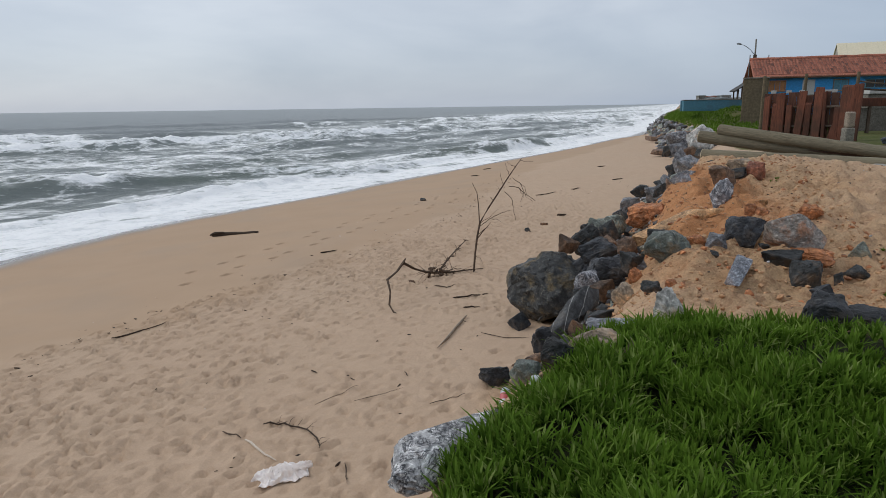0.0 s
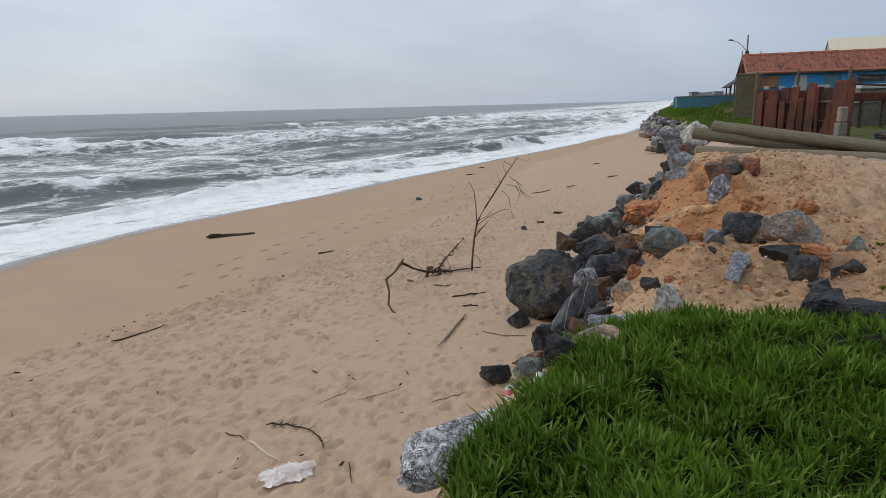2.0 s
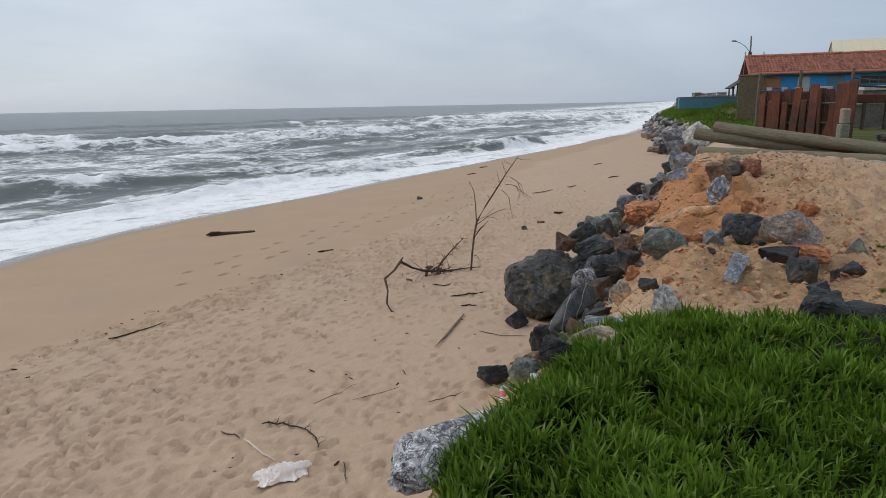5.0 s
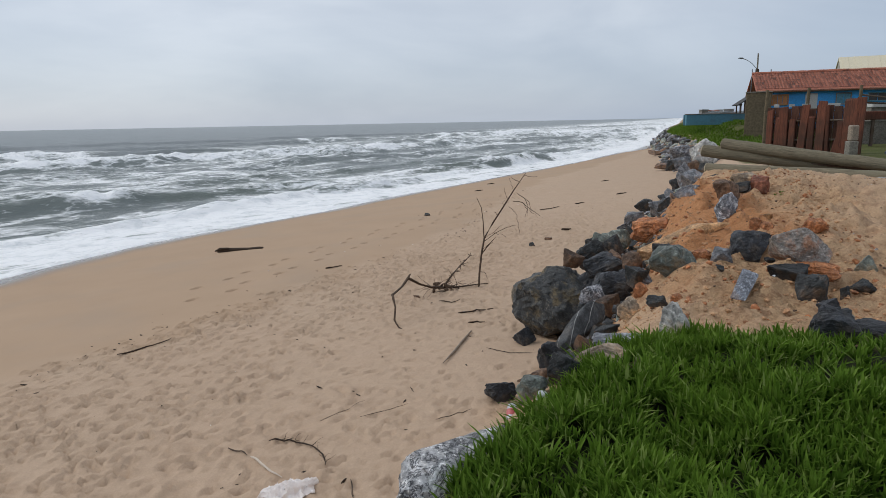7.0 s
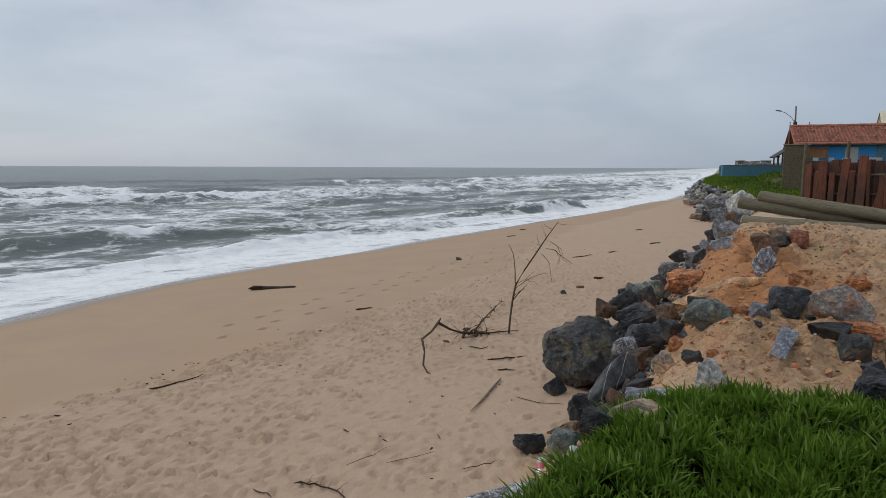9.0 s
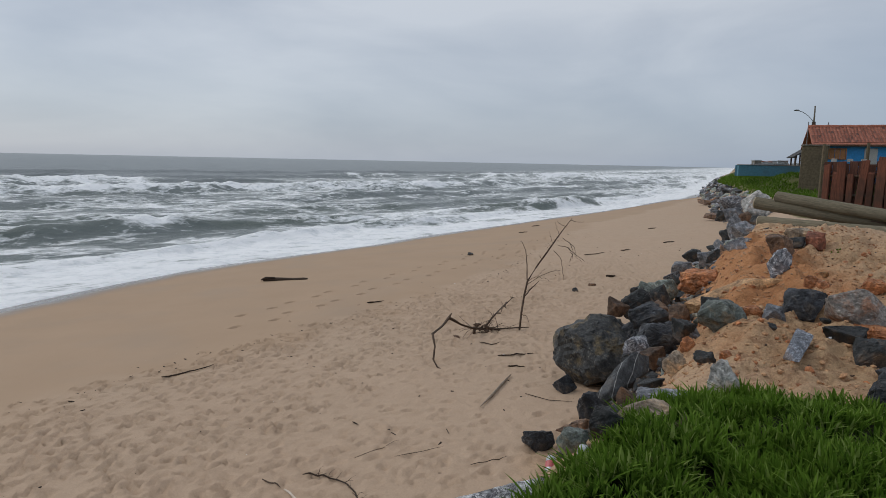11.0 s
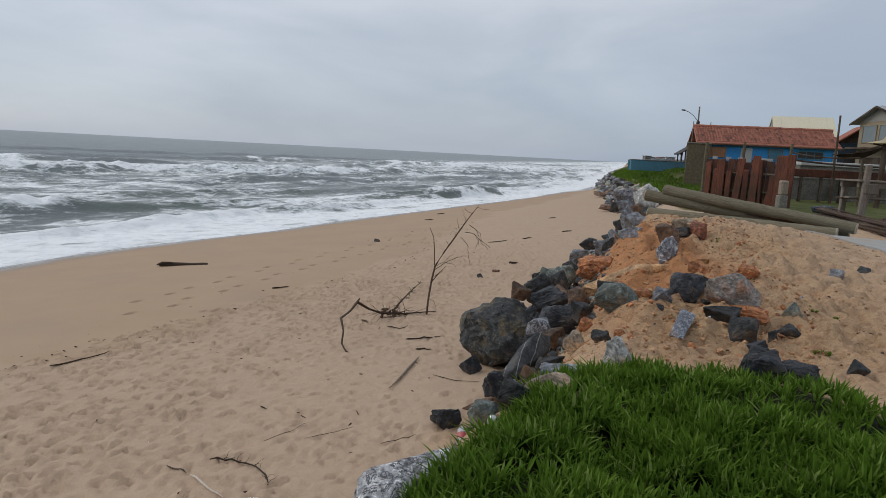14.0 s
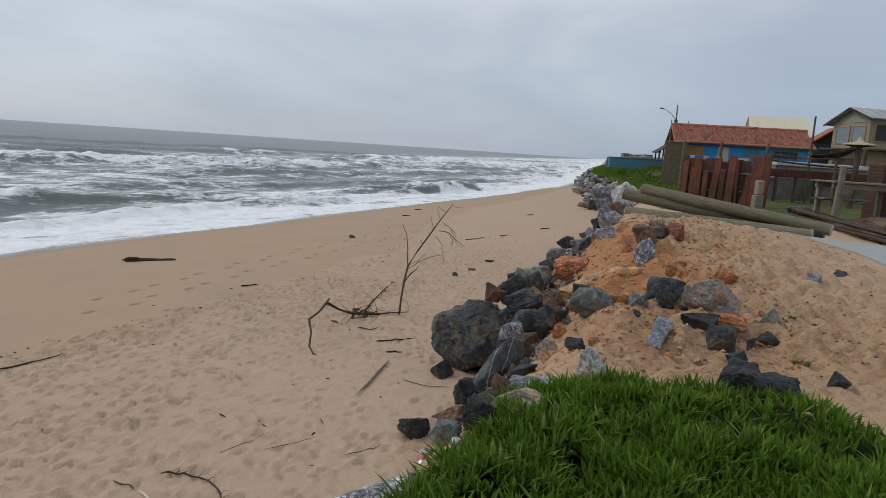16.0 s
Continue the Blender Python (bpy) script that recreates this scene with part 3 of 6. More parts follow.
def build_sea():
    gu = graded(-1, 0.0, 30.0, 8000, 0.16, 1.024)
    gu = gu[gu >= 0]
    gy = graded(-3000, 8.0, 75.0, 4900, 0.2, 1.02, 1.2)
    U, Y = np.meshgrid(gu, gy)
    shore = WATER(Y) + 0.9 * (vnoise(Y / 7.0, 0.3, 41) - 0.4) + 0.35 * (vnoise(Y / 2.2, 0.7, 42) - 0.5)
    X = shore - U
    Q = U * 0.9
    # the swell comes in aslant: distance to sea of a crest line, and the way along it
    D, A = -0.76 * (X + 2.7) + 0.65 * (Y - 35), 0.65 * X + 0.76 * Y
    near = step(0.5, 6.0, Q)
    Z = np.full(X.shape, SEA)
    green = np.zeros(X.shape)
    edge = 5.0 + 5.0 * (vnoise(Y / 8.0, 1.3, 43) - 0.5) + 1.6 * (vnoise(Y / 1.7, 1.9, 44) - 0.5)
    patchy = 0.42 * (vnoise(A / 15.0, D / 4.5, 45) - 0.5) + 0.18 * (vnoise(A / 4.5, D / 1.3, 46) - 0.5)
    foam = 0.10 + (0.33 + 0.95 * patchy) * step(95, 45, Q) + 0.10 * step(14, 7, Q)
    foam = np.maximum(foam, (0.86 + 0.4 * patchy) * step(1.2, -1.2, Q - edge))
    for q0, amp, back, seed, share in BREAKERS:
        off, way = (Q, Y) if q0 < 8 else (D, A)
        qc = q0 + 0.5 * q0 ** 0.75 * (vnoise(way / 30.0, 0.5, seed) - 0.5) + 1.4 * (vnoise(way / 6.0, 1.5, seed) - 0.5)
        line = 0.72 * vnoise(way / (9 + q0 * 0.22), 2.5, seed) + 0.28 * vnoise(way / 2.5, 3.5, seed)
        live = step(1 - share - 0.12, 1 - share + 0.10, line)
        swell = step(0.15, 0.5, line)
        d = off - qc
        front = back * 0.42
        ridge = np.exp(-((d / np.where(d < 0, front, back)) ** 2))
        Z += amp * (0.25 + 0.45 * swell + 0.3 * live) * ridge * near
        torn = 0.55 + 0.55 * vnoise(way / 2.2, off / 1.0, seed + 3) + 0.3 * (vnoise(way / 0.7, off / 0.5, seed + 4) - 0.5)
        white = live * np.minimum(torn, 1) * np.where(d < 0, np.exp(-((d / (front * 1.5)) ** 4)), np.exp(-((d / (back * 0.3)) ** 2)))
        trail = live * np.where(d > 0, np.exp(-d / (4 + back)), 0)
        foam = np.maximum(foam + 0.14 * trail, white * 0.92)
        face = (1 - live) * swell * np.exp(-(((d + front * 0.6) / (front * 0.9)) ** 2))
        foam -= (0.18 if q0 > 10 else 0.24) * face * step(0.7, 0.5, foam)
        green = np.maximum(green, face * step(26, 12, q0))
        Z += white * (0.3 * (vnoise(way / 0.55, off / 0.5, seed + 5) - 0.3) + 0.25 * (vnoise(way / 1.4, off / 1.1, seed + 6) - 0.3)) * near
    reach = np.clip(Q / 40, 0, 1)
    Z += near * ((0.22 + 0.3 * reach) * (vnoise(A / 5.5, D / 2.4, 51) - 0.5) + 0.16 * (vnoise(A / 1.9, D / 1.0, 52) - 0.5) + 0.06 * (vnoise(A / 0.6, D / 0.4, 53) - 0.5))
    film = ground_z(X, Y) + 0.012 + 0.03 * step(0.0, 0.5, Q) + 0.05 * (vnoise(Y / 0.7, Q / 0.5, 54)) * step(0.2, 2.0, Q)
    Z = np.where(Q < 8, np.maximum(Z, film), Z)
    Z = np.where(U < 0.05, ground_z(X, Y) - 0.06, Z)
    far = step(70, 260, Y) * step(150, 40, Q)
    foam = np.clip(foam + 0.22 * far, 0, 1.0) * (1 - 0.75 * step(110, 190, Q))
    foam = np.where(U < 0.30, 0.62 + 0.5 * vnoise(Y / 1.3, 0.2, 61), foam)
    ob = sheet("sea_water", X, Y, Z, M["water"])
    at = ob.data.attributes.new("foam", "FLOAT", "POINT")
    at.data.foreach_set("value", foam.astype(np.float32).ravel())
    at = ob.data.attributes.new("face", "FLOAT", "POINT")
    at.data.foreach_set("value", (0.42 * green).astype(np.float32).ravel())
    return tagged(ob, "grey-green rough sea with rows of white breakers and lacy foam", "sea", kind="structure")


build_ground()
build_sea()

# ---- plants and stones ----


def link(name, me, material, parent=None):
    me.materials.append(material)
    ob = new(name, me)
    if parent:
        ob.parent = parent
    return ob


def part(name, bm, material, parent=None, label="", smooth=None):
    """Links a bmesh as one mesh object; smooth: the angle over which its edges stay sharp."""
    me = bpy.data.meshes.new(name)
    bm.to_mesh(me)
    bm.free()
    if smooth is not None:
        me.polygons.foreach_set("use_smooth", np.ones(len(me.polygons), bool))
        me.set_sharp_from_angle(angle=radians(smooth))
    ob = link(name, me, material, parent)
    return tagged(ob, label) if label else ob


def thing(name, at, label, category, group="", turn=0.0):
    ob = new(name)
    ob.empty_display_size = 0.1
    ob.matrix_basis = pose(*at, 0, 0, turn)
    return tagged(ob, label, category, group)


def blades(name, spots, seed, label, category, material):
    """Fleshy grass: tufts of folded, tapering, bent leaves at spots of (x, y, z, size)."""
    rng = np.random.RandomState(seed)
    rows = 5
    co, faces, tips = [], [], []
    base = 0
    quads = []
    for r in range(rows - 1):
        for c in range(2):
            a = r * 3 + c
            quads.append((a, a + 1, a + 4, a + 3))
    quads = np.array(quads)
    for x, y, z, size in spots:
        lean_way = rng.uniform(0, 2 * math.pi)
        for _ in range(rng.randint(8, 14)):
            yaw = rng.uniform(0, 2 * math.pi)
            long = size * rng.uniform(0.5, 0.92)
            wide = 0.0068 * rng.uniform(0.8, 1.35) * (0.6 + size * 4)
            out = rng.uniform(0.08, 0.95) ** 1.5
            t = np.linspace(0, 1, rows)
            reach = long * (out * t + 0.35 * out * t * t)
            lift = long * (t - 0.38 * out * t * t)
            dx, dy = math.cos(yaw), math.sin(yaw)
            ox, oy = 0.02 * math.cos(lean_way), 0.02 * math.sin(lean_way)
            cx, cy = x + ox + dx * (reach + 0.008), y + oy + dy * (reach + 0.008)
            half = wide * (1 - t ** 2.2) * (0.75 + 0.5 * t) + 0.0004
            left = np.stack([cx - dy * half, cy + dx * half, z + lift + half * 0.45], -1)
            mid = np.stack([cx, cy, z + lift], -1)
            right = np.stack([cx + dy * half, cy - dx * half, z + lift + half * 0.45], -1)
            co.append(np.stack([left, mid, right], 1).reshape(-1, 3))
            tips.append(np.repeat(t, 3))
            faces.append(quads + base)
            base += rows * 3
    co, faces, tips = np.concatenate(co), np.concatenate(faces), np.concatenate(tips)
    me = bpy.data.meshes.new(name)
    me.vertices.add(len(co))
    me.vertices.foreach_set("co", co.astype(np.float32).ravel())
    me.loops.add(faces.size)
    me.loops.foreach_set("vertex_index", faces.ravel().astype(np.int32))
    me.polygons.add(len(faces))
    me.polygons.foreach_set("loop_start", np.arange(0, faces.size, 4, dtype=np.int32))
    me.update(calc_edges=True)
    me.polygons.foreach_set("use_smooth", np.ones(len(faces), bool))
    at = me.attributes.new("tip", "FLOAT", "POINT")
    at.data.foreach_set("value", tips.astype(np.float32))
    return tagged(link(name, me, material), label, category, kind="stuff")


rnd = random.Random(11)
spots = []
for i in range(92):
    for j in range(126):
        x, y = -0.75 + i * 0.048 + rnd.uniform(-0.022, 0.022), -1.3 + j * 0.05 + rnd.uniform(-0.022, 0.022)
        d = float(patch_depth(x, y))
        if d <= 0 or (y < 1.0 and (i + j) % 3):
            continue
        clump = float(vnoise(x / 0.28, y / 0.28, 73))
        # more gaps at the back: near-black thatch stands in for a shaded hollow
        if clump < (0.56 if y > 3.3 and x > 1.1 else 0.36) and rnd.random() < 0.6:
            continue
        tall = 0.06 + 0.11 * clump + 0.05 * rnd.random() + 0.03 * float(vnoise(x / 0.12, y / 0.12, 75))
        spots.append((x, y, ground_at(x, y) - 0.01 + min(d, 0.4) * (0.34 * float(vnoise(x / 0.5, y / 0.5, 74)) + 0.22 * (float(vnoise(x / 0.22, y / 0.22, 77)) - 0.5)), tall))
blades("succulent_grass", spots, 3, "dense bright green fleshy seashore grass on the edge of the bank", "grass", M["blade"])
spots = []
for _ in range(6000):
    y = 33 + 65 * rnd.random() ** 1.3
    x = float(EDGE(y)) + rnd.uniform(-0.3 - 0.006 * y, 7.5)
    if vnoise(x / 1.6, y / 1.6, 76) < 0.12 + 0.45 * step(40, 33, y):
        continue
    spots.append((x, y, ground_at(x, y) - 0.02, rnd.uniform(0.16, 0.42) * (1 + 0.8 * step(55, 75, y))))
blades("bank_grass", spots, 5, "lush tangled green growth over the far bank below the blue wall", "grass", M["blade"])
# single small tufts on the bare sand
spots = [(x + rnd.gauss(0, 0.03), y + rnd.gauss(0, 0.03), ground_at(x, y), 0.05) for x, y in ((4.55, 6.6), (4.7, 6.9), (4.9, 6.75), (4.4, 5.6), (3.8, 5.5), (3.88, 5.48), (4.56, 10.0), (5.45, 10.85), (5.55, 10.9)) for _ in range(2)]
blades("sprout", spots, 4, "small green sprouts in the bare sand", "plant", M["blade"])


def stone_mesh(seed, n=10, jag=0.045, cuts=2, tilt=0.0, worn=0.075):
    """Broken quarry stone: a hull with flat facets and worn edges, roughened and stepped along its bedding, fitted to a box of 1 x 1 x 1."""
    r = random.Random(seed)
    bm = bmesh.new()
    spin = r.uniform(0, 6.28)
    for k in range(8 if n < 10 else 0):
        # a split block: the corners of a box pushed about, some knocked off
        v = Vector((1 if k & 1 else -1, 1 if k & 2 else -1, 1 if k & 4 else -1))
        away = r.uniform(0.35, 0.7) if r.random() < 0.38 else r.uniform(0.8, 1.06)
        bm.verts.new(v * away + Vector((r.uniform(-0.4, 0.4), r.uniform(-0.4, 0.4), r.uniform(-0.3, 0.3))))
    if n < 10:
        for k in range(n - 4):
            v = Vector((r.uniform(-1, 1), r.uniform(-1, 1), r.uniform(-1, 1))).normalized()
            bm.verts.new(v * r.uniform(0.95, 1.2))
        bmesh.ops.rotate(bm, verts=bm.verts, matrix=Euler((r.uniform(-0.35, 0.35), r.uniform(-0.3, 0.3), r.uniform(-0.8, 0.8))).to_matrix())
    for k in range(n if n >= 10 else 0):
        z = 1 - 2 * (k + 0.5) / n
        a = spin + k * 2.39996 + r.uniform(-0.5, 0.5)
        v = Vector((math.sqrt(1 - z * z) * math.cos(a), math.sqrt(1 - z * z) * math.sin(a), z + r.uniform(-0.2, 0.2)))
        v /= (abs(v.x) ** 5 + abs(v.y) ** 5 + abs(v.z) ** 5) ** 0.2
        bm.verts.new(v * r.uniform(0.82, 1.0))
    hull = bmesh.ops.convex_hull(bm, input=bm.verts)
    loose_ends = list({g for g in hull["geom_interior"] + hull["geom_unused"] if isinstance(g, bmesh.types.BMVert)})
    bmesh.ops.delete(bm, geom=loose_ends, context="VERTS")
    bmesh.ops.dissolve_limit(bm, angle_limit=radians(14), verts=bm.verts, edges=bm.edges)
    bmesh.ops.bevel(bm, geom=bm.edges, offset=worn, segments=1, affect="EDGES", profile=0.5)
    bmesh.ops.triangulate(bm, faces=bm.faces)
    bmesh.ops.subdivide_edges(bm, edges=[e for e in bm.edges if e.calc_length() > 0.16], cuts=cuts, use_grid_fill=True)
    bmesh.ops.triangulate(bm, faces=bm.faces)
    if cuts > 2:
        bmesh.ops.subdivide_edges(bm, edges=[e for e in bm.edges if e.calc_length() > 0.14], cuts=1, use_grid_fill=True)
        bmesh.ops.triangulate(bm, faces=bm.faces)
    bm.normal_update()
    off = Vector((seed * 3.7 % 50, seed * 1.3 % 50, 0))
    grain = Vector((r.gauss(0, 0.5), r.gauss(0, 0.5), 1)).normalized()
    for v in bm.verts:
        q = v.co
        bed = (q.dot(grain) * 3.2 if n < 18 else 0.5) + noise.noise(q * 1.1 + off) * 1.4
        k = noise.fractal(q * 1.8 + off, 0.8, 2.2, 5) * jag * 1.3 + (bed - math.floor(bed) - 0.5) ** 3 * jag * 5.0 + noise.noise(q * 8 + off) * jag * 0.45
        q += v.normal * k
    bm.transform(Matrix.Rotation(radians(tilt), 4, "Y"))
    p = np.array([v.co for v in bm.verts])
    lo, hi = p.min(0), p.max(0)
    mid, span = (lo + hi) / 2, hi - lo
    bm.transform(Matrix.Diagonal((1 / span[0], 1 / span[1], 1 / span[2], 1)) @ Matrix.Translation(-Vector(mid)))
    me = bpy.data.meshes.new("rock")
    bm.to_mesh(me)
    bm.free()
    me.polygons.foreach_set("use_smooth", np.ones(len(me.polygons), bool))
    me.set_sharp_from_angle(angle=radians(22))
    return me


def stone(at, size, tilt, style, n, seed, label, cuts=3, jag=0.07, turn=None):
    """A stone of its own; at: the middle of its underside, size: its width seen from the sea path, depth and height."""
    me = stone_mesh(seed, n, jag, cuts, tilt)
    me.transform(Matrix.Diagonal((*size, 1)))
    clod = style == "clay"
    ob = link("clay_lump" if clod else "rock", me, M[style])
    ob.matrix_basis = pose(at[0], at[1], at[2] + size[2] / 2, 0, 0, -math.degrees(math.atan2(at[0], at[1])) if turn is None else turn)
    return tagged(ob, label, "clay" if clod else "rock", "rocks of the bank")


def slab(a, b, wide, thick, style, seed, label, roll=0.0, n=12, cuts=3, jag=0.03):
    """A long stone whose middle line runs from a to b."""
    a, b = Vector(a), Vector(b)
    me = stone_mesh(seed, n, jag, cuts)
    me.transform(Matrix.Diagonal(((b - a).length, wide, thick, 1)))
    ob = link("rock", me, M[style])
    m = (b - a).to_track_quat("X", "Z").to_matrix().to_4x4()
    ob.matrix_basis = Matrix.Translation((a + b) / 2) @ m @ pose(0, 0, 0, roll, 0, 0)
    return tagged(ob, label, "rock", "rocks of the bank")


stone((1.45, 8.84, -1.39), (1.16, 0.97, 1.05), -34, "rock_mossy", 14, 501, "huge dark boulder mottled with lichen on the sand below the bank", cuts=5, jag=0.06)
stone((1.02, 8.43, -1.35), (0.32, 0.23, 0.25), -30, "rock_slate", 8, 502, "black wedge of slate under the boulder")
stone((1.19, 7.20, -1.31), (0.35, 0.25, 0.46), 20, "rock_slate", 9, 503, "dark pointed slate standing in the pile")
stone((0.74, 3.95, -0.02), (0.20, 0.14, 0.24), -10, "rock_dark", 10, 504, "dark blocky stone at the edge of the grass")
stone((1.02, 6.97, -1.31), (0.50, 0.30, 0.25), 3, "rock_rust", 9, 505, "flat-topped rusty brown stone in the pile")
stone((0.56, 6.63, -1.36), (0.35, 0.24, 0.27), 12, "rock_slate", 10, 506, "smooth black stone lying on the beach sand")
stone((0.53, 3.83, -0.03), (0.19, 0.14, 0.16), -8, "rock_green", 14, 507, "rounded grey-green stone beside the cans")
stone((1.06, 4.14, -0.07), (0.43, 0.21, 0.27), 8, "rock_loam", 14, 508, "wide stone covered with tan earth at the edge of the grass")
stone((1.30, 4.73, -0.08), (0.43, 0.30, 0.16), 4, "rock_grey", 12, 509, "flat blue-grey stone half under the grass")
stone((1.73, 4.86, -0.06), (0.23, 0.16, 0.33), 0, "rock_chalk", 17, 1510, "white quartz stone with red earth at its base")
stone((1.95, 5.97, -0.13), (0.20, 0.14, 0.14), 0, "rock_dark", 10, 511, "round dark stone lying on the sandy slope")
stone((2.11, 5.91, -0.05), (0.11, 0.08, 0.09), 0, "clay", 20, 512, "small red lump of clay on the slope", cuts=4, jag=0.1)
stone((2.11, 8.65, -0.55), (0.56, 0.39, 0.42), -14, "rock_slate", 10, 4513, "big dark slate block wedged behind the boulder")
stone((2.09, 8.01, -0.65), (0.63, 0.44, 0.42), 10, "rock_slate", 11, 12514, "black angular block in the shade of the boulder")
stone((1.74, 7.69, -0.54), (0.31, 0.22, 0.21), -25, "rock_pale", 8, 515, "pale-edged broken stone before the slate block")
stone((1.90, 9.66, -0.59), (0.33, 0.23, 0.32), 10, "rock_rust", 9, 516, "dark brown broken stone on top of the pile")
stone((2.22, 9.94, -0.73), (0.49, 0.34, 0.55), -15, "rock_dark", 10, 517, "dark upright broken stone in the pile")
stone((2.54, 10.61, -0.57), (0.44, 0.31, 0.37), 10, "rock_green", 9, 518, "grey-green broken stone in the pile")
stone((2.61, 10.15, -0.51), (0.33, 0.23, 0.36), -8, "rock_dark", 9, 519, "dark broken stone under the clay")
stone((2.36, 9.26, -0.51), (0.33, 0.23, 0.29), 15, "rock_rust", 9, 520, "brown broken stone under the clay")
stone((2.38, 8.31, -0.37), (0.27, 0.19, 0.32), -20, "rock_rust", 10, 521, "brown stone under the foot of the tan slab")
stone((1.83, 7.24, -0.57), (0.31, 0.22, 0.26), -12, "rock_rust", 9, 522, "red-brown stone in the pile")
stone((1.57, 7.40, -0.81), (0.22, 0.16, 0.23), 5, "rock_dark", 9, 523, "dark stone under the leaning shard")
stone((1.79, 6.26, -0.35), (0.25, 0.17, 0.27), -18, "rock_loam", 10, 524, "grey stone caked with earth in the slope")
stone((2.21, 7.51, -0.34), (0.28, 0.20, 0.28), -10, "rock_dark", 9, 525, "dark grey stone in the slope")
stone((1.99, 6.58, -0.22), (0.16, 0.12, 0.20), 12, "clay", 20, 526, "red lump of clay in the slope", cuts=4, jag=0.1)
stone((2.33, 7.52, -0.35), (0.20, 0.14, 0.18), 0, "rock_grey", 9, 527, "small grey stone in the slope")
stone((2.35, 6.76, -0.03), (0.47, 0.34, 0.36), -12, "rock_green", 12, 11528, "green-grey blocky stone with clay on its sides")
stone((2.68, 8.06, -0.12), (0.26, 0.18, 0.21), -8, "rock_dark", 9, 529, "dark grey stone on the green one")
stone((2.72, 6.48, 0.09), (0.10, 0.07, 0.08), 0, "rock_dark", 8, 530, "small dark stone on the sandy slope")
stone((3.27, 7.05, 0.05), (0.42, 0.32, 0.36), -6, "rock_slate", 9, 10531, "black angular block lying on the sand heap")
stone((3.49, 7.04, 0.16), (0.16, 0.11, 0.15), 0, "rock_dark", 8, 532, "small black stone beside the angular block")
stone((2.89, 6.85, 0.07), (0.23, 0.16, 0.20), 10, "rock_grey", 9, 533, "flat grey stone sunk in the clay")
slab((3.30, 6.66, 0.40), (3.72, 6.32, 0.22), 0.38, 0.36, "rock_speckled", 10636, "large pale speckled block with rust at its foot", -38, n=12, jag=0.035)
stone((3.55, 6.34, 0.05), (0.51, 0.36, 0.19), 8, "clay", 20, 535, "rust-red earth caked under the pale block", cuts=4, jag=0.1)
stone((3.20, 6.11, 0.04), (0.36, 0.25, 0.22), 20, "rock_dark", 9, 10536, "dark stone pressed under the pale block")
stone((3.27, 5.82, -0.06), (0.27, 0.19, 0.29), 30, "rock_dark", 8, 537, "dark pointed stone leaning under the pale block")
stone((3.33, 6.72, 0.11), (0.11, 0.08, 0.08), 0, "rock_dark", 8, 538, "small dark stone half sunk in sand")
stone((4.18, 6.52, 0.01), (0.23, 0.16, 0.24), 40, "rock_green", 8, 539, "dark green broken stone on the flat sand")
stone((3.86, 6.03, -0.04), (0.27, 0.19, 0.16), 25, "rock_dark", 8, 540, "dark grey stone on the flat sand")
stone((3.68, 5.99, -0.08), (0.09, 0.06, 0.15), 40, "rock_dark", 7, 541, "thin dark splinter of stone")
stone((2.79, 4.65, -0.04), (0.34, 0.30, 0.32), 12, "rock_slate", 13, 3542, "blue-black stone lying behind the grass")
stone((3.10, 5.26, 0.02), (0.18, 0.12, 0.15), -30, "rock_slate", 7, 543, "blue-black splinter over the stone behind the grass")
stone((3.11, 4.74, -0.07), (0.38, 0.30, 0.20), 10, "rock_slate", 13, 11544, "blue-black pointed stone behind the grass")
stone((3.76, 4.90, -0.04), (0.17, 0.12, 0.15), 15, "rock_dark", 8, 545, "small dark flat stone on the bare sand")
stone((7.26, 9.59, -0.01), (0.23, 0.16, 0.20), 0, "rock_dark", 8, 546, "small dark stone on the far sand")
stone((6.25, 8.76, 0.07), (0.19, 0.13, 0.18), 0, "rock_grey", 8, 547, "small grey stone on the far sand")
stone((3.64, 8.56, 0.19), (0.30, 0.18, 0.46), -8, "rock_pale", 10, 548, "white-veined grey stone in the sand heap")
stone((4.31, 10.16, 0.27), (0.41, 0.29, 0.39), -5, "rock_rust", 9, 549, "brown stone behind the white-veined one")
stone((4.98, 11.25, 0.30), (0.40, 0.28, 0.23), 0, "rock_dark", 8, 550, "dark stone with a white chip on the crest")
stone((5.13, 11.23, 0.31), (0.17, 0.12, 0.20), 20, "rock_white", 7, 551, "white chip of quartz on the crest")
stone((5.29, 11.14, 0.29), (0.31, 0.22, 0.34), -4, "rock_red", 9, 552, "red-brown block on the crest of the heap")
stone((5.37, 11.76, 0.37), (0.59, 0.41, 0.26), 0, "rock_loam", 9, 553, "grey flat stone on the crest of the heap")
stone((5.68, 14.00, 0.19), (0.26, 0.18, 0.24), 0, "rock_dark", 8, 554, "dark stone before the end of the poles")
stone((6.24, 10.23, 0.23), (0.23, 0.16, 0.14), 0, "rock_rust", 8, 555, "small brown stone on the far sand")
stone((4.41, 7.85, 0.21), (0.30, 0.21, 0.20), 0, "clay", 20, 556, "brown lump of clay on the sand", cuts=4, jag=0.1)
stone((4.33, 8.90, 0.22), (0.17, 0.12, 0.10), 0, "rock_tan", 8, 557, "small pale tan stone on the sand")
stone((3.63, 7.71, 0.28), (0.14, 0.10, 0.17), 0, "clay", 20, 558, "crumbled red lump of clay on the sand", cuts=4, jag=0.1)
stone((3.74, 7.65, 0.24), (0.19, 0.13, 0.16), 0, "clay", 20, 559, "crumbled red lump of clay on the sand", cuts=4, jag=0.1)
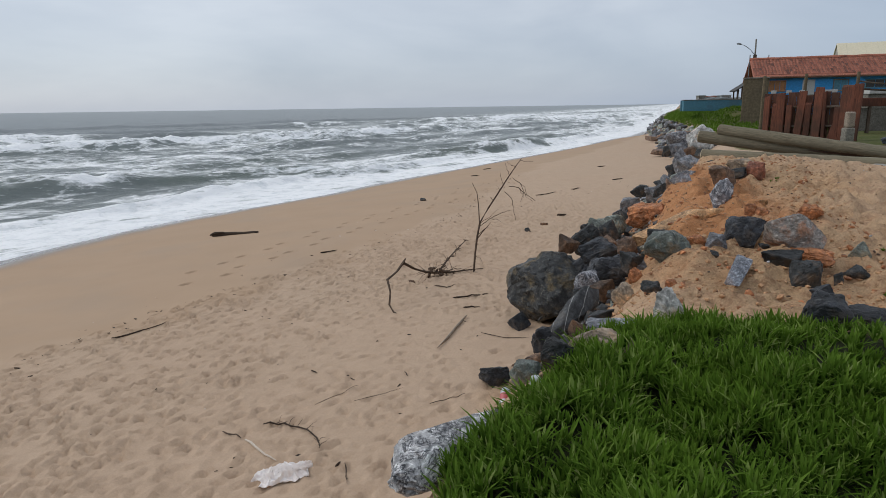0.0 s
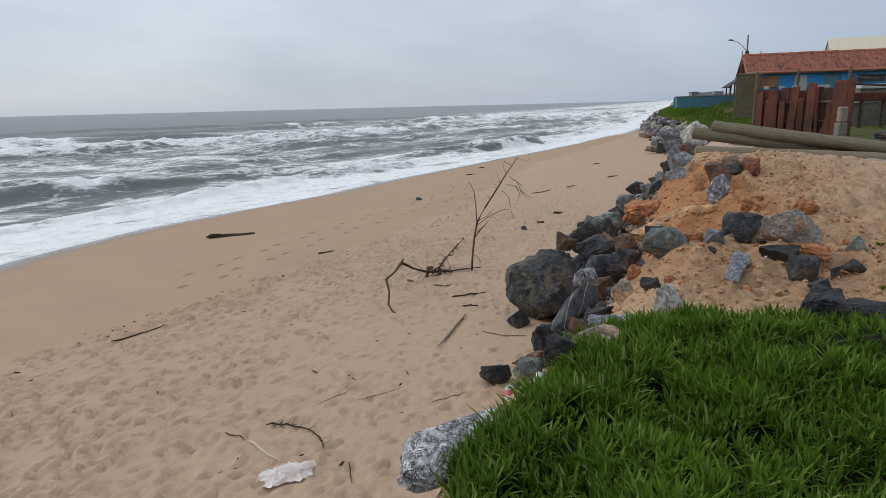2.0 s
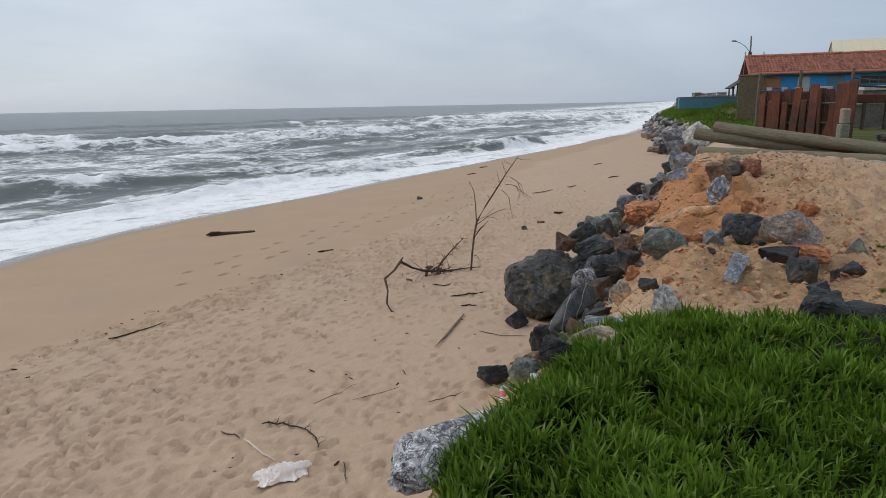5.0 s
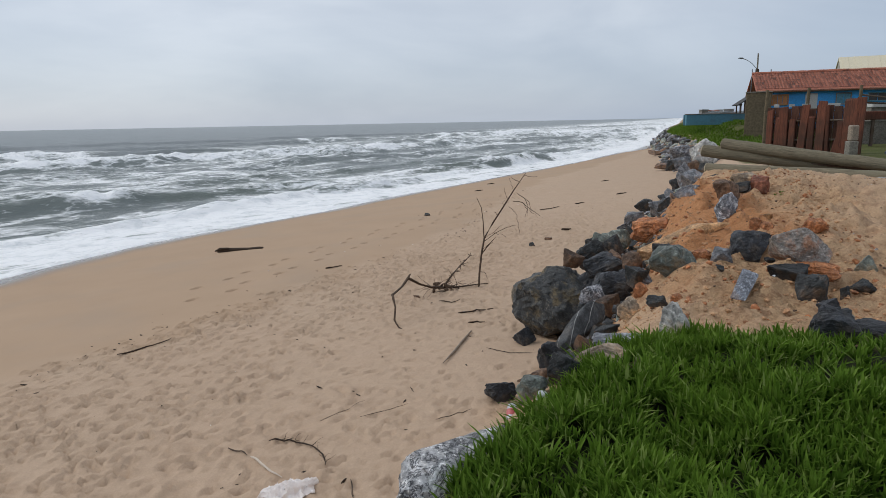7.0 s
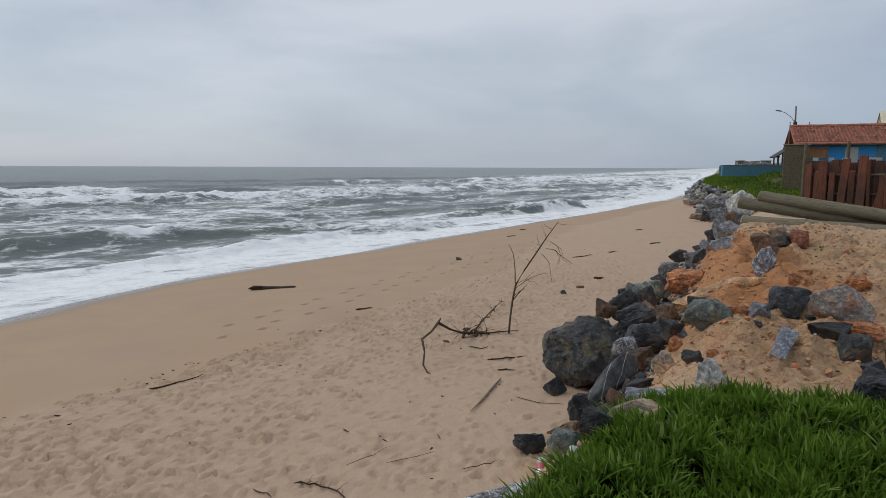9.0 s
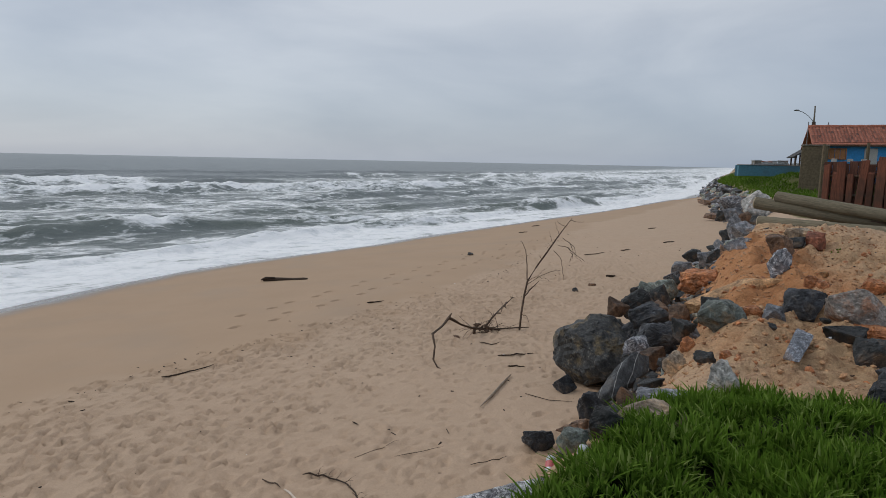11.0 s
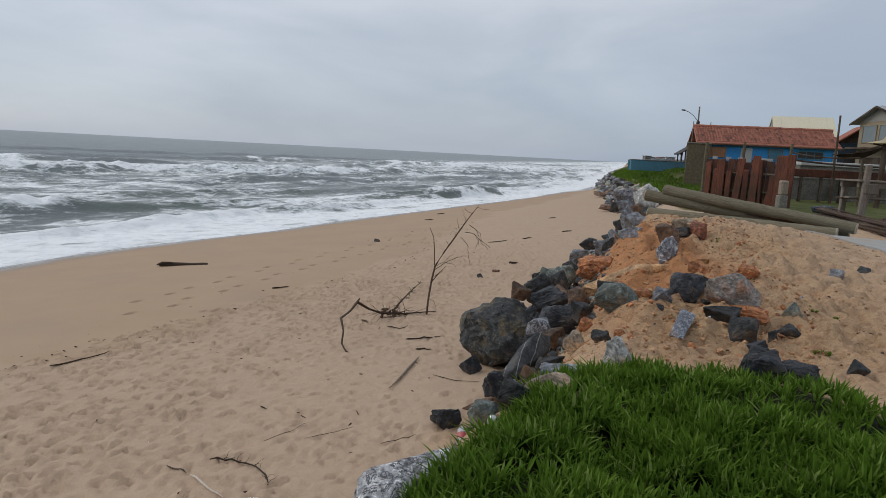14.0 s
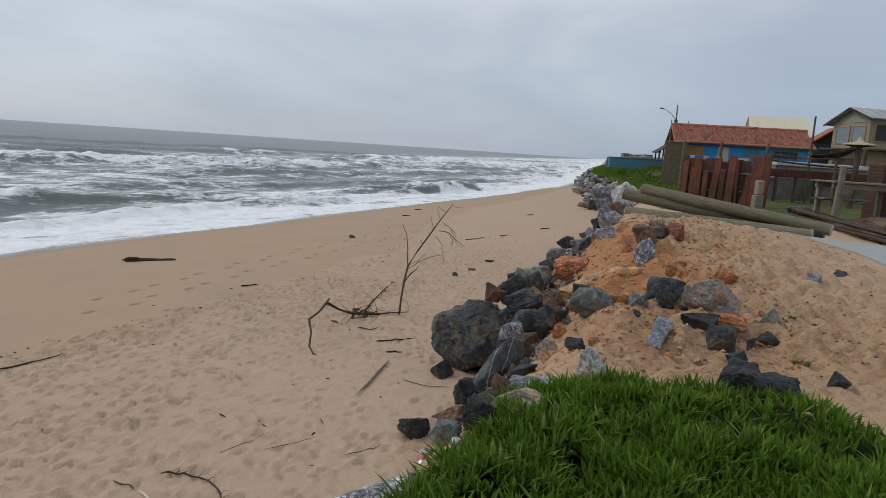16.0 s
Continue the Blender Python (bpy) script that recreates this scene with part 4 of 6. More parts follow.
stone((2.73, 6.99, 0.10), (0.22, 0.15, 0.13), 0, "clay", 20, 560, "orange lump of clay beside the green stone", cuts=4, jag=0.1)
stone((3.48, 11.07, -0.51), (0.69, 0.55, 0.48), 0, "clay", 20, 561, "crumbly mass of orange-red clay over the rocks", jag=0.1)
stone((6.23, 20.66, -1.40), (0.63, 0.44, 0.50), -38, "rock_dark", 8, 562, "dark slab leaning at the foot of the bank")
stone((5.16, 17.99, -1.37), (0.55, 0.38, 0.47), -30, "rock_grey", 8, 563, "grey slab leaning at the foot of the bank")
stone((4.45, 16.15, -1.33), (0.49, 0.34, 0.46), -25, "rock_pale", 8, 564, "pale grey broken stone in the pile")
stone((5.13, 15.74, -0.72), (0.57, 0.40, 0.38), -28, "rock_grey", 8, 565, "grey slab half buried in the sandy bank")
stone((4.68, 13.81, -0.34), (0.47, 0.33, 0.33), -30, "rock_dark", 8, 566, "dark slab half buried in the sandy bank")
stone((4.22, 11.66, 0.12), (0.38, 0.27, 0.29), -28, "rock_grey", 8, 567, "grey layered slab half buried in the sandy bank")
stone((4.56, 12.14, 0.17), (0.31, 0.22, 0.23), -20, "rock_grey", 8, 568, "small grey slab half buried in the sandy bank")
stone((3.00, 11.56, -0.75), (0.57, 0.40, 0.45), -14, "rock_green", 10, 569, "green-grey stone at the foot of the clay")
stone((2.78, 12.15, -0.93), (0.41, 0.29, 0.41), -10, "rock_dark", 9, 570, "dark broken stone at the foot of the pile")
stone((8.42, 23.43, -0.95), (0.52, 0.36, 1.03), -25, "rock_grey", 8, 571, "steep grey splinter of rock in the bank")
stone((7.07, 18.82, -0.39), (0.76, 0.53, 0.55), -25, "rock_grey", 9, 572, "blue-grey slab leaning on the bank")
stone((8.55, 24.44, -1.06), (0.58, 0.41, 0.52), -20, "rock_dark", 8, 573, "dark stone at the foot of the bank")
stone((8.46, 21.68, -0.23), (0.40, 0.28, 0.38), 0, "rock_dark", 8, 574, "dark stone under the end of the pole")
stone((9.63, 25.62, -0.62), (0.66, 0.46, 0.61), -10, "rock_rust", 8, 575, "brown-grey stone in the bank")
stone((10.30, 26.53, -0.39), (1.12, 0.79, 1.16), -12, "rock_chalk", 10, 576, "big whitish rock under the raised ends of the poles")
stone((11.56, 32.29, -0.94), (1.01, 0.70, 0.69), -20, "rock_grey", 8, 577, "blue-grey stone in the bank")
stone((13.60, 38.54, -0.86), (1.34, 0.94, 0.91), -15, "rock_pale", 9, 578, "pale grey slab in the sea defence")
stone((12.19, 35.69, -1.25), (0.72, 0.50, 0.69), 0, "rock_dark", 8, 579, "dark stone at the foot of the sea defence")
stone((12.75, 39.00, -1.45), (1.06, 0.75, 0.39), 0, "rock_rust", 8, 580, "flat brown stone sunk in the beach sand")
stone((19.02, 60.25, -1.79), (1.43, 1.00, 0.52), 0, "rock_rust", 8, 581, "flat brown stone at the foot of the sea defence")
stone((1.98, 8.75, -1.05), (0.5, 0.42, 0.8), 8, "rock_slate", 9, 590, "tall black stone leaning behind the boulder")
stone((1.86, 8.0, -1.05), (0.46, 0.4, 0.62), -12, "rock_dark", 11, 591, "dark stone wedged beside the boulder")
slab((2.42, 8.25, -0.15), (3.46, 8.10, 0.38), 0.24, 0.17, "rock_tan", 12626, "long tan slab of rock tilted on the clay slope", 12, n=9)
slab((1.16, 6.45, -0.66), (1.72, 7.05, -0.36), 0.26, 0.16, "rock_shard", 621, "black slate shard with white quartz lines, leaning", 35, n=11)
slab((2.53, 5.60, 0.045), (2.86, 6.10, 0.21), 0.16, 0.08, "rock_vein", 4626, "flat blue-grey veined slab sunk in the sandy slope", 8, n=9, jag=0.03)
slab((-0.17, 2.70, 0.04), (0.40, 3.50, -0.07), 0.25, 0.22, "rock_white", 624, "long white and grey veined ledge of rock below the grass", 10, n=17, cuts=4, jag=0.04)
stone((-0.13, 2.50, -0.08), (0.11, 0.12, 0.16), 10, "rock_white", 13, 592, "small white and grey stone under the ledge")


# loose stones between the large ones, and the row of riprap along the bank
SHAPES = [stone_mesh(200 + k, (8, 11, 9, 13, 9)[k % 5], 0.045, 1) for k in range(10)]
STYLES = ["rock_dark", "rock_grey", "rock_dark", "rock_grey", "rock_pale", "rock_grey", "rock_pale", "rock_rust", "rock_green", "rock_dark"]
WORDS = {"rock_dark": "dark slate", "rock_grey": "blue-grey gneiss", "rock_pale": "pale veined gneiss", "rock_rust": "rusty brown", "rock_green": "grey-green"}
for k, me in enumerate(SHAPES):
    me.transform(Matrix.Diagonal((0.4, 0.4, 0.4, 1)))
    me.materials.append(M[STYLES[k]])


def tumbled(x, y, z, s, r):
    size = (s * 2.5 * r.uniform(0.8, 1.5), s * 2.5 * r.uniform(0.6, 1.1), s * 2.5 * r.uniform(0.32, 0.75))
    return pose(x, y, z, r.uniform(-38, 38), r.uniform(-38, 38), r.uniform(0, 360)) @ Matrix.Diagonal((*size, 1))


def loose(x, y, z, s, r, group, kinds=range(10)):
    k = r.choice(kinds)
    ob = new("rock", SHAPES[k])
    ob.matrix_basis = tumbled(x, y, z, s, r)
    return tagged(ob, "broken %s rock in the sea defence along the bank" % WORDS[STYLES[k]], "rock", group)


class Heap:
    """Stones too many or too small to count, gathered by their rock into one mesh each."""

    def __init__(self):
        self.bms = {}

    def add(self, k, m):
        bm = self.bms.setdefault(STYLES[k], bmesh.new())
        n = len(bm.verts)
        bm.from_mesh(SHAPES[k])
        bm.verts.ensure_lookup_table()
        bmesh.ops.transform(bm, matrix=m, verts=bm.verts[n:])

    def done(self, name, words, category):
        for style, bm in self.bms.items():
            tagged(part(name, bm, M[style], smooth=25), "%s %s" % (WORDS[style], words), category, kind="stuff")


rnd = random.Random(23)
rubble = Heap()
for _ in range(170):
    y = rnd.uniform(5.4, 13.5)
    s = rnd.random() * 0.7
    x = float(FOOT(y)) + (float(EDGE(y)) - float(FOOT(y))) * s
    rubble.add(rnd.choice((0, 2, 9, 7, 8, 1, 5)), tumbled(x, y, ground_at(x, y) + 0.01, rnd.uniform(0.05, 0.16), rnd))
rubble.done("bank_rubble", "broken rubble between the rocks of the bank", "rubble")
for _ in range(120):
    y = rnd.uniform(6.0, 12.8)
    s = 0.05 + rnd.random() * 0.55
    x = float(FOOT(y)) + (float(EDGE(y)) - float(FOOT(y))) * s
    loose(x, y, ground_at(x, y) + 0.04, rnd.uniform(0.14, 0.32), rnd, "rocks of the bank", (0, 2, 9, 7, 8, 0, 2))
y = 13.5
while y < 34:
    a, b = float(FOOT(y)), float(EDGE(y))
    for _ in range(4):
        s = rnd.uniform(0.0, 0.75) if y < 20 else rnd.uniform(0.05, 0.85)
        x = a + (b - a) * s
        big = rnd.uniform(0.14, 0.4) if y < 22 else rnd.uniform(0.25, 0.6)
        yy = y + rnd.uniform(-0.3, 0.3)
        loose(x, yy, ground_at(x, yy) + 0.1 * big, big, rnd, "riprap along the shore")
    y += 0.5 + y * 0.012

# the far end of the stones, too small to tell apart
far_stones = Heap()
while y < 190:
    a, b = float(FOOT(y)), float(EDGE(y))
    for _ in range(4):
        x = a + (b - a) * rnd.uniform(-0.05, 0.8 if y < 58 else 0.7)
        big = rnd.uniform(0.3, 0.75) if y < 58 else rnd.uniform(0.5, 1.05)
        far_stones.add(rnd.randrange(10), tumbled(x, y + rnd.uniform(-0.4, 0.4), ground_at(x, y) + 0.08 * big, big, rnd))
    y += 0.6 + y * 0.007
far_stones.done("far_riprap", "riprap rocks far along the shore", "rock")

# ---- houses, fences and timber above the bank ----
M.update(
    pole=wood_mat("weathered_pole_wood", (0.065, 0.056, 0.038), (0.235, 0.203, 0.14), (16, 16, 0.9), grey=(0.16, 0.15, 0.105), greyed=0.5),
    pole_end=wood_mat("sawn_pole_end", (0.28, 0.23, 0.15), (0.46, 0.4, 0.29), (9, 9, 9)),
    rusty=wood_mat("rusty_red_timber", (0.066, 0.028, 0.02), (0.22, 0.078, 0.046), (9, 9, 0.9), greyed=0.75, grey=(0.055, 0.035, 0.026)),
    rustdark=wood_mat("dark_red_brown_boards", (0.045, 0.023, 0.017), (0.14, 0.06, 0.04), (9, 9, 0.9), greyed=0.4, grey=(0.05, 0.038, 0.028)),
    darkwood=wood_mat("dark_wet_wood", (0.035, 0.022, 0.014), (0.11, 0.07, 0.045), (10, 10, 1.0), greyed=0.25),
    greywood=wood_mat("bleached_wood", (0.12, 0.10, 0.078), (0.27, 0.235, 0.195), (12, 12, 1.0), greyed=0.3),
    drift=wood_mat("driftwood_bark", (0.018, 0.012, 0.009), (0.075, 0.05, 0.033), (18, 18, 3), greyed=0.05),
    drystick=wood_mat("sun_dried_stick", (0.27, 0.205, 0.15), (0.58, 0.475, 0.37), (16, 16, 5), greyed=0.1),
    branch=wood_mat("grey_brown_bark", (0.026, 0.018, 0.012), (0.14, 0.092, 0.062), (16, 16, 5), greyed=0.12),
    palestick=wood_mat("pale_stick_wood", (0.5, 0.42, 0.34), (0.8, 0.71, 0.6), (14, 14, 2), greyed=0.1),
    concrete=plain("old_concrete", (0.20, 0.185, 0.155), 0.9, 0.35, 1.6, dirt=(0.085, 0.075, 0.06), dirty=0.75),
    # wall panels: a darker tone than the old concrete
    darkpanel=plain("dark_concrete", (0.15, 0.137, 0.115), 0.9, 0.35, 1.6, dirt=(0.05, 0.05, 0.035), dirty=0.8),
    slab=plain("pale_concrete_slab", (0.36, 0.39, 0.40), 0.75, 0.15, 1.2, dirt=(0.42, 0.32, 0.22), dirty=0.7),
    blue=plain("bright_blue_paint", (0.022, 0.27, 0.62), 0.6, 0.15, 1.0, dirt=(0.05, 0.12, 0.25), dirty=0.4),
    bluewall=plain("faded_blue_wall", (0.07, 0.2, 0.27), 0.7, 0.2, 1.0, dirt=(0.08, 0.12, 0.14), dirty=0.5),
    olive=plain("mossy_plaster", (0.12, 0.095, 0.058), 0.95, 0.3, 0.8, dirt=(0.06, 0.05, 0.035), dirty=0.7),
    cream=plain("cream_sheet_roof", (0.66, 0.60, 0.44), 0.6, 0.06, 0.6, dirt=(0.42, 0.38, 0.3), dirty=0.3),
    yellow=plain("ochre_plaster", (0.33, 0.27, 0.18), 0.85, 0.12, 0.8, dirt=(0.25, 0.2, 0.14), dirty=0.4),
    gable=plain("grey_gable_plaster", (0.33, 0.31, 0.27), 0.85, 0.12, 0.8),
    sheet=plain("grey_sheet_roof", (0.36, 0.38, 0.38), 0.5, 0.12, 1.0),
    tile=tile_mat(),
    white=plain("dull_white_paint", (0.46, 0.46, 0.44), 0.7, 0.12, 1.5, dirt=(0.22, 0.2, 0.16), dirty=0.5),
    orangewood=plain("orange_varnished_shutter", (0.42, 0.19, 0.07), 0.6, 0.2, 2.0),
    dark=plain("dark_opening", (0.03, 0.028, 0.026), 0.6, 0.2, 2.0),
    thatch=wood_mat("straw_thatch", (0.30, 0.24, 0.14), (0.55, 0.47, 0.31), (20, 20, 2), greyed=0.1),
    metal=plain("galvanised_steel", (0.22, 0.23, 0.24), 0.5, 0.15, 4.0, 0.6),
    rebar=plain("rusted_steel_bar", (0.075, 0.045, 0.03), 0.8, 0.4, 6.0, 0.3, dirt=(0.05, 0.025, 0.015), dirty=0.5),
    brickwall=plain("red_brick_wall", (0.075, 0.036, 0.026), 0.9, 0.4, 2.0, dirt=(0.07, 0.05, 0.04), dirty=0.6),
    chalky=plain("chipped_white_plaster", (0.27, 0.22, 0.17), 0.9, 0.4, 5.0, dirt=(0.13, 0.085, 0.06), dirty=0.75, bump=0.7),
    earth=plain("brown_earth", (0.16, 0.105, 0.07), 0.95, 0.4, 3.0, dirt=(0.09, 0.06, 0.04), dirty=0.6, bump=0.8),
    slateblue=plain("dark_blue_plaster", (0.035, 0.055, 0.075), 0.85, 0.3, 1.0),
    tarp=plain("dark_blue_tarpaulin", (0.05, 0.065, 0.09), 0.45, 0.3, 3.0),
    # crowns of the far trees: haze put into a pale grey leaf colour
    hazeleaf=plain("hazed_foliage", (0.26, 0.28, 0.29), 0.9, 0.4, 2.0),
    cloth=plain("dirty_white_cloth", (0.95, 0.90, 0.87), 0.95, 0.05, 12.0, dirt=(0.5, 0.4, 0.33), dirty=0.25, bump=0.06),
    tin=plain("can_aluminium", (0.55, 0.56, 0.58), 0.35, 0.1, 10.0, 0.8),
    tinpaint=plain("can_red_print", (0.45, 0.1, 0.1), 0.4, 0.2, 14.0),
    shell=plain("white_shell", (0.75, 0.72, 0.66), 0.6, 0.1, 30.0),
)
glass = Nodes("window_glass", 0.06)
# pale grey: the sky's reflection is put into the glass colour
glass.colour(glass.mix(glass.noise(0.8, 3), (0.14, 0.17, 0.18), (0.24, 0.28, 0.29)))
M["glass"] = glass.m


def block(w, d, h, bevel=0.012, at=(0, 0, 0), turn=None):
    """A box standing on at, with bevelled edges."""
    bm = bmesh.new()
    bmesh.ops.create_cube(bm, size=1, matrix=Matrix.Translation((0, 0, h / 2)) @ Matrix.Diagonal((w, d, h, 1)))
    if bevel:
        bmesh.ops.bevel(bm, geom=bm.edges, offset=min(bevel, w / 4, d / 4, h / 4), segments=1, affect="EDGES", profile=0.5)
    bm.transform(Matrix.Translation(at) @ (turn or Matrix.Identity(4)))
    return bm


def tube(points, radii, seg=9, rough=0.0, seed=0):
    """A closed round bar along points, each with its radius; rough: its unevenness."""
    r = random.Random(seed)
    bm = bmesh.new()
    pts = [Vector(p) for p in points]
    rings = []
    for i, p in enumerate(pts):
        way = (pts[min(i + 1, len(pts) - 1)] - pts[max(i - 1, 0)]).normalized()
        side = way.cross(Vector((0, 0, 1)) if abs(way.z) < 0.9 else Vector((1, 0, 0))).normalized()
        top = side.cross(way)
        ring = []
        for k in range(seg):
            a = 2 * math.pi * k / seg
            q = radii[i] * (1 + rough * r.uniform(-1, 1))
            ring.append(bm.verts.new(p + side * math.cos(a) * q + top * math.sin(a) * q))
        rings.append(ring)
    for a, b in zip(rings, rings[1:]):
        for k in range(seg):
            bm.faces.new((a[k], a[(k + 1) % seg], b[(k + 1) % seg], b[k]))
    bm.faces.new(rings[0])
    bm.faces.new(rings[-1][::-1])
    bmesh.ops.recalc_face_normals(bm, faces=bm.faces)
    return bm


def along(a, b, n, sag=0.0, seed=0, wobble=0.0):
    r = random.Random(seed)
    a, b = Vector(a), Vector(b)
    return [a.lerp(b, k / n) + Vector((r.uniform(-1, 1), r.uniform(-1, 1), r.uniform(-1, 1))) * wobble - Vector((0, 0, sag * 4 * (k / n) * (1 - k / n))) for k in range(n + 1)]


def timber_pole(a, b, r0, r1, seed, label):
    """A round timber pole, grown along its own axis: shaft, and two sawn ends set a little proud."""
    a, b = Vector(a), Vector(b)
    ob = tagged(new("timber_pole"), label, "pole", "stack of poles")
    ob.matrix_basis = Matrix.Translation(a) @ (b - a).to_track_quat("Z", "Y").to_matrix().to_4x4()
    long = (b - a).length
    r = random.Random(seed)
    n = 24
    pts = [(r.gauss(0, 0.004), r.gauss(0, 0.004), long * k / n) for k in range(n + 1)]
    part("shaft", tube(pts, [(r0 + (r1 - r0) * k / n) * r.uniform(0.985, 1.015) for k in range(n + 1)], 22, 0.01, seed), M["pole"], ob, smooth=50)
    for z, rad, s in ((0, r0, -1), (long, r1, 1)):
        part("sawn_end", tube([(0, 0, z - s * 0.01), (0, 0, z + s * 0.012), (0, 0, z + s * 0.018)], [rad * 0.99, rad * 0.97, rad * 0.9], 18, 0.02, seed + 1), M["pole_end"], ob, "paler sawn end of the pole", 40)
    return ob


timber_pole((7.04, 17.90, 0.23), (10.40, 14.70, 0.19), 0.15, 0.13, 1, "grey-green round timber pole lying on the sand")
timber_pole((7.25, 18.75, 0.68), (11.11, 15.25, 0.11), 0.165, 0.15, 2, "weathered timber pole, one end up on a pale rock")
timber_pole((7.66, 18.40, 0.86), (10.98, 14.85, 0.31), 0.16, 0.14, 3, "weathered timber pole on top of the stack")
timber_pole((8.75, 17.65, 0.36), (10.95, 15.45, 0.16), 0.13, 0.12, 4, "dark timber pole deep in the stack")
timber_pole((8.9, 17.9, 0.15), (10.9, 15.9, 0.14), 0.13, 0.12, 5, "dark timber pole at the back of the stack")
for k in range(9):
    a, b = Vector((8.2 + 0.05 * k, 18.0 - 0.03 * k, 0.50 - 0.022 * k)), Vector((10.5 + 0.03 * k, 15.2 + 0.02 * k, 0.30 - 0.012 * k))
    tagged(part("steel_bar", tube(along(a, b, 6, 0.01, k, 0.01), [0.012] * 7, 6), M["rebar"]), "thin rusty steel bar in the stack of poles", "bar", "steel bars in the stack")


def slab_sheet():
    bm = bmesh.new()
    ring = ((8.9, 10.6), (9.1, 12.6), (9.2, 14.25), (10.2, 14.6), (11.3, 15.6), (12.1, 14.6), (13.2, 13.0), (13.4, 11.0), (11.2, 10.2))
    pts = []
    for i, (x, y) in enumerate(ring):
        x2, y2 = ring[(i + 1) % len(ring)]
        for k in range(6):
            t = k / 6
            px, py = x + (x2 - x) * t, y + (y2 - y) * t
            pts.append((px + 0.25 * (float(vnoise(px * 1.3, py * 1.3, 81)) - 0.5), py + 0.25 * (float(vnoise(px * 1.3, py * 1.3, 82)) - 0.5)))
    top = bm.faces.new([bm.verts.new((x, y, ground_at(x, y) + 0.035)) for x, y in pts])
    low = bmesh.ops.extrude_face_region(bm, geom=[top])
    bmesh.ops.translate(bm, verts=[v for v in low["geom"] if isinstance(v, bmesh.types.BMVert)], vec=(0, 0, -0.25))
    bmesh.ops.triangulate(bm, faces=bm.faces)
    bmesh.ops.recalc_face_normals(bm, faces=bm.faces)
    return bm


tagged(part("concrete_pad", slab_sheet(), M["slab"]), "pale blue-grey poured concrete pad, sand blown over its edge", "concrete pad")


def rebar_pile():
    ob = thing("rebar_heap", (14.2, 17.5, 0.0), "heap of long rusty brown steel bars on the ground", "steel bars")
    r = random.Random(8)
    for k in range(26):
        s = r.uniform(-1, 1)
        a = Vector((15.9 + 0.9 * s - 14.2, 23.2 + 0.7 * s - 17.5, r.uniform(0.05, 0.30)))
        b = Vector((12.9 + 0.9 * s + r.uniform(-0.3, 0.3) - 14.2, 14.0 + 0.6 * s + r.uniform(-0.5, 0.5) - 17.5, r.uniform(0.03, 0.28)))
        part("bar", tube(along(a, b, 5, 0.0, k, 0.02), [0.03 if k % 3 else 0.055] * 6, 6), M["rebar"] if k % 4 else M["darkwood"], ob)
    for k in range(4):
        x, y = 0.2 - 0.7 * k * 0.5, -0.9 - 0.8 * k * 0.5
        part("stake", tube(along((x - 0.9, y - 0.4, -0.1), (x - 0.88, y - 0.4, 0.25), 2), [0.012] * 3, 6), M["rebar"], ob)
    return ob


rebar_pile()
lump = stone_mesh(320, 16, 0.14, 3)
tagged(link("tarpaulin", lump, M["tarp"]), "crumpled dark blue tarpaulin on the ground", "tarpaulin").matrix_basis = pose(16.9, 24.6, 0.12) @ Matrix.Diagonal((1.1, 0.8, 0.4, 1))


def rusty_fence():
    """Ragged upright timbers in a row with rails behind."""
    ob = thing("timber_fence", (14.3, 29.5, 0.0), "ragged fence of rusty red upright timbers, gapped and leaning", "fence")
    r = random.Random(4)
    way = Vector((2.5, -2.7, 0))
    turn = math.degrees(math.atan2(-2.7, 2.5))
    boards = ((0.00, 0.26, 1.95, 0), (0.085, 0.2, 1.62, 1), (0.16, 0.34, 2.05, -1), (0.255, 0.24, 1.55, 0), (0.355, 0.30, 2.15, 4), (0.46, 0.24, 1.65, 0), (0.555, 0.34, 2.25, 1), (0.64, 0.14, 2.1, -2), (0.70, 0.2, 1.5, 14), (0.76, 0.22, 1.45, 0), (0.85, 0.46, 2.3, 0), (0.94, 0.34, 2.36, 1))
    for k, (t, w, h, lean) in enumerate(boards):
        p = way * t
        bm = block(w, 0.09, h, 0.02)
        for v in bm.verts:
            if v.co.z > h * 0.8:
                v.co.z += r.uniform(-0.07, 0.05)
        bm.transform(Matrix.Translation((p.x, p.y, -0.1)) @ Matrix.Rotation(radians(turn + r.uniform(-6, 6)), 4, "Z") @ Matrix.Rotation(radians(lean), 4, "Y"))
        part("board", bm, M["rusty"], ob)
    for z in (0.55, 1.35):
        bm = tube(along((0, 0.14, z), (way.x, way.y + 0.14, z + 0.05), 4), [0.05] * 5, 6)
        part("rail", bm, M["darkwood"], ob)
    for k in range(11):
        t = (k + 0.5) / 11
        bm = block(way.length / 11 - 0.015, 0.05, 2.0 + r.uniform(-0.1, 0.06), 0.01)
        bm.transform(Matrix.Translation((way.x * t, way.y * t + 0.3, -0.05)) @ Matrix.Rotation(radians(turn), 4, "Z"))
        part("backing_board", bm, M["rustdark"], ob, "dark weathered board behind the uprights")
    return ob


rusty_fence()
bm = block(0.36, 0.34, 0.62, 0.03)
white_post = thing("concrete_post", (15.98, 26.2, -0.05), "broken whitish concrete post before the fence", "post")
part("lower_block", bm, M["concrete"], white_post)
part("upper_block", block(0.31, 0.30, 0.62, 0.05, (0.02, 0, 0.62)), M["chalky"], white_post, "chipped white upper block")


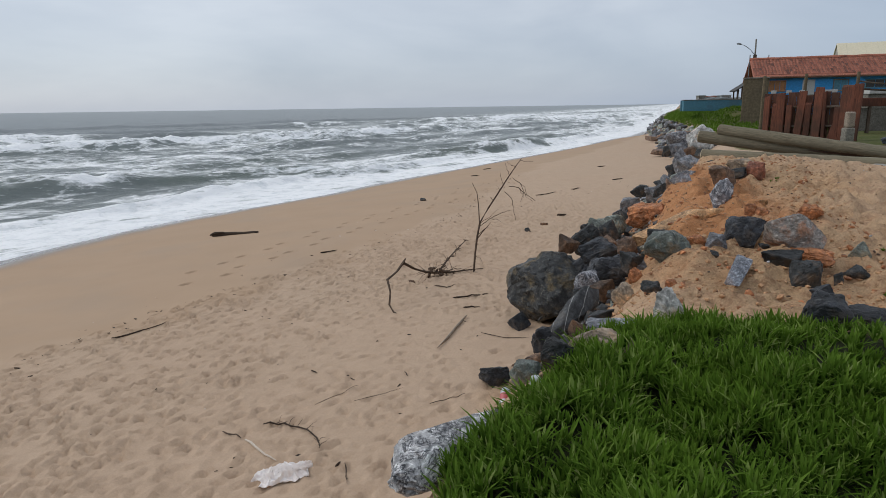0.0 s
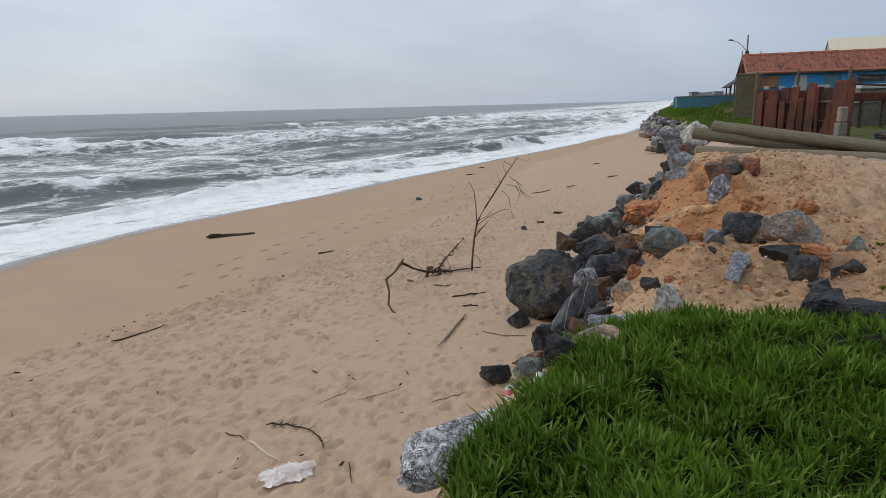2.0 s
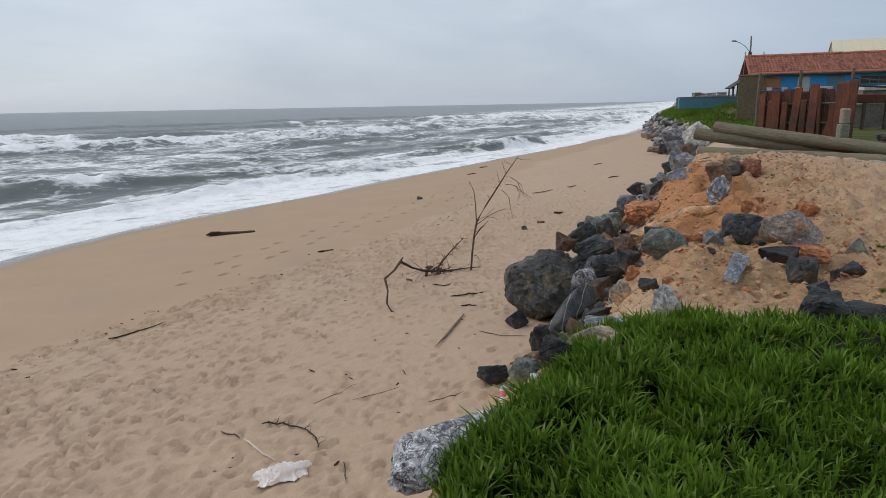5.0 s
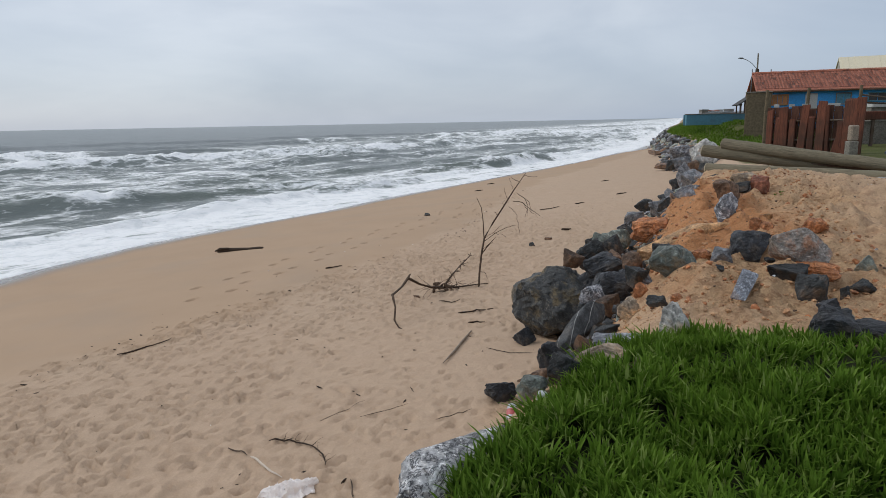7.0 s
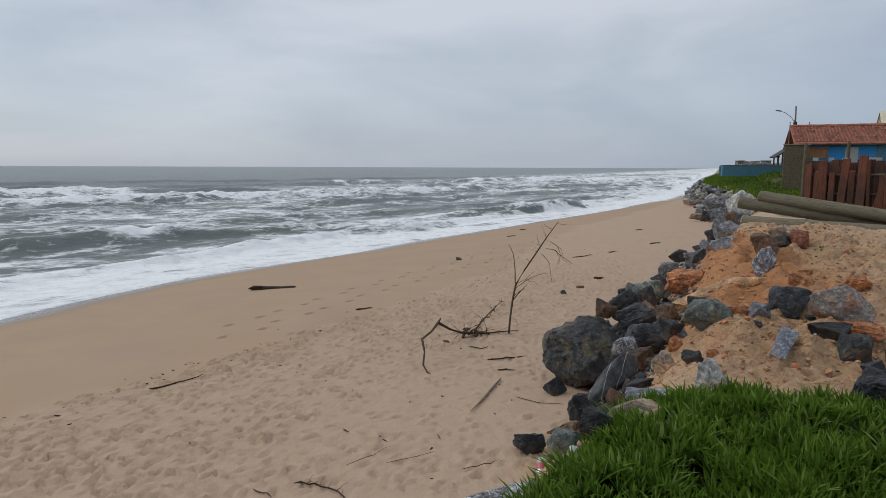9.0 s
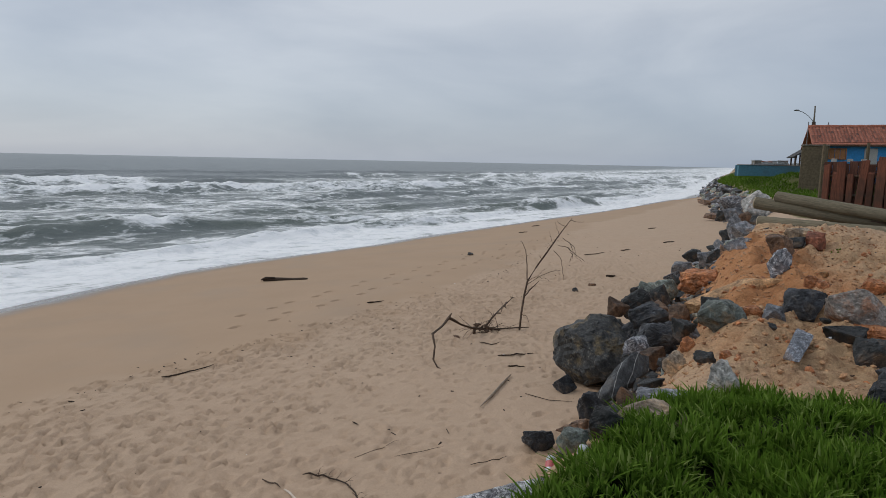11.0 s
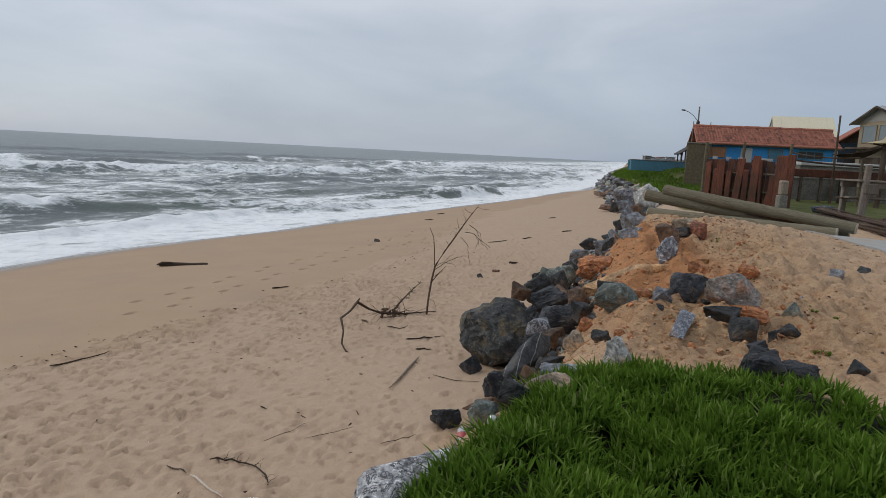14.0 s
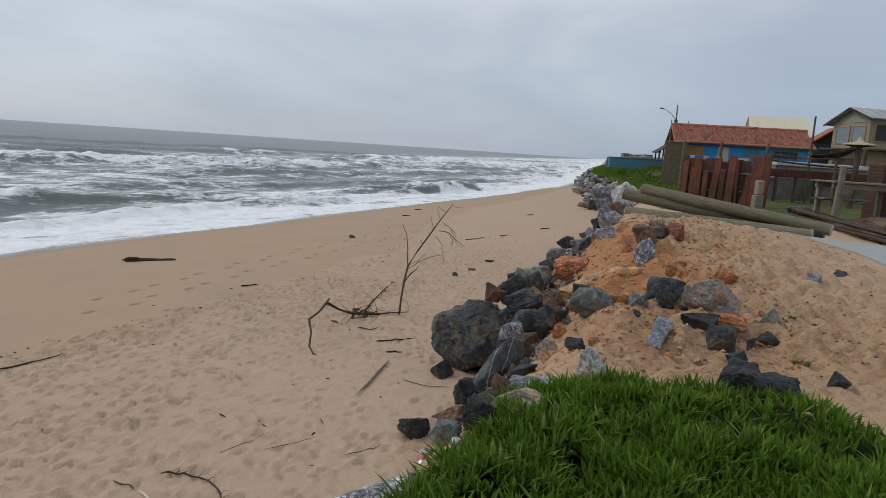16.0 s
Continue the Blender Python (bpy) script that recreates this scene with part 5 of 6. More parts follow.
def low_wall():
    """Concrete panels between posts, with a dark red beam on them and a white ledge behind."""
    ob = thing("panel_wall", (20.2, 33.4, 0.0), "low wall of grey concrete panels under a dark red beam", "wall")
    for k in range(7):
        x = 0.55 + 1.12 * k
        part("panel", block(0.98, 0.08, 1.15, 0.02, (x, 0, 0.1)), M["darkpanel"], ob)
        part("post", block(0.14, 0.16, 1.45, 0.02, (x - 0.56, -0.03, 0)), M["darkwood"], ob)
    part("beam", block(8.2, 0.28, 0.42, 0.03, (4.0, -0.05, 1.32)), M["rusty"], ob, "long dark red timber beam")
    return ob


low_wall()
ledge = thing("white_ledge", (22.2, 36.6, 0.0), "long white-painted ledge of a terrace behind the wall", "terrace")
part("body", block(9.5, 1.2, 1.95, 0.02, (5.6, 0.3, 0)), M["concrete"], ledge)
part("coping", block(9.6, 1.4, 0.26, 0.03, (5.6, 0.25, 1.952)), M["white"], ledge, "white painted edge")


def rail_posts():
    """Thin posts that stand behind the timbers, with rails."""
    ob = thing("post_and_rail", (14.8, 31.0, 0.0), "thin olive-brown posts with grey rails behind the timbers", "railing")
    for x, h in ((0.0, 2.78), (1.9, 2.85), (4.3, 2.92), (8.05, 2.3)):
        part("post", tube(along((x, 0, -0.1), (x + 0.02, 0, h), 3, 0, 3, 0.01), [0.085, 0.08, 0.075, 0.07], 8), M["olive"], ob, smooth=40)
    part("rail", tube(along((0, 0, 1.88), (4.3, 0, 1.92), 5, 0.02), [0.045] * 6, 6), M["greywood"], ob)
    part("rail", tube(along((4.3, 0, 2.15), (9.2, 0.3, 2.0), 6, 0.05), [0.05] * 7, 6), M["darkwood"], ob)
    part("rail", tube(along((4.3, 0, 2.5), (8.1, 0.3, 2.42), 6, 0.12), [0.04] * 7, 6), M["darkwood"], ob)
    for x, z in ((0.45, 1.62), (1.15, 1.62), (1.75, 1.62)):
        part("plate", block(0.24, 0.03, 0.14, 0.01, (x, -0.06, z + 0.36)), M["white"], ob, "small pale plate on the rail")
    part("board", block(0.85, 0.04, 0.13, 0.01, (2.95, -0.06, 2.0)), M["white"], ob, "pale weathered board on the rail")
    return ob


rail_posts()
tall = thing("timber_post", (22.85, 33.0, 0.0), "tall slim dark timber post rising over the wall", "post")
part("shaft", tube(along((0, 0, -0.1), (-0.1, 0, 4.6), 6, 0, 1, 0.01), [0.075, 0.07, 0.065, 0.06, 0.055, 0.05, 0.05], 10), M["darkwood"], tall, smooth=40)
hammock = bmesh.new()
rows = []
for i in range(13):
    t = i / 12
    rows.append([hammock.verts.new((22.76 + 2.9 * t, 33.0 + 0.3 * s, 2.5 + 0.75 * t * t + 0.1 * s * s - 0.25 * (1 - s * s) * math.sin(math.pi * t))) for s in (-1, -0.5, 0, 0.5, 1)])
for a, b in zip(rows, rows[1:]):
    for k in range(4):
        hammock.faces.new((a[k], a[k + 1], b[k + 1], b[k]))
bmesh.ops.solidify(hammock, geom=hammock.faces[:], thickness=0.02)
tagged(part("shade_cloth", hammock, M["darkwood"], smooth=60), "dark shade cloth slung between the posts", "cloth")


def sunshade():
    """A straw parasol on a post."""
    ob = thing("straw_parasol", (23.3, 30.2, 0.0), "straw-covered parasol with a pointed tip on a dark post", "parasol")
    part("post", tube(along((0, 0, -0.1), (0, 0, 3.3), 4), [0.13] * 5, 10), M["darkwood"], ob, smooth=40)
    prof = [(0.74, 3.12), (0.72, 3.17), (0.5, 3.22), (0.26, 3.27), (0.12, 3.34), (0.06, 3.46), (0.02, 3.56)]
    bm = tube([(0, 0, z) for _, z in prof], [r for r, _ in prof], 28, 0.03, 5)
    part("straw_cover", bm, M["thatch"], ob, smooth=50)
    for k in range(8):
        a = k * math.pi / 4
        part("rib", tube([(0, 0, 3.0), (math.cos(a) * 0.66, math.sin(a) * 0.66, 3.13)], [0.03, 0.025], 6), M["darkwood"], ob)
    return ob


sunshade()


def deck():
    """A bleached wooden platform on paired leaning legs, with a bench board under it."""
    ob = thing("wooden_platform", (16.13, 22.0, 0.0), "bleached wooden platform on rough crossed legs", "platform")
    for k in range(5):
        part("plank", block(3.7, 0.24, 0.06, 0.01, (1.45, -0.5 + 0.26 * k, 1.36)), M["greywood"], ob)
    part("beam", block(3.5, 0.12, 0.2, 0.015, (1.45, -0.42, 1.155)), M["greywood"], ob)
    part("beam", block(3.5, 0.12, 0.2, 0.015, (1.45, 0.45, 1.155)), M["greywood"], ob)
    for x0, x1, y, top in ((-0.14, -0.22, -0.62, 1.95), (0.22, 0.02, -0.3, 1.35), (2.3, 2.35, -0.6, 1.35), (2.3, 2.3, 0.5, 1.35), (-0.1, -0.1, 0.5, 1.35)):
        w = 0.2
        bm = block(w, 0.14, top + 0.1, 0.02, (0, 0, -0.1), Matrix.Rotation(math.atan2(x0 - x1, top), 4, "Y"))
        bmesh.ops.translate(bm, verts=bm.verts, vec=(x1, y, 0))
        part("leg", bm, M["greywood"], ob)
    part("bracket", block(0.5, 0.08, 0.35, 0.02, (0.0, -0.72, 0.95)), M["greywood"], ob)
    part("bench_board", block(1.8, 0.3, 0.06, 0.01, (0.4, -0.2, 0.76)), M["greywood"], ob)
    part("bench_board", block(1.8, 0.3, 0.06, 0.01, (0.4, 0.2, 0.72)), M["darkwood"], ob)
    return ob


deck()
pillar = thing("brick_pillar", (19.0, 23.4, 0.0), "stout red brick pillar beside the platform", "pillar")
for k in range(17):
    row = ((0.0, 0.3), (0.31, 0.3), (0.62, 0.3)) if k % 2 else ((-0.08, 0.14), (0.155, 0.3), (0.465, 0.3), (0.70, 0.14))
    for x, w in row:
        part("brick", block(w, 0.8, 0.115, 0.006, (x, 0, 0.125 * k)), M["brickwall"], pillar)
part("core", block(0.85, 0.74, 2.1, 0.0, (0.31, 0, 0)), M["brickwall"], pillar)
heap = stone_mesh(330, 22, 0.1, 3)
tagged(link("sand_heap", heap, M["earth"]), "low brown heap of earth behind the steel bars", "earth").matrix_basis = pose(18.2, 20.8, -0.1) @ Matrix.Diagonal((3.6, 3.0, 0.8, 1))


def tiled_roof(ob, length, run, ridge, eave, material, over=0.0):
    """One slope of clay pan tiles: a board under rows of half-round tiles, each its own piece."""
    drop = ridge - eave
    slope = math.hypot(run, drop)
    tilt = math.atan2(drop, run)
    base = Matrix.Translation((0, 0, ridge)) @ Matrix.Rotation(tilt, 4, "X")
    bm = block(length, slope, 0.06, 0.0, (length / 2, -slope / 2, -0.08))
    bm.transform(base)
    roof = part("roof", bm, material, ob)
    step_x, step_y = 0.22, 0.44
    tile = bmesh.new()
    ring = []
    for y, r, z in ((0.0, 0.08, 0.0), (-0.5, 0.09, 0.012)):
        ring.append([tile.verts.new((math.cos(a) * r, y, z + math.sin(a) * r * 0.3)) for a in np.linspace(0, math.pi, 6)])
    for k in range(5):
        tile.faces.new((ring[0][k], ring[0][k + 1], ring[1][k + 1], ring[1][k]))
    bmesh.ops.recalc_face_normals(tile, faces=tile.faces)
    me = bpy.data.meshes.new("tile")
    tile.to_mesh(me)
    tile.free()
    me.materials.append(material)
    r = random.Random(6)
    nx, ny = int(length / step_x), int(slope / step_y)
    for i in range(nx):
        for j in range(ny):
            t = new("tile", me)
            t.parent = roof
            t.matrix_basis = base @ pose(0.18 + i * step_x + r.uniform(-0.02, 0.02), -0.02 - j * step_y, r.uniform(-0.01, 0.015), r.uniform(-1, 1), 0, r.uniform(-3, 3))
    return roof


def window(ob, x, z, w, h, y=0.0, fill="glass", frame_m="white", panes=2):
    """A framed window set into the wall's face, with panes and a sill."""
    fr = part("window", block(w + 0.14, 0.10, 0.07, 0.01, (x, y - 0.01, z + h)), M[frame_m], ob)
    part("frame_bottom", block(w + 0.14, 0.12, 0.07, 0.01, (x, y - 0.01, z - 0.07)), M[frame_m], fr)
    for s in (-1, 1):
        part("frame_side", block(0.07, 0.10, h, 0.01, (x + s * (w / 2 + 0.035), y - 0.01, z)), M[frame_m], fr)
    for k in range(panes):
        part("pane", block(w / panes - 0.03, 0.03, h, 0.0, (x - w / 2 + w / panes * (k + 0.5), y + 0.005, z)), M[fill], fr)
    return fr


def blue_house():
    ob = thing("blue_house", (23.55, 49.6, 0.0), "low bright blue house with a weathered red tile roof", "house", turn=-18)
    part("wall", block(9.2, 0.25, 3.52, 0.01, (4.6, 0, 0)), M["blue"], ob)
    part("wall", block(0.25, 5.6, 3.3, 0.01, (0.0, 2.93, 0)), M["olive"], ob)
    part("wall", block(0.25, 5.6, 3.3, 0.01, (9.2, 2.93, 0)), M["blue"], ob)
    part("wall", block(9.2, 0.25, 3.35, 0.01, (4.6, 5.86, 0)), M["blue"], ob)
    for x in (0.0, 9.2):
        bm = bmesh.new()
        pts = [(x - 0.1, -0.1, 3.3), (x - 0.1, 5.9, 3.3), (x - 0.1, 2.6, 4.7)]
        f = bm.faces.new([bm.verts.new(p) for p in pts])
        e = bmesh.ops.extrude_face_region(bm, geom=[f])
        bmesh.ops.translate(bm, verts=[v for v in e["geom"] if isinstance(v, bmesh.types.BMVert)], vec=(0.2, 0, 0))
        bmesh.ops.recalc_face_normals(bm, faces=bm.faces)
        part("gable", bm, M["darkwood"], ob)
    holder = new("roof_front")
    holder.parent = ob
    holder.matrix_basis = pose(-0.7, 2.6, 0)
    tiled_roof(holder, 10.15, 3.2, 4.82, 3.42, M["tile"])
    bm = block(10.3, 3.9, 0.08, 0.0, (5.15, 1.9, -0.1))
    bm.transform(Matrix.Translation((-0.7, 2.6, 4.85)) @ Matrix.Rotation(-math.atan2(1.6, 3.5), 4, "X"))
    part("roof_back", bm, M["tile"], ob)
    part("ridge", tube(along((-0.7, 2.6, 4.83), (9.6, 2.6, 4.83), 30, 0, 2, 0.015), [0.13] * 31, 8, 0.06, 2), M["tile"], ob)
    part("fascia", block(10.0, 0.04, 0.16, 0.01, (4.6, -0.55, 3.27)), M["darkwood"], ob)
    window(ob, 1.0, 2.42, 1.0, 0.65, -0.13, "orangewood", "orangewood", 3)
    part("door", block(0.8, 0.06, 2.0, 0.01, (3.05, -0.14, 1.15)), M["white"], ob, "white door")
    window(ob, 5.1, 2.38, 0.85, 0.7, -0.13, "bluewall", "concrete", 2)
    window(ob, 7.5, 2.55, 1.7, 0.5, -0.13, "dark", "bluewall", 3)
    part("corner_post", block(0.22, 0.3, 3.2, 0.01, (9.15, -0.16, 0)), M["white"], ob, "white corner post")
    return ob


blue_house()
olive = thing("boundary_wall", (19.65, 44.0, 0.0), "tall mossy brown plastered boundary wall", "wall", turn=-26)
part("wall", block(1.5, 6.0, 3.1, 0.04, (0.75, 3.0, 0)), M["olive"], olive)
part("cap", block(1.6, 6.1, 0.08, 0.02, (0.75, 3.0, 3.102)), M["concrete"], olive)


def lean_to():
    ob = thing("lean_to", (26.3, 62.0, 1.0), "dark lean-to roof on thin posts beside the house", "shed")
    bm = block(2.0, 1.2, 0.1, 0.01, (0, 0, 0))
    bm.transform(Matrix.Translation((1.35, 0.1, 2.1)) @ Matrix.Rotation(-radians(32), 4, "Y"))
    part("roof", bm, M["dark"], ob)
    for x, y, h in ((0.8, -0.3, 1.74), (1.2, -0.3, 2.0), (0.8, 0.5, 1.74), (1.2, 0.5, 2.0)):
        part("post", tube(along((x, y, 0), (x, y, h), 2), [0.07] * 3, 8), M["darkwood"], ob)
    part("beam", block(0.12, 1.1, 0.14, 0.01, (0.84, 0.1, 1.6)), M["darkwood"], ob)
    return ob


lean_to()
bw = thing("sea_wall", (21.6, 60.0, 0.9), "long low faded blue wall above the grassy bank", "wall", turn=3)
part("wall", block(8.0, 0.3, 0.95, 0.02, (3.9, 0, 0.0)), M["bluewall"], bw)
part("coping", block(8.1, 0.4, 0.06, 0.01, (3.9, 0, 0.952)), M["concrete"], bw)
part("return_wall", block(0.3, 9.0, 0.95, 0.02, (1.95, 4.4, 0.0), Matrix.Rotation(radians(-26), 4, "Z")), M["bluewall"], bw)


def street_lamp():
    ob = thing("street_lamp", (34.65, 75.0, 0.4), "slim concrete street lamp post with one curved arm", "street lamp")
    part("pole", tube(along((0, 0, 0), (-0.12, 0, 8.05), 5), [0.13, 0.12, 0.11, 0.1, 0.09, 0.08], 8), M["concrete"], ob, smooth=40)
    part("arm", tube([(-0.1, 0, 6.3), (-0.7, 0, 6.95), (-1.3, 0, 7.35), (-1.8, 0, 7.52)], [0.032] * 4, 6), M["metal"], ob)
    part("lamp_head", tube([(-1.7, 0, 7.5), (-1.85, 0, 7.55), (-2.1, 0, 7.57), (-2.3, 0, 7.55)], [0.05, 0.09, 0.09, 0.03], 8), M["metal"], ob, smooth=50)
    part("insulator", tube([(-0.1, 0, 6.0), (-0.1, 0, 6.35)], [0.2, 0.2], 8), M["darkwood"], ob)
    return ob


street_lamp()
for x, y, z, h in ((23.75, 52.4, 3.2, 2.0), (25.3, 52.6, 3.2, 2.0)):
    a = thing("antenna", (x, y, z), "thin antenna rod on the house roof", "antenna")
    part("rod", tube(along((0, 0, 0), (0, 0, h), 2), [0.035] * 3, 6), M["metal"], a)


def barn():
    """A big pale shed roof behind the blue house."""
    ob = thing("pale_roofed_house", (41.6, 70.6, 0.0), "tall house with a plain cream sheet roof", "house", turn=-23)
    part("wall", block(6.0, 6.0, 5.2, 0.02, (3.05, 4.5, 0)), M["cream"], ob)
    bm = block(6.3, 4.2, 0.12, 0.0, (0, 0, 0))
    bm.transform(Matrix.Translation((3.05, 2.3, 6.55)) @ Matrix.Rotation(radians(33), 4, "X"))
    part("roof", bm, M["cream"], ob)
    bm = block(6.3, 4.4, 0.12, 0.0, (0, 0, 0))
    bm.transform(Matrix.Translation((3.05, 5.85, 6.5)) @ Matrix.Rotation(radians(-33), 4, "X"))
    part("roof_back", bm, M["cream"], ob)
    for x in (0.0, 5.85):
        bm = bmesh.new()
        f = bm.faces.new([bm.verts.new(p) for p in ((x, 0.9, 5.1), (x, 7.4, 5.1), (x, 4.1, 7.6))])
        e = bmesh.ops.extrude_face_region(bm, geom=[f])
        bmesh.ops.translate(bm, verts=[v for v in e["geom"] if isinstance(v, bmesh.types.BMVert)], vec=(0.2, 0, 0))
        bmesh.ops.recalc_face_normals(bm, faces=bm.faces)
        part("gable", bm, M["gable"], ob, "grey gable end")
    for k in range(11):
        bm = block(0.05, 4.15, 0.03, 0.0)
        bm.transform(Matrix.Translation((0.2 + 0.58 * k, 2.3, 6.68)) @ Matrix.Rotation(radians(33), 4, "X"))
        part("seam", bm, M["cream"], ob)
    return ob


barn()


def ochre_house():
    """Two storeys: gable towards the sea with two wide windows, a long side with a dark veranda window."""
    ob = thing("ochre_house", (41.0, 52.0, -0.3), "two-storey ochre house with a grey gable and wide windows", "house")
    part("wall", block(8.4, 4.5, 6.5, 0.02, (4.2, 2.25, 0)), M["yellow"], ob)
    bm = bmesh.new()
    f = bm.faces.new([bm.verts.new(p) for p in ((-0.02, 0.0, 6.5), (-0.02, 4.5, 6.5), (-0.02, 4.5, 6.55), (-0.02, 2.1, 7.62), (-0.02, 0.0, 6.85))])
    e = bmesh.ops.extrude_face_region(bm, geom=[f])
    bmesh.ops.translate(bm, verts=[v for v in e["geom"] if isinstance(v, bmesh.types.BMVert)], vec=(8.4, 0, 0))
    bmesh.ops.recalc_face_normals(bm, faces=bm.faces)
    part("gable", bm, M["gable"], ob, "plain grey gable")
    for y0, z0, side in ((-0.55, 6.72, 1), (5.15, 6.3, -1)):
        run, rise = 2.1 - y0, 7.72 - z0
        bm = block(9.2, math.hypot(run, rise), 0.09, 0.01)
        bm.transform(Matrix.Translation((4.1, (2.1 + y0) / 2, (7.72 + z0) / 2)) @ Matrix.Rotation(math.atan2(rise * side, abs(run)), 4, "X"))
        part("roof", bm, M["sheet"], ob)
        for k in range(9):
            bm = block(0.06, math.hypot(run, rise), 0.05, 0.0)
            bm.transform(Matrix.Translation((0.0 + k * 1.02, (2.1 + y0) / 2, (7.72 + z0) / 2 + 0.085)) @ Matrix.Rotation(math.atan2(rise * side, abs(run)), 4, "X"))
            part("seam", bm, M["sheet"], ob)
    part("bargeboard", block(0.08, 2.9, 0.16, 0.01, (0, 0, 0)), M["darkwood"], ob, "dark board along the gable").matrix_basis = pose(-0.54, 0.78, 7.13, math.degrees(math.atan2(1.0, 2.65)), 0, 0)
    part("bargeboard", block(0.08, 3.35, 0.16, 0.01, (0, 0, 0)), M["darkwood"], ob, "dark board along the gable").matrix_basis = pose(-0.54, 3.62, 6.92, -math.degrees(math.atan2(1.42, 3.05)), 0, 0)
    for y, w in ((3.15, 1.6), (1.2, 1.45)):
        window(ob, -y, 4.75, w, 1.4, -0.03, "glass", "yellow", 1).matrix_basis = pose(0, 0, 0, 0, 0, -90)
    window(ob, 2.8, 4.95, 4.6, 1.35, -0.02, "dark", "yellow", 3)
    part("canopy", block(9.4, 1.0, 0.16, 0.02, (4.1, -0.5, 4.1)), M["darkwood"], ob, "dark veranda roof")
    part("canopy", block(0.9, 5.0, 0.16, 0.02, (-0.5, 2.3, 4.1)), M["darkwood"], ob, "dark veranda roof")
    for x in (-0.7, 3.0, 6.0, 8.2):
        part("pillar", block(0.26, 0.26, 4.1, 0.02, (x, -0.8, 0)), M["darkwood"], ob)
    part("shutter", block(5.0, 0.06, 2.6, 0.01, (3.4, -0.04, 0.6)), M["orangewood"], ob)
    part("shutter", block(0.06, 3.4, 2.8, 0.01, (-0.04, 2.2, 0.6)), M["darkwood"], ob)
    return ob


ochre_house()
cot = thing("tiled_cottage", (40.6, 58.5, 0.0), "small dark blue cottage with an orange tile roof", "house", turn=-25)
part("wall", block(3.4, 4.0, 4.4, 0.02, (1.2, 2.0, 0)), M["slateblue"], cot)
bm = block(3.0, 5.0, 0.12, 0.0)
bm.transform(Matrix.Translation((0.8, 2.0, 5.1)) @ Matrix.Rotation(-radians(36), 4, "Y"))
part("roof", bm, M["tile"], cot)
bm = bmesh.new()
f = bm.faces.new([bm.verts.new(p) for p in ((-0.5, 0.02, 4.3), (2.9, 0.02, 4.3), (2.9, 0.02, 5.0), (2.0, 0.02, 5.9))])
e = bmesh.ops.extrude_face_region(bm, geom=[f])
bmesh.ops.translate(bm, verts=[v for v in e["geom"] if isinstance(v, bmesh.types.BMVert)], vec=(0, 3.9, 0))
bmesh.ops.recalc_face_normals(bm, faces=bm.faces)
part("gable", bm, M["darkwood"], cot)
part("window_dark", block(1.2, 0.05, 1.1, 0.01, (1.2, -0.03, 2.2)), M["dark"], cot)

# the far shore: low houses and treetops
rnd = random.Random(41)
for k in range(9):
    x = 113 + 2.6 * k + rnd.uniform(-0.8, 0.8)
    y = 296 + rnd.uniform(-6, 8)
    w, h = rnd.uniform(2.2, 4.5), rnd.uniform(3.0, 5.0)
    far = thing("far_house", (x, y, -0.2), "small pale house far along the shore", "house", "houses on the far shore", rnd.uniform(-20, 10))
    part("wall", block(w, 4.0, h, 0.02), M["white" if k % 3 else "concrete"], far)
    part("roof", block(w + 0.5, 4.6, 0.35, 0.05, (0, 0, h)), M["tile" if k % 2 else "sheet"], far)
    part("window", block(0.8, 0.1, 0.9, 0.0, (0, -2.0, h * 0.5)), M["dark"], far)


def far_tree(x, y, z, s, seed):
    r = random.Random(seed)
    ob = thing("far_tree", (x, y, z), "small wind-bent tree far along the shore, greyed as if by haze", "tree", "trees on the far shore")
    part("trunk", tube([(0, 0, 0), (0.1 * s, 0, 0.5 * s), (0.05 * s, 0, 0.8 * s)], [0.06 * s, 0.045 * s, 0.02 * s], 6), M["drift"], ob)
    bm = bmesh.new()
    for _ in range(130):
        p = Vector((r.gauss(0, 0.26), r.gauss(0, 0.26), 0.75 + r.gauss(0, 0.14))) * s
        m = Matrix.Translation(p) @ Euler((r.uniform(0, 6), r.uniform(0, 6), r.uniform(0, 6))).to_matrix().to_4x4() @ Matrix.Diagonal((0.12 * s, 0.07 * s, 0.04 * s, 1))
        bmesh.ops.create_icosphere(bm, subdivisions=1, radius=1, matrix=m)
    part("crown", bm, M["hazeleaf"], ob)
    return ob


for k in range(10):
    far_tree(110 + 2.7 * k + rnd.uniform(-1, 1), 290 + rnd.uniform(-4, 4), 0, rnd.uniform(2.4, 4.2), 500 + k)

# ---- driftwood and litter on the beach ----


def twigs(ob, base, way, n, length, seed, material, thick=0.006, lift=0.5):
    """Thin crooked side twigs along a limb."""
    r = random.Random(seed)
    for k in range(n):
        i = r.randrange(max(len(base) - 1, 1))
        p = Vector(base[i]).lerp(Vector(base[min(i + 1, len(base) - 1)]), r.random())
        d = (Vector(way) + Vector((r.gauss(0, 0.6), r.gauss(0, 0.6), r.gauss(0, lift)))).normalized()
        long = length * r.uniform(0.4, 1.1)
        pts = [p]
        for j in range(5):
            d = (d + Vector((r.gauss(0, 0.22), r.gauss(0, 0.22), r.gauss(0, 0.2) - 0.08))).normalized()
            pts.append(pts[-1] + d * long / 5)
        part("twig", tube(pts, [thick * (1 - 0.15 * j) for j in range(6)], 5), material, ob)


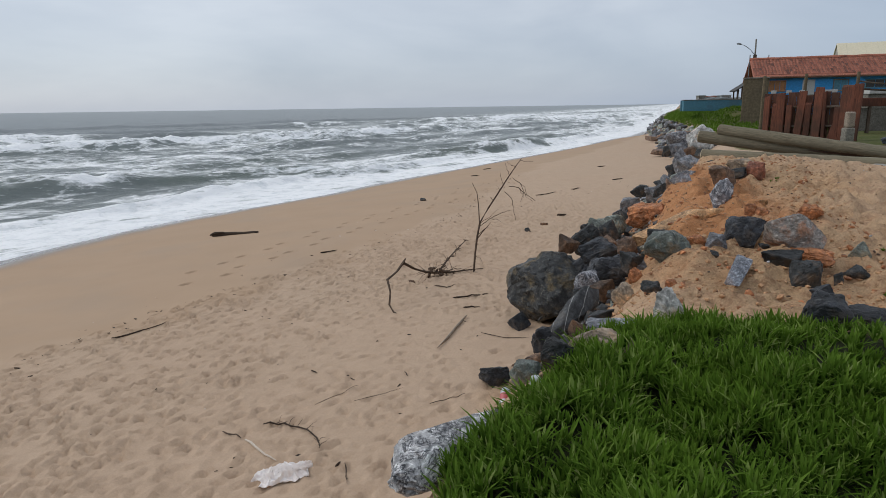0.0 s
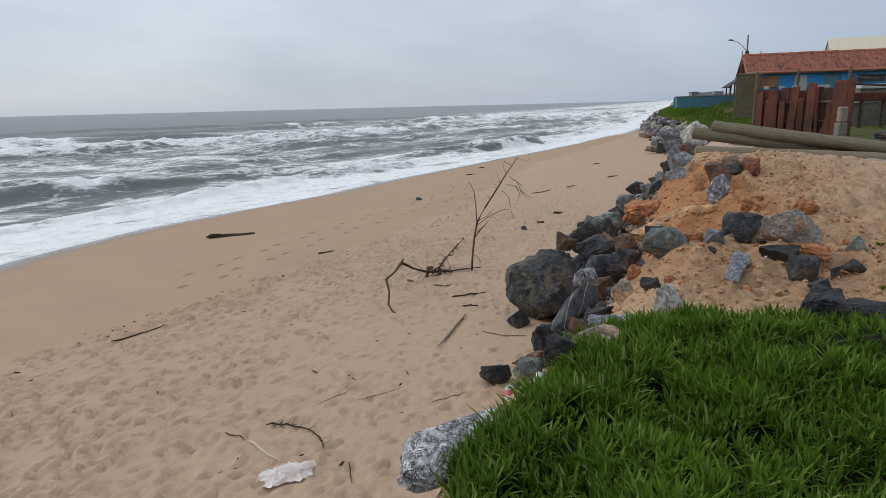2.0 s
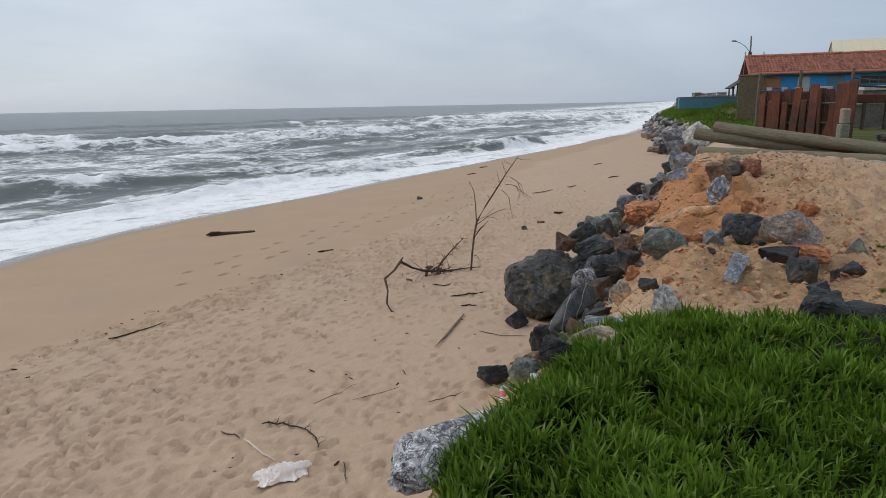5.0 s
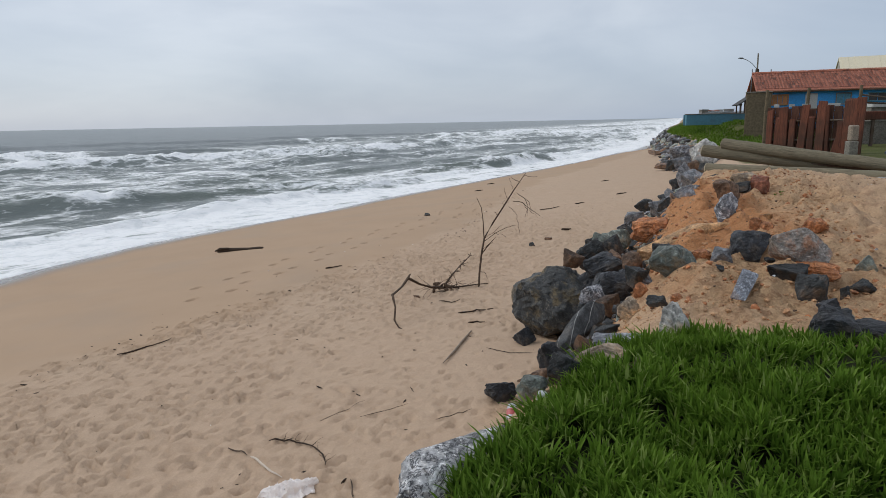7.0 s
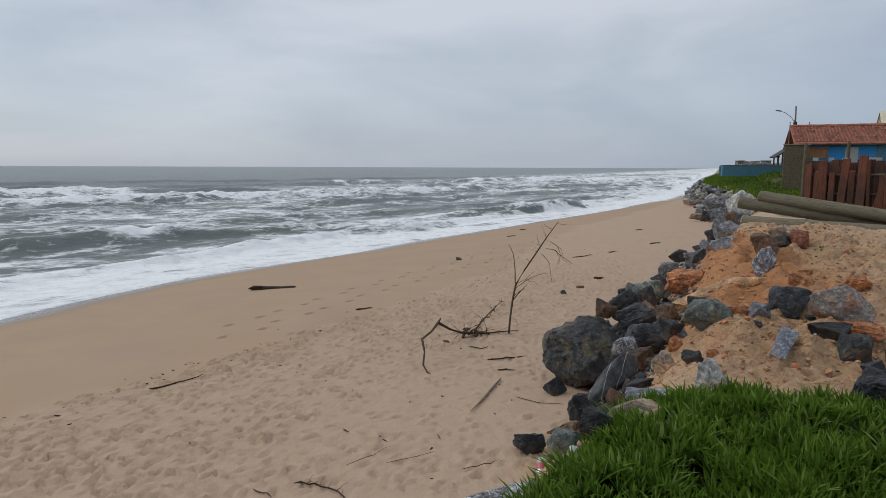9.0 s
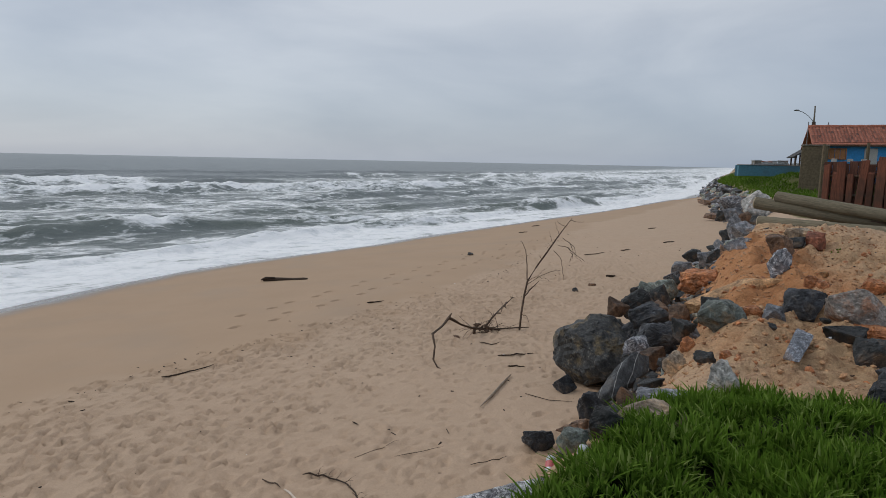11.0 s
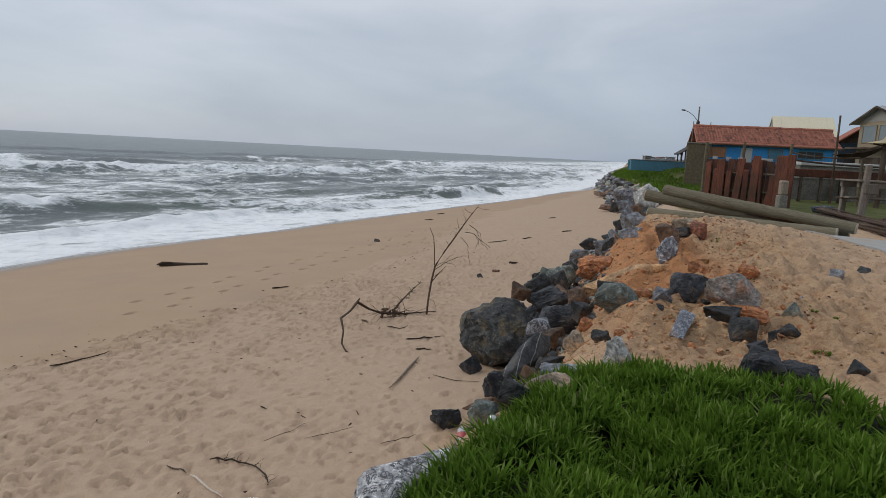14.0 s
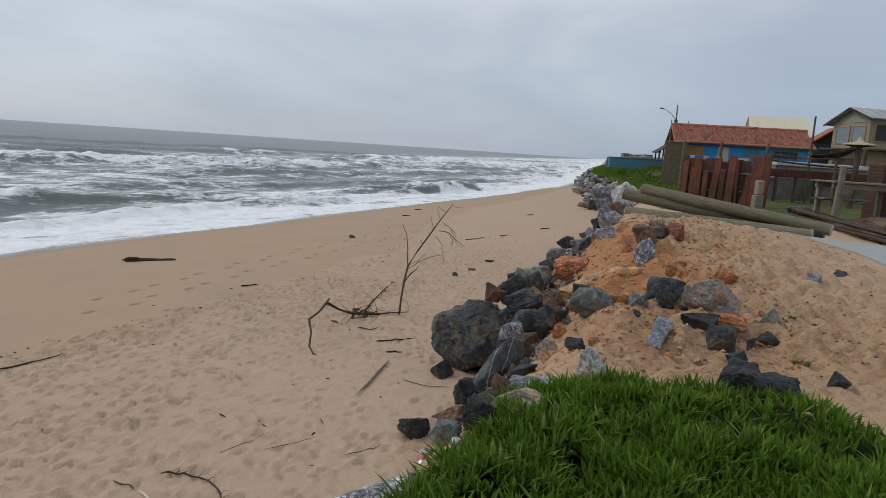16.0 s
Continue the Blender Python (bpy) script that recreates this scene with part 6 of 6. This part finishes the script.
def dead_branch():
    """A bare branch stranded upright: a leg, a knotted middle, and a tall leaning limb."""
    ob = thing("driftwood_branch", (0.0, 11.0, -1.4), "bare dark stranded branch, one limb standing up from the sand", "branch")
    g = lambda x, y, z: (x, y - 11.0, z + 1.4)
    leg = [g(-0.66, 9.35, -1.41), g(-0.74, 9.40, -1.38), g(-0.81, 9.50, -1.30), g(-0.80, 9.62, -1.13), g(-0.86, 9.85, -1.00), g(-0.74, 10.18, -0.96), g(-0.65, 10.40, -0.87), g(-0.61, 10.45, -0.81)]
    part("limb", tube(leg, [0.010, 0.011, 0.013, 0.016, 0.017, 0.014, 0.020, 0.010], 9, 0.3, 1), M["branch"], ob, smooth=50)
    mid = [g(-0.65, 10.40, -0.87), g(-0.47, 10.70, -1.05), g(-0.29, 11.10, -1.21), g(-0.13, 11.45, -1.31), g(0.15, 11.55, -1.33), g(0.51, 11.60, -1.30), g(0.72, 11.62, -1.29)]
    part("limb", tube(mid, [0.024, 0.017, 0.019, 0.025, 0.013, 0.010, 0.006], 9, 0.26, 2), M["branch"], ob, smooth=50)
    tall = [g(0.55, 11.64, -1.40), g(0.57, 11.62, -1.05), g(0.61, 11.61, -0.7), g(0.66, 11.6, -0.44), g(0.82, 11.6, -0.16), g(0.99, 11.6, 0.10), g(1.18, 11.6, 0.40), g(1.39, 11.6, 0.70)]
    part("limb", tube(tall, [0.019, 0.018, 0.018, 0.017, 0.015, 0.013, 0.010, 0.004], 9, 0.1, 3), M["branch"], ob, smooth=50)
    thin = [g(0.65, 11.6, -0.42), g(0.64, 11.62, -0.15), g(0.61, 11.63, 0.1), g(0.53, 11.65, 0.27)]
    part("limb", tube(thin, [0.012, 0.009, 0.007, 0.004], 6), M["branch"], ob)
    side = [g(0.6, 11.6, -0.75), g(0.7, 11.55, -0.6), g(0.85, 11.5, -0.42)]
    part("limb", tube(side, [0.012, 0.009, 0.005], 6), M["branch"], ob)
    rise = [g(-0.05, 11.5, -1.25), g(0.1, 11.7, -1.1), g(0.28, 11.9, -0.95), g(0.42, 12.1, -0.86)]
    part("limb", tube(rise, [0.018, 0.014, 0.009, 0.005], 7, 0.2, 4), M["branch"], ob, smooth=50)
    # side twigs of the tall limb, each bowing its own way: (x, z) along its length
    sprigs = (
        (0.006, (1.175, 0.21), (1.34, 0.19), (1.47, 0.07), (1.65, -0.05)),
        (0.005, (1.34, 0.19), (1.41, 0.06), (1.38, -0.07)),
        (0.004, (1.45, 0.10), (1.50, 0.0), (1.62, -0.10)),
        (0.005, (1.10, 0.11), (1.21, 0.01), (1.26, -0.18), (1.285, -0.40)),
        (0.006, (1.25, 0.345), (1.36, 0.27), (1.41, 0.15), (1.40, -0.03)),
        (0.004, (1.36, 0.27), (1.46, 0.16), (1.49, 0.02)),
        (0.005, (1.30, 0.54), (1.21, 0.58), (1.14, 0.64)),
        (0.004, (1.36, 0.66), (1.46, 0.64), (1.58, 0.66)),
        (0.004, (1.08, 0.24), (1.04, 0.36), (1.01, 0.46)),
        (0.004, (1.18, 0.40), (1.15, 0.50), (1.12, 0.60)),
        (0.006, (0.64, -0.52), (0.83, -0.36), (1.05, -0.26), (1.21, -0.22)),
        (0.004, (0.68, -0.44), (0.83, -0.34), (0.97, -0.18)),
        (0.004, (0.83, -0.36), (0.95, -0.36), (1.04, -0.42)),
        (0.005, (0.60, -0.69), (0.72, -0.54), (0.80, -0.50)),
        (0.006, (0.90, -0.04), (0.86, 0.0)),
        (0.006, (1.02, 0.15), (0.97, 0.17)),
        (0.004, (0.58, -1.05), (0.68, -1.12), (0.72, -1.24)),
    )
    bow = random.Random(12)
    for r0, *way in sprigs:
        dy = bow.uniform(-0.25, 0.25)
        line = []
        for (ax, az), (bx, bz) in zip(way, way[1:]):
            line += [(ax + (bx - ax) * k / 3, az + (bz - az) * k / 3) for k in range(3)]
        line.append(way[-1])
        n = len(line)
        pts = [g(x + bow.gauss(0, 0.008), 11.6 + dy * k / n, z + bow.gauss(0, 0.008)) for k, (x, z) in enumerate(line)]
        pts[0] = g(line[0][0], 11.6, line[0][1])
        part("twig", tube(pts, [r0 * (1.1 - 0.6 * k / n) for k in range(n)], 5), M["branch"], ob)
    twigs(ob, mid[2:4], (-0.8, -0.4, -0.1), 9, 0.6, 3, M["branch"], 0.005, 0.1)
    twigs(ob, mid[3:5], (0.7, -0.2, 0.1), 7, 0.5, 5, M["branch"], 0.007, 0.12)
    twigs(ob, rise, (0.1, -0.2, 0.1), 46, 0.13, 4, M["branch"], 0.0065, 0.8)
    twigs(ob, mid[2:5], (0.3, 0.2, 0.2), 22, 0.3, 6, M["branch"], 0.0045, 0.15)
    bm = bmesh.new()
    r = random.Random(9)
    for _ in range(9):
        m = Matrix.Translation(Vector(mid[3]) + Vector((r.gauss(0, 0.09), r.gauss(0, 0.06), r.gauss(0.02, 0.04)))) @ Euler((r.uniform(0, 6), r.uniform(0, 6), 0)).to_matrix().to_4x4() @ Matrix.Diagonal((0.07, 0.025, 0.028, 1))
        bmesh.ops.create_icosphere(bm, subdivisions=2, radius=1, matrix=m)
    part("knot", bm, M["branch"], ob, smooth=60)
    return ob


dead_branch()


def stick(points, r, label, material="drift", seed=0, taper=0.6, side=0, name="stick"):
    """A stick lying on the sand along points of (x, y), its height taken from the ground."""
    x0, y0 = points[0]
    ob = thing(name, (x0, y0, ground_at(x0, y0)), label, "stick", "sticks on the beach")
    r *= 0.8
    fine = []
    rr = random.Random(seed)
    for (ax, ay), (bx, by) in zip(points, points[1:]):
        fine += [(ax + (bx - ax) * k / 3 + rr.gauss(0, r * 0.5), ay + (by - ay) * k / 3 + rr.gauss(0, r * 0.5)) for k in range(3)]
    fine.append(points[-1])
    pts = [(x - x0, y - y0, max(float(ground_z(x, y)), ground_at(x, y)) - ground_at(x0, y0) + r * 0.5 + 0.011) for x, y in fine]
    n = len(pts)
    part("stem", tube(pts, [r * (0.55 if k == 0 else 1 - (1 - taper) * k / (n - 1)) * (0.4 if k == n - 1 else 1) for k in range(n)], 8, 0.2, seed), M[material], ob, smooth=50)
    if side:
        twigs(ob, pts[1:], (0.2, 0.6, 0.05), side, r * 14, seed, M[material], r * 0.3)
    return ob


log = thing("driftwood_log", (-6.56, 18.03, ground_at(-6.4, 18.0)), "dark flat driftwood log with a thick end on wet sand", "log")
part("trunk", tube([(0, 0, 0.03), (0.1, 0, 0.045), (0.3, 0, 0.05), (0.6, 0.03, 0.05), (0.9, 0.02, 0.06), (1.2, 0.0, 0.075), (1.3, 0, 0.08)], [0.05, 0.07, 0.06, 0.056, 0.054, 0.056, 0.048], 10, 0.16, 3), M["drift"], log, smooth=50)
part("broken_end", tube([(-0.06, -0.03, 0.03), (0.1, -0.06, 0.09), (0.35, -0.04, 0.11)], [0.02, 0.05, 0.02], 7, 0.2, 4), M["drift"], log, smooth=50)
stick([(-2.72, 13.95), (-2.55, 14.05), (-2.38, 14.2)], 0.022, "short dark stick on the damp sand", seed=1)
stick([(0.14, 10.0), (0.35, 10.03), (0.5, 10.08), (0.72, 10.14)], 0.016, "thin dark stick by the stranded branch", seed=2)
stick([(0.30, 9.47), (0.42, 9.45), (0.55, 9.46)], 0.016, "short dark stick on dry sand", seed=3)
stick([(0.33, 9.02), (-0.06, 7.78)], 0.027, "straight weathered brown stick on dry sand", "drystick", 4, 0.7)
stick([(-4.62, 8.72), (-4.4, 8.95), (-4.25, 9.1), (-4.1, 9.3)], 0.015, "crooked dark stick along the tide line", seed=5)
stick([(-1.72, 5.93), (-1.5, 5.88), (-1.28, 5.78), (-1.14, 5.6), (-1.07, 5.4)], 0.011, "bent dark twig with side twigs", seed=6, side=22)
stick([(-2.07, 5.80), (-1.95, 5.72), (-1.85, 5.66)], 0.011, "short brown stick half buried in sand", "branch", seed=7)
stick([(-1.80, 5.60), (-1.6, 5.4), (-1.41, 5.22)], 0.014, "long pale stick half buried in sand", "palestick", 8)
stick([(-0.80, 5.1), (-0.77, 4.95), (-0.74, 4.80)], 0.007, "thin forked twig on the sand", seed=9, side=1)
stick([(-1.52, 7.22), (-1.44, 7.15)], 0.011, "bit of dark driftwood", seed=10)
stick([(-0.42, 7.05), (-0.38, 6.93)], 0.008, "bit of dark driftwood", seed=11)
stick([(-1.02, 6.95), (-0.96, 6.86)], 0.009, "bit of dark driftwood", seed=12)
stick([(-0.9, 6.35), (-0.6, 6.5), (-0.42, 6.62)], 0.004, "thin dry stalk on the sand", seed=13)
stick([(-1.3, 6.3), (-1.05, 6.55), (-0.9, 6.75)], 0.004, "thin dry stalk on the sand", seed=14, side=2)
stick([(-0.12, 6.2), (0.1, 6.3), (0.25, 6.4)], 0.006, "thin dark stick near the grass", seed=15)
stick([(1.3, 32.9), (1.75, 33.0)], 0.035, "brown stick on the far sand", seed=16)
stick([(2.25, 38.1), (2.7, 38.5)], 0.035, "brown stick on the far sand", seed=17)
stick([(3.05, 17.5), (3.2, 17.52), (3.32, 17.6)], 0.045, "stubby dark piece of driftwood", seed=18)
stick([(6.7, 26.0), (6.95, 26.2), (7.2, 26.3)], 0.03, "dark driftwood on the far sand", seed=19)
stick([(4.5, 23.2), (4.9, 23.4)], 0.025, "dark driftwood on the far sand", seed=20)
stick([(3.1, 22.1), (3.5, 22.3), (3.9, 22.8)], 0.02, "thin dark driftwood on the far sand", seed=21)
stick([(7.6, 32.5), (8.1, 32.9)], 0.03, "dark driftwood on the far sand", seed=22)
stick([(0.5, 8.3), (0.8, 8.05), (1.1, 8.0)], 0.007, "dry stalk by the boulder", seed=23, side=3)
stick([(-0.15, 10.75), (0.05, 10.6), (0.2, 10.75)], 0.012, "crooked twig by the stranded branch", seed=24)
stone((-0.76, 22.5, ground_at(-0.76, 22.5) - 0.03), (0.22, 0.17, 0.13), 0, "rock_dark", 9, 401, "small dark stone on the smooth sand")
stone((1.99, 15.35, ground_at(1.99, 15.35) - 0.02), (0.15, 0.13, 0.15), 0, "rock_dark", 9, 402, "small dark stone on the sand")
stone((2.5, 16.15, ground_at(2.5, 16.15) - 0.02), (0.2, 0.15, 0.08), 0, "rock_rust", 9, 403, "small brown stone on the sand")
stone((-0.55, 11.0, ground_at(-0.55, 11.0) - 0.02), (0.12, 0.1, 0.09), 0, "rock_rust", 9, 404, "small brown stone by the stranded branch")


def crumpled(at, size, seed, label, turn=0):
    """A crumpled rag: a sheet drawn together into ridges and hollows, its rim ragged, with thickness."""
    n = 72
    bm = bmesh.new()
    off = Vector((seed * 5.1, seed * 2.3, 0))
    grid = []
    for i in range(n):
        row = []
        for j in range(n):
            u, v = i / (n - 1) * 2 - 1, j / (n - 1) * 2 - 1
            q = Vector((u, v, 0))
            edge = 1 + 0.55 * noise.noise(q * 1.3 + off) + 0.2 * noise.noise(q * 4 + off)
            x, y = u * edge * math.sqrt(1 - v * v / 2), v * edge * math.sqrt(1 - u * u / 2)
            bend = noise.noise_vector(q * 2.2 + off) * 0.22
            x, y = x + bend.x, y + bend.y
            dome = max(0.0, 1 - 0.8 * (u * u + v * v) / 1.6)
            warp = q + noise.noise_vector(q * 1.6 + off) * 0.5
            ridge = 1 - abs(noise.noise(Vector((warp.x * 2.2, warp.y * 3.4, 2)) + off)) * 2.6
            small = 1 - abs(noise.noise(Vector((warp.x * 6, warp.y * 8, 5)) + off)) * 2.4
            row.append(Vector((x * size[0] / 2, y * size[1] / 2, size[2] * (0.08 + dome * (0.12 + 0.75 * max(ridge, 0) ** 1.5 + 0.3 * max(small, 0))))))
        grid.append(row)
    top = [[bm.verts.new(p) for p in row] for row in grid]
    low = [[bm.verts.new(p - Vector((0, 0, 0.004))) for p in row] for row in grid]
    for i in range(n - 1):
        for j in range(n - 1):
            bm.faces.new((top[i][j], top[i + 1][j], top[i + 1][j + 1], top[i][j + 1]))
            bm.faces.new((low[i][j], low[i][j + 1], low[i + 1][j + 1], low[i + 1][j]))
    for k in range(n - 1):
        for p, q in (((k, 0), (k + 1, 0)), ((k + 1, n - 1), (k, n - 1)), ((0, k + 1), (0, k)), ((n - 1, k), (n - 1, k + 1))):
            bm.faces.new((low[p[0]][p[1]], low[q[0]][q[1]], top[q[0]][q[1]], top[p[0]][p[1]]))
    ob = part("rag", bm, M["cloth"], smooth=70)
    ob.matrix_basis = pose(*at, 0, 0, turn)
    return tagged(ob, label, "cloth")


crumpled((-1.29, 4.98, ground_at(-1.29, 4.98)), (0.46, 0.24, 0.085), 3, "crumpled dirty white rag lying on the beach sand", 30)
stick([(-1.38, 4.83), (-1.28, 4.93), (-1.26, 5.02)], 0.008, "dark twig against the rag", seed=31)
leaf = bmesh.new()
bmesh.ops.create_icosphere(leaf, subdivisions=2, radius=1, matrix=Matrix.Diagonal((0.045, 0.022, 0.009, 1)))
tagged(part("leaf_husk", leaf, M["drift"], smooth=60), "dry brown leaf husk on the sand", "leaf").matrix_basis = pose(-1.24, 5.36, ground_at(-1.24, 5.36) + 0.01, 0, 15, 40)


def can(at, turn, tilt, label, paint):
    ob = thing("drink_can", at, label, "can", "cans among the rocks", turn)
    m = Matrix.Rotation(radians(tilt), 4, "Y")
    prof = [(0.0, 0.024), (0.008, 0.032), (0.10, 0.032), (0.115, 0.026), (0.118, 0.024)]
    bm = tube([(0, 0, z) for z, _ in prof], [r for _, r in prof], 20)
    bm.transform(m)
    part("body", bm, M["tin"], ob, smooth=40)
    bm = tube([(0, 0, 0.03), (0, 0, 0.075)], [0.0326, 0.0326], 20)
    bm.transform(m)
    part("band", bm, M[paint], ob, "printed band round the can", 40)


can((0.56, 3.66, ground_at(0.56, 3.66) - 0.045), 30, 8, "silver drink can with a white print among the rocks", "white")
can((0.41, 3.84, ground_at(0.41, 3.84) - 0.03), 80, 60, "crushed red and white drink can among the rocks", "tinpaint")

M["crumb"] = plain("earth_crumb", (0.42, 0.265, 0.155), 0.95, 0.4, 8.0, dirt=(0.2, 0.12, 0.07), dirty=0.6)
# pebbles, shells and flecks of driftwood strewn over the sand
rnd = random.Random(77)


def strewn(name, n, material, label, category, spot, size, flat, long=1.0):
    """Many tiny pieces in one mesh."""
    ico = bmesh.new()
    bmesh.ops.create_icosphere(ico, subdivisions=1, radius=1)
    ball = np.array([(*v.co, 1) for v in ico.verts])
    tri = np.array([[v.index for v in f.verts] for f in ico.faces])
    ico.free()
    co, faces = [], []
    for k in range(n):
        x, y = spot()
        s = size * (0.35 + 1.5 * rnd.random() ** 2.5)
        m = pose(x, y, ground_at(x, y) + s * flat * 0.35, rnd.uniform(-20, 20), rnd.uniform(-20, 20), rnd.uniform(0, 360)) @ Matrix.Diagonal((s * long, s * rnd.uniform(0.5, 1), s * flat, 1))
        lumpy = ball * np.array([[rnd.uniform(0.6, 1.2)] * 3 + [1] for _ in ball])
        co.append(lumpy @ np.array(m).T)
        faces.append(tri + k * len(ball))
    me = bpy.data.meshes.new(name)
    me.from_pydata(np.concatenate(co)[:, :3].tolist(), [], np.concatenate(faces).tolist())
    return tagged(link(name, me, M[material]), label, category, kind="stuff")


def on_beach():
    y = 3.5 + 26 * rnd.random() ** 1.7
    a, b = float(FOOT(y)), float(WATER(y))
    return a - 0.2 - (a - b) * 0.5 * rnd.random(), y


def on_wrack():
    y = 6 + 26 * rnd.random() ** 1.4
    a, b = float(FOOT(y)), float(WATER(y))
    return a - (a - b) * (float(TRAMPLED(y)) + 0.01 + rnd.gauss(0, 0.012)), y


def on_heap():
    y = rnd.uniform(5, 14.5)
    return float(EDGE(y)) + rnd.uniform(-0.7, 4.5), y


def on_bank():
    y = rnd.uniform(5.5, 16)
    a, b = float(FOOT(y)), float(EDGE(y))
    return a + (b - a) * rnd.uniform(0.05, 0.6), y


strewn("dark_rubble", 150, "rock_dark", "small dark rubble between the rocks of the bank", "rubble", on_bank, 0.05, 0.7, 1.2)
strewn("grey_rubble", 110, "rock_grey", "small grey rubble between the rocks of the bank", "rubble", on_bank, 0.045, 0.7, 1.2)
strewn("brown_rubble", 200, "rock_rust", "small brown rubble between the rocks of the bank", "rubble", on_bank, 0.04, 0.7, 1.2)
strewn("driftwood_flecks", 260, "drift", "dark flecks of driftwood strewn over the beach", "driftwood", on_beach, 0.012, 0.4, 2.2)
strewn("tide_wrack", 240, "drift", "line of dark tide wrack where the sand turns wet", "driftwood", on_wrack, 0.013, 0.4, 2.6)
strewn("shells", 60, "shell", "tiny white shells strewn over the beach", "shell", on_beach, 0.012, 0.5)
M["clod"] = plain("sand_clod", (0.40, 0.235, 0.125), 0.95, 0.4, 8.0, dirt=(0.34, 0.16, 0.075), dirty=0.7)


def on_face():
    y = rnd.uniform(5.2, 13.5)
    return float(EDGE(y)) + rnd.uniform(-0.9, 2.0), y


strewn("sand_clods", 3200, "clod", "broken clods of orange sand and clay on the heap", "clay", on_face, 0.021, 0.6, 1.2)
strewn("red_clods", 800, "clay", "crumbly clods of red clay on the heap", "clay", on_face, 0.026, 0.7, 1.1)
strewn("pebbles", 900, "rock_rust", "small brown stones strewn over the sandy heap", "pebble", on_heap, 0.014, 0.6)
strewn("clay_crumbs", 2600, "crumb", "crumbs of brown earth strewn over the sandy heap", "clay", on_heap, 0.017, 0.6)
strewn("chips", 60, "rock_white", "pale stone chips strewn over the sandy heap", "pebble", on_heap, 0.014, 0.6)

# a root looped over the dark stones behind the grass
root = [(3.06, 4.86, 0.13), (3.0, 4.82, 0.165), (2.96, 4.79, 0.13), (2.945, 4.76, 0.075), (2.955, 4.70, 0.04), (3.0, 4.66, 0.0)]
tagged(part("root", tube(root, [0.006, 0.007, 0.007, 0.006, 0.006, 0.004], 7, 0.15, 2), M["palestick"]), "thin pale root looped over the dark stones", "root")
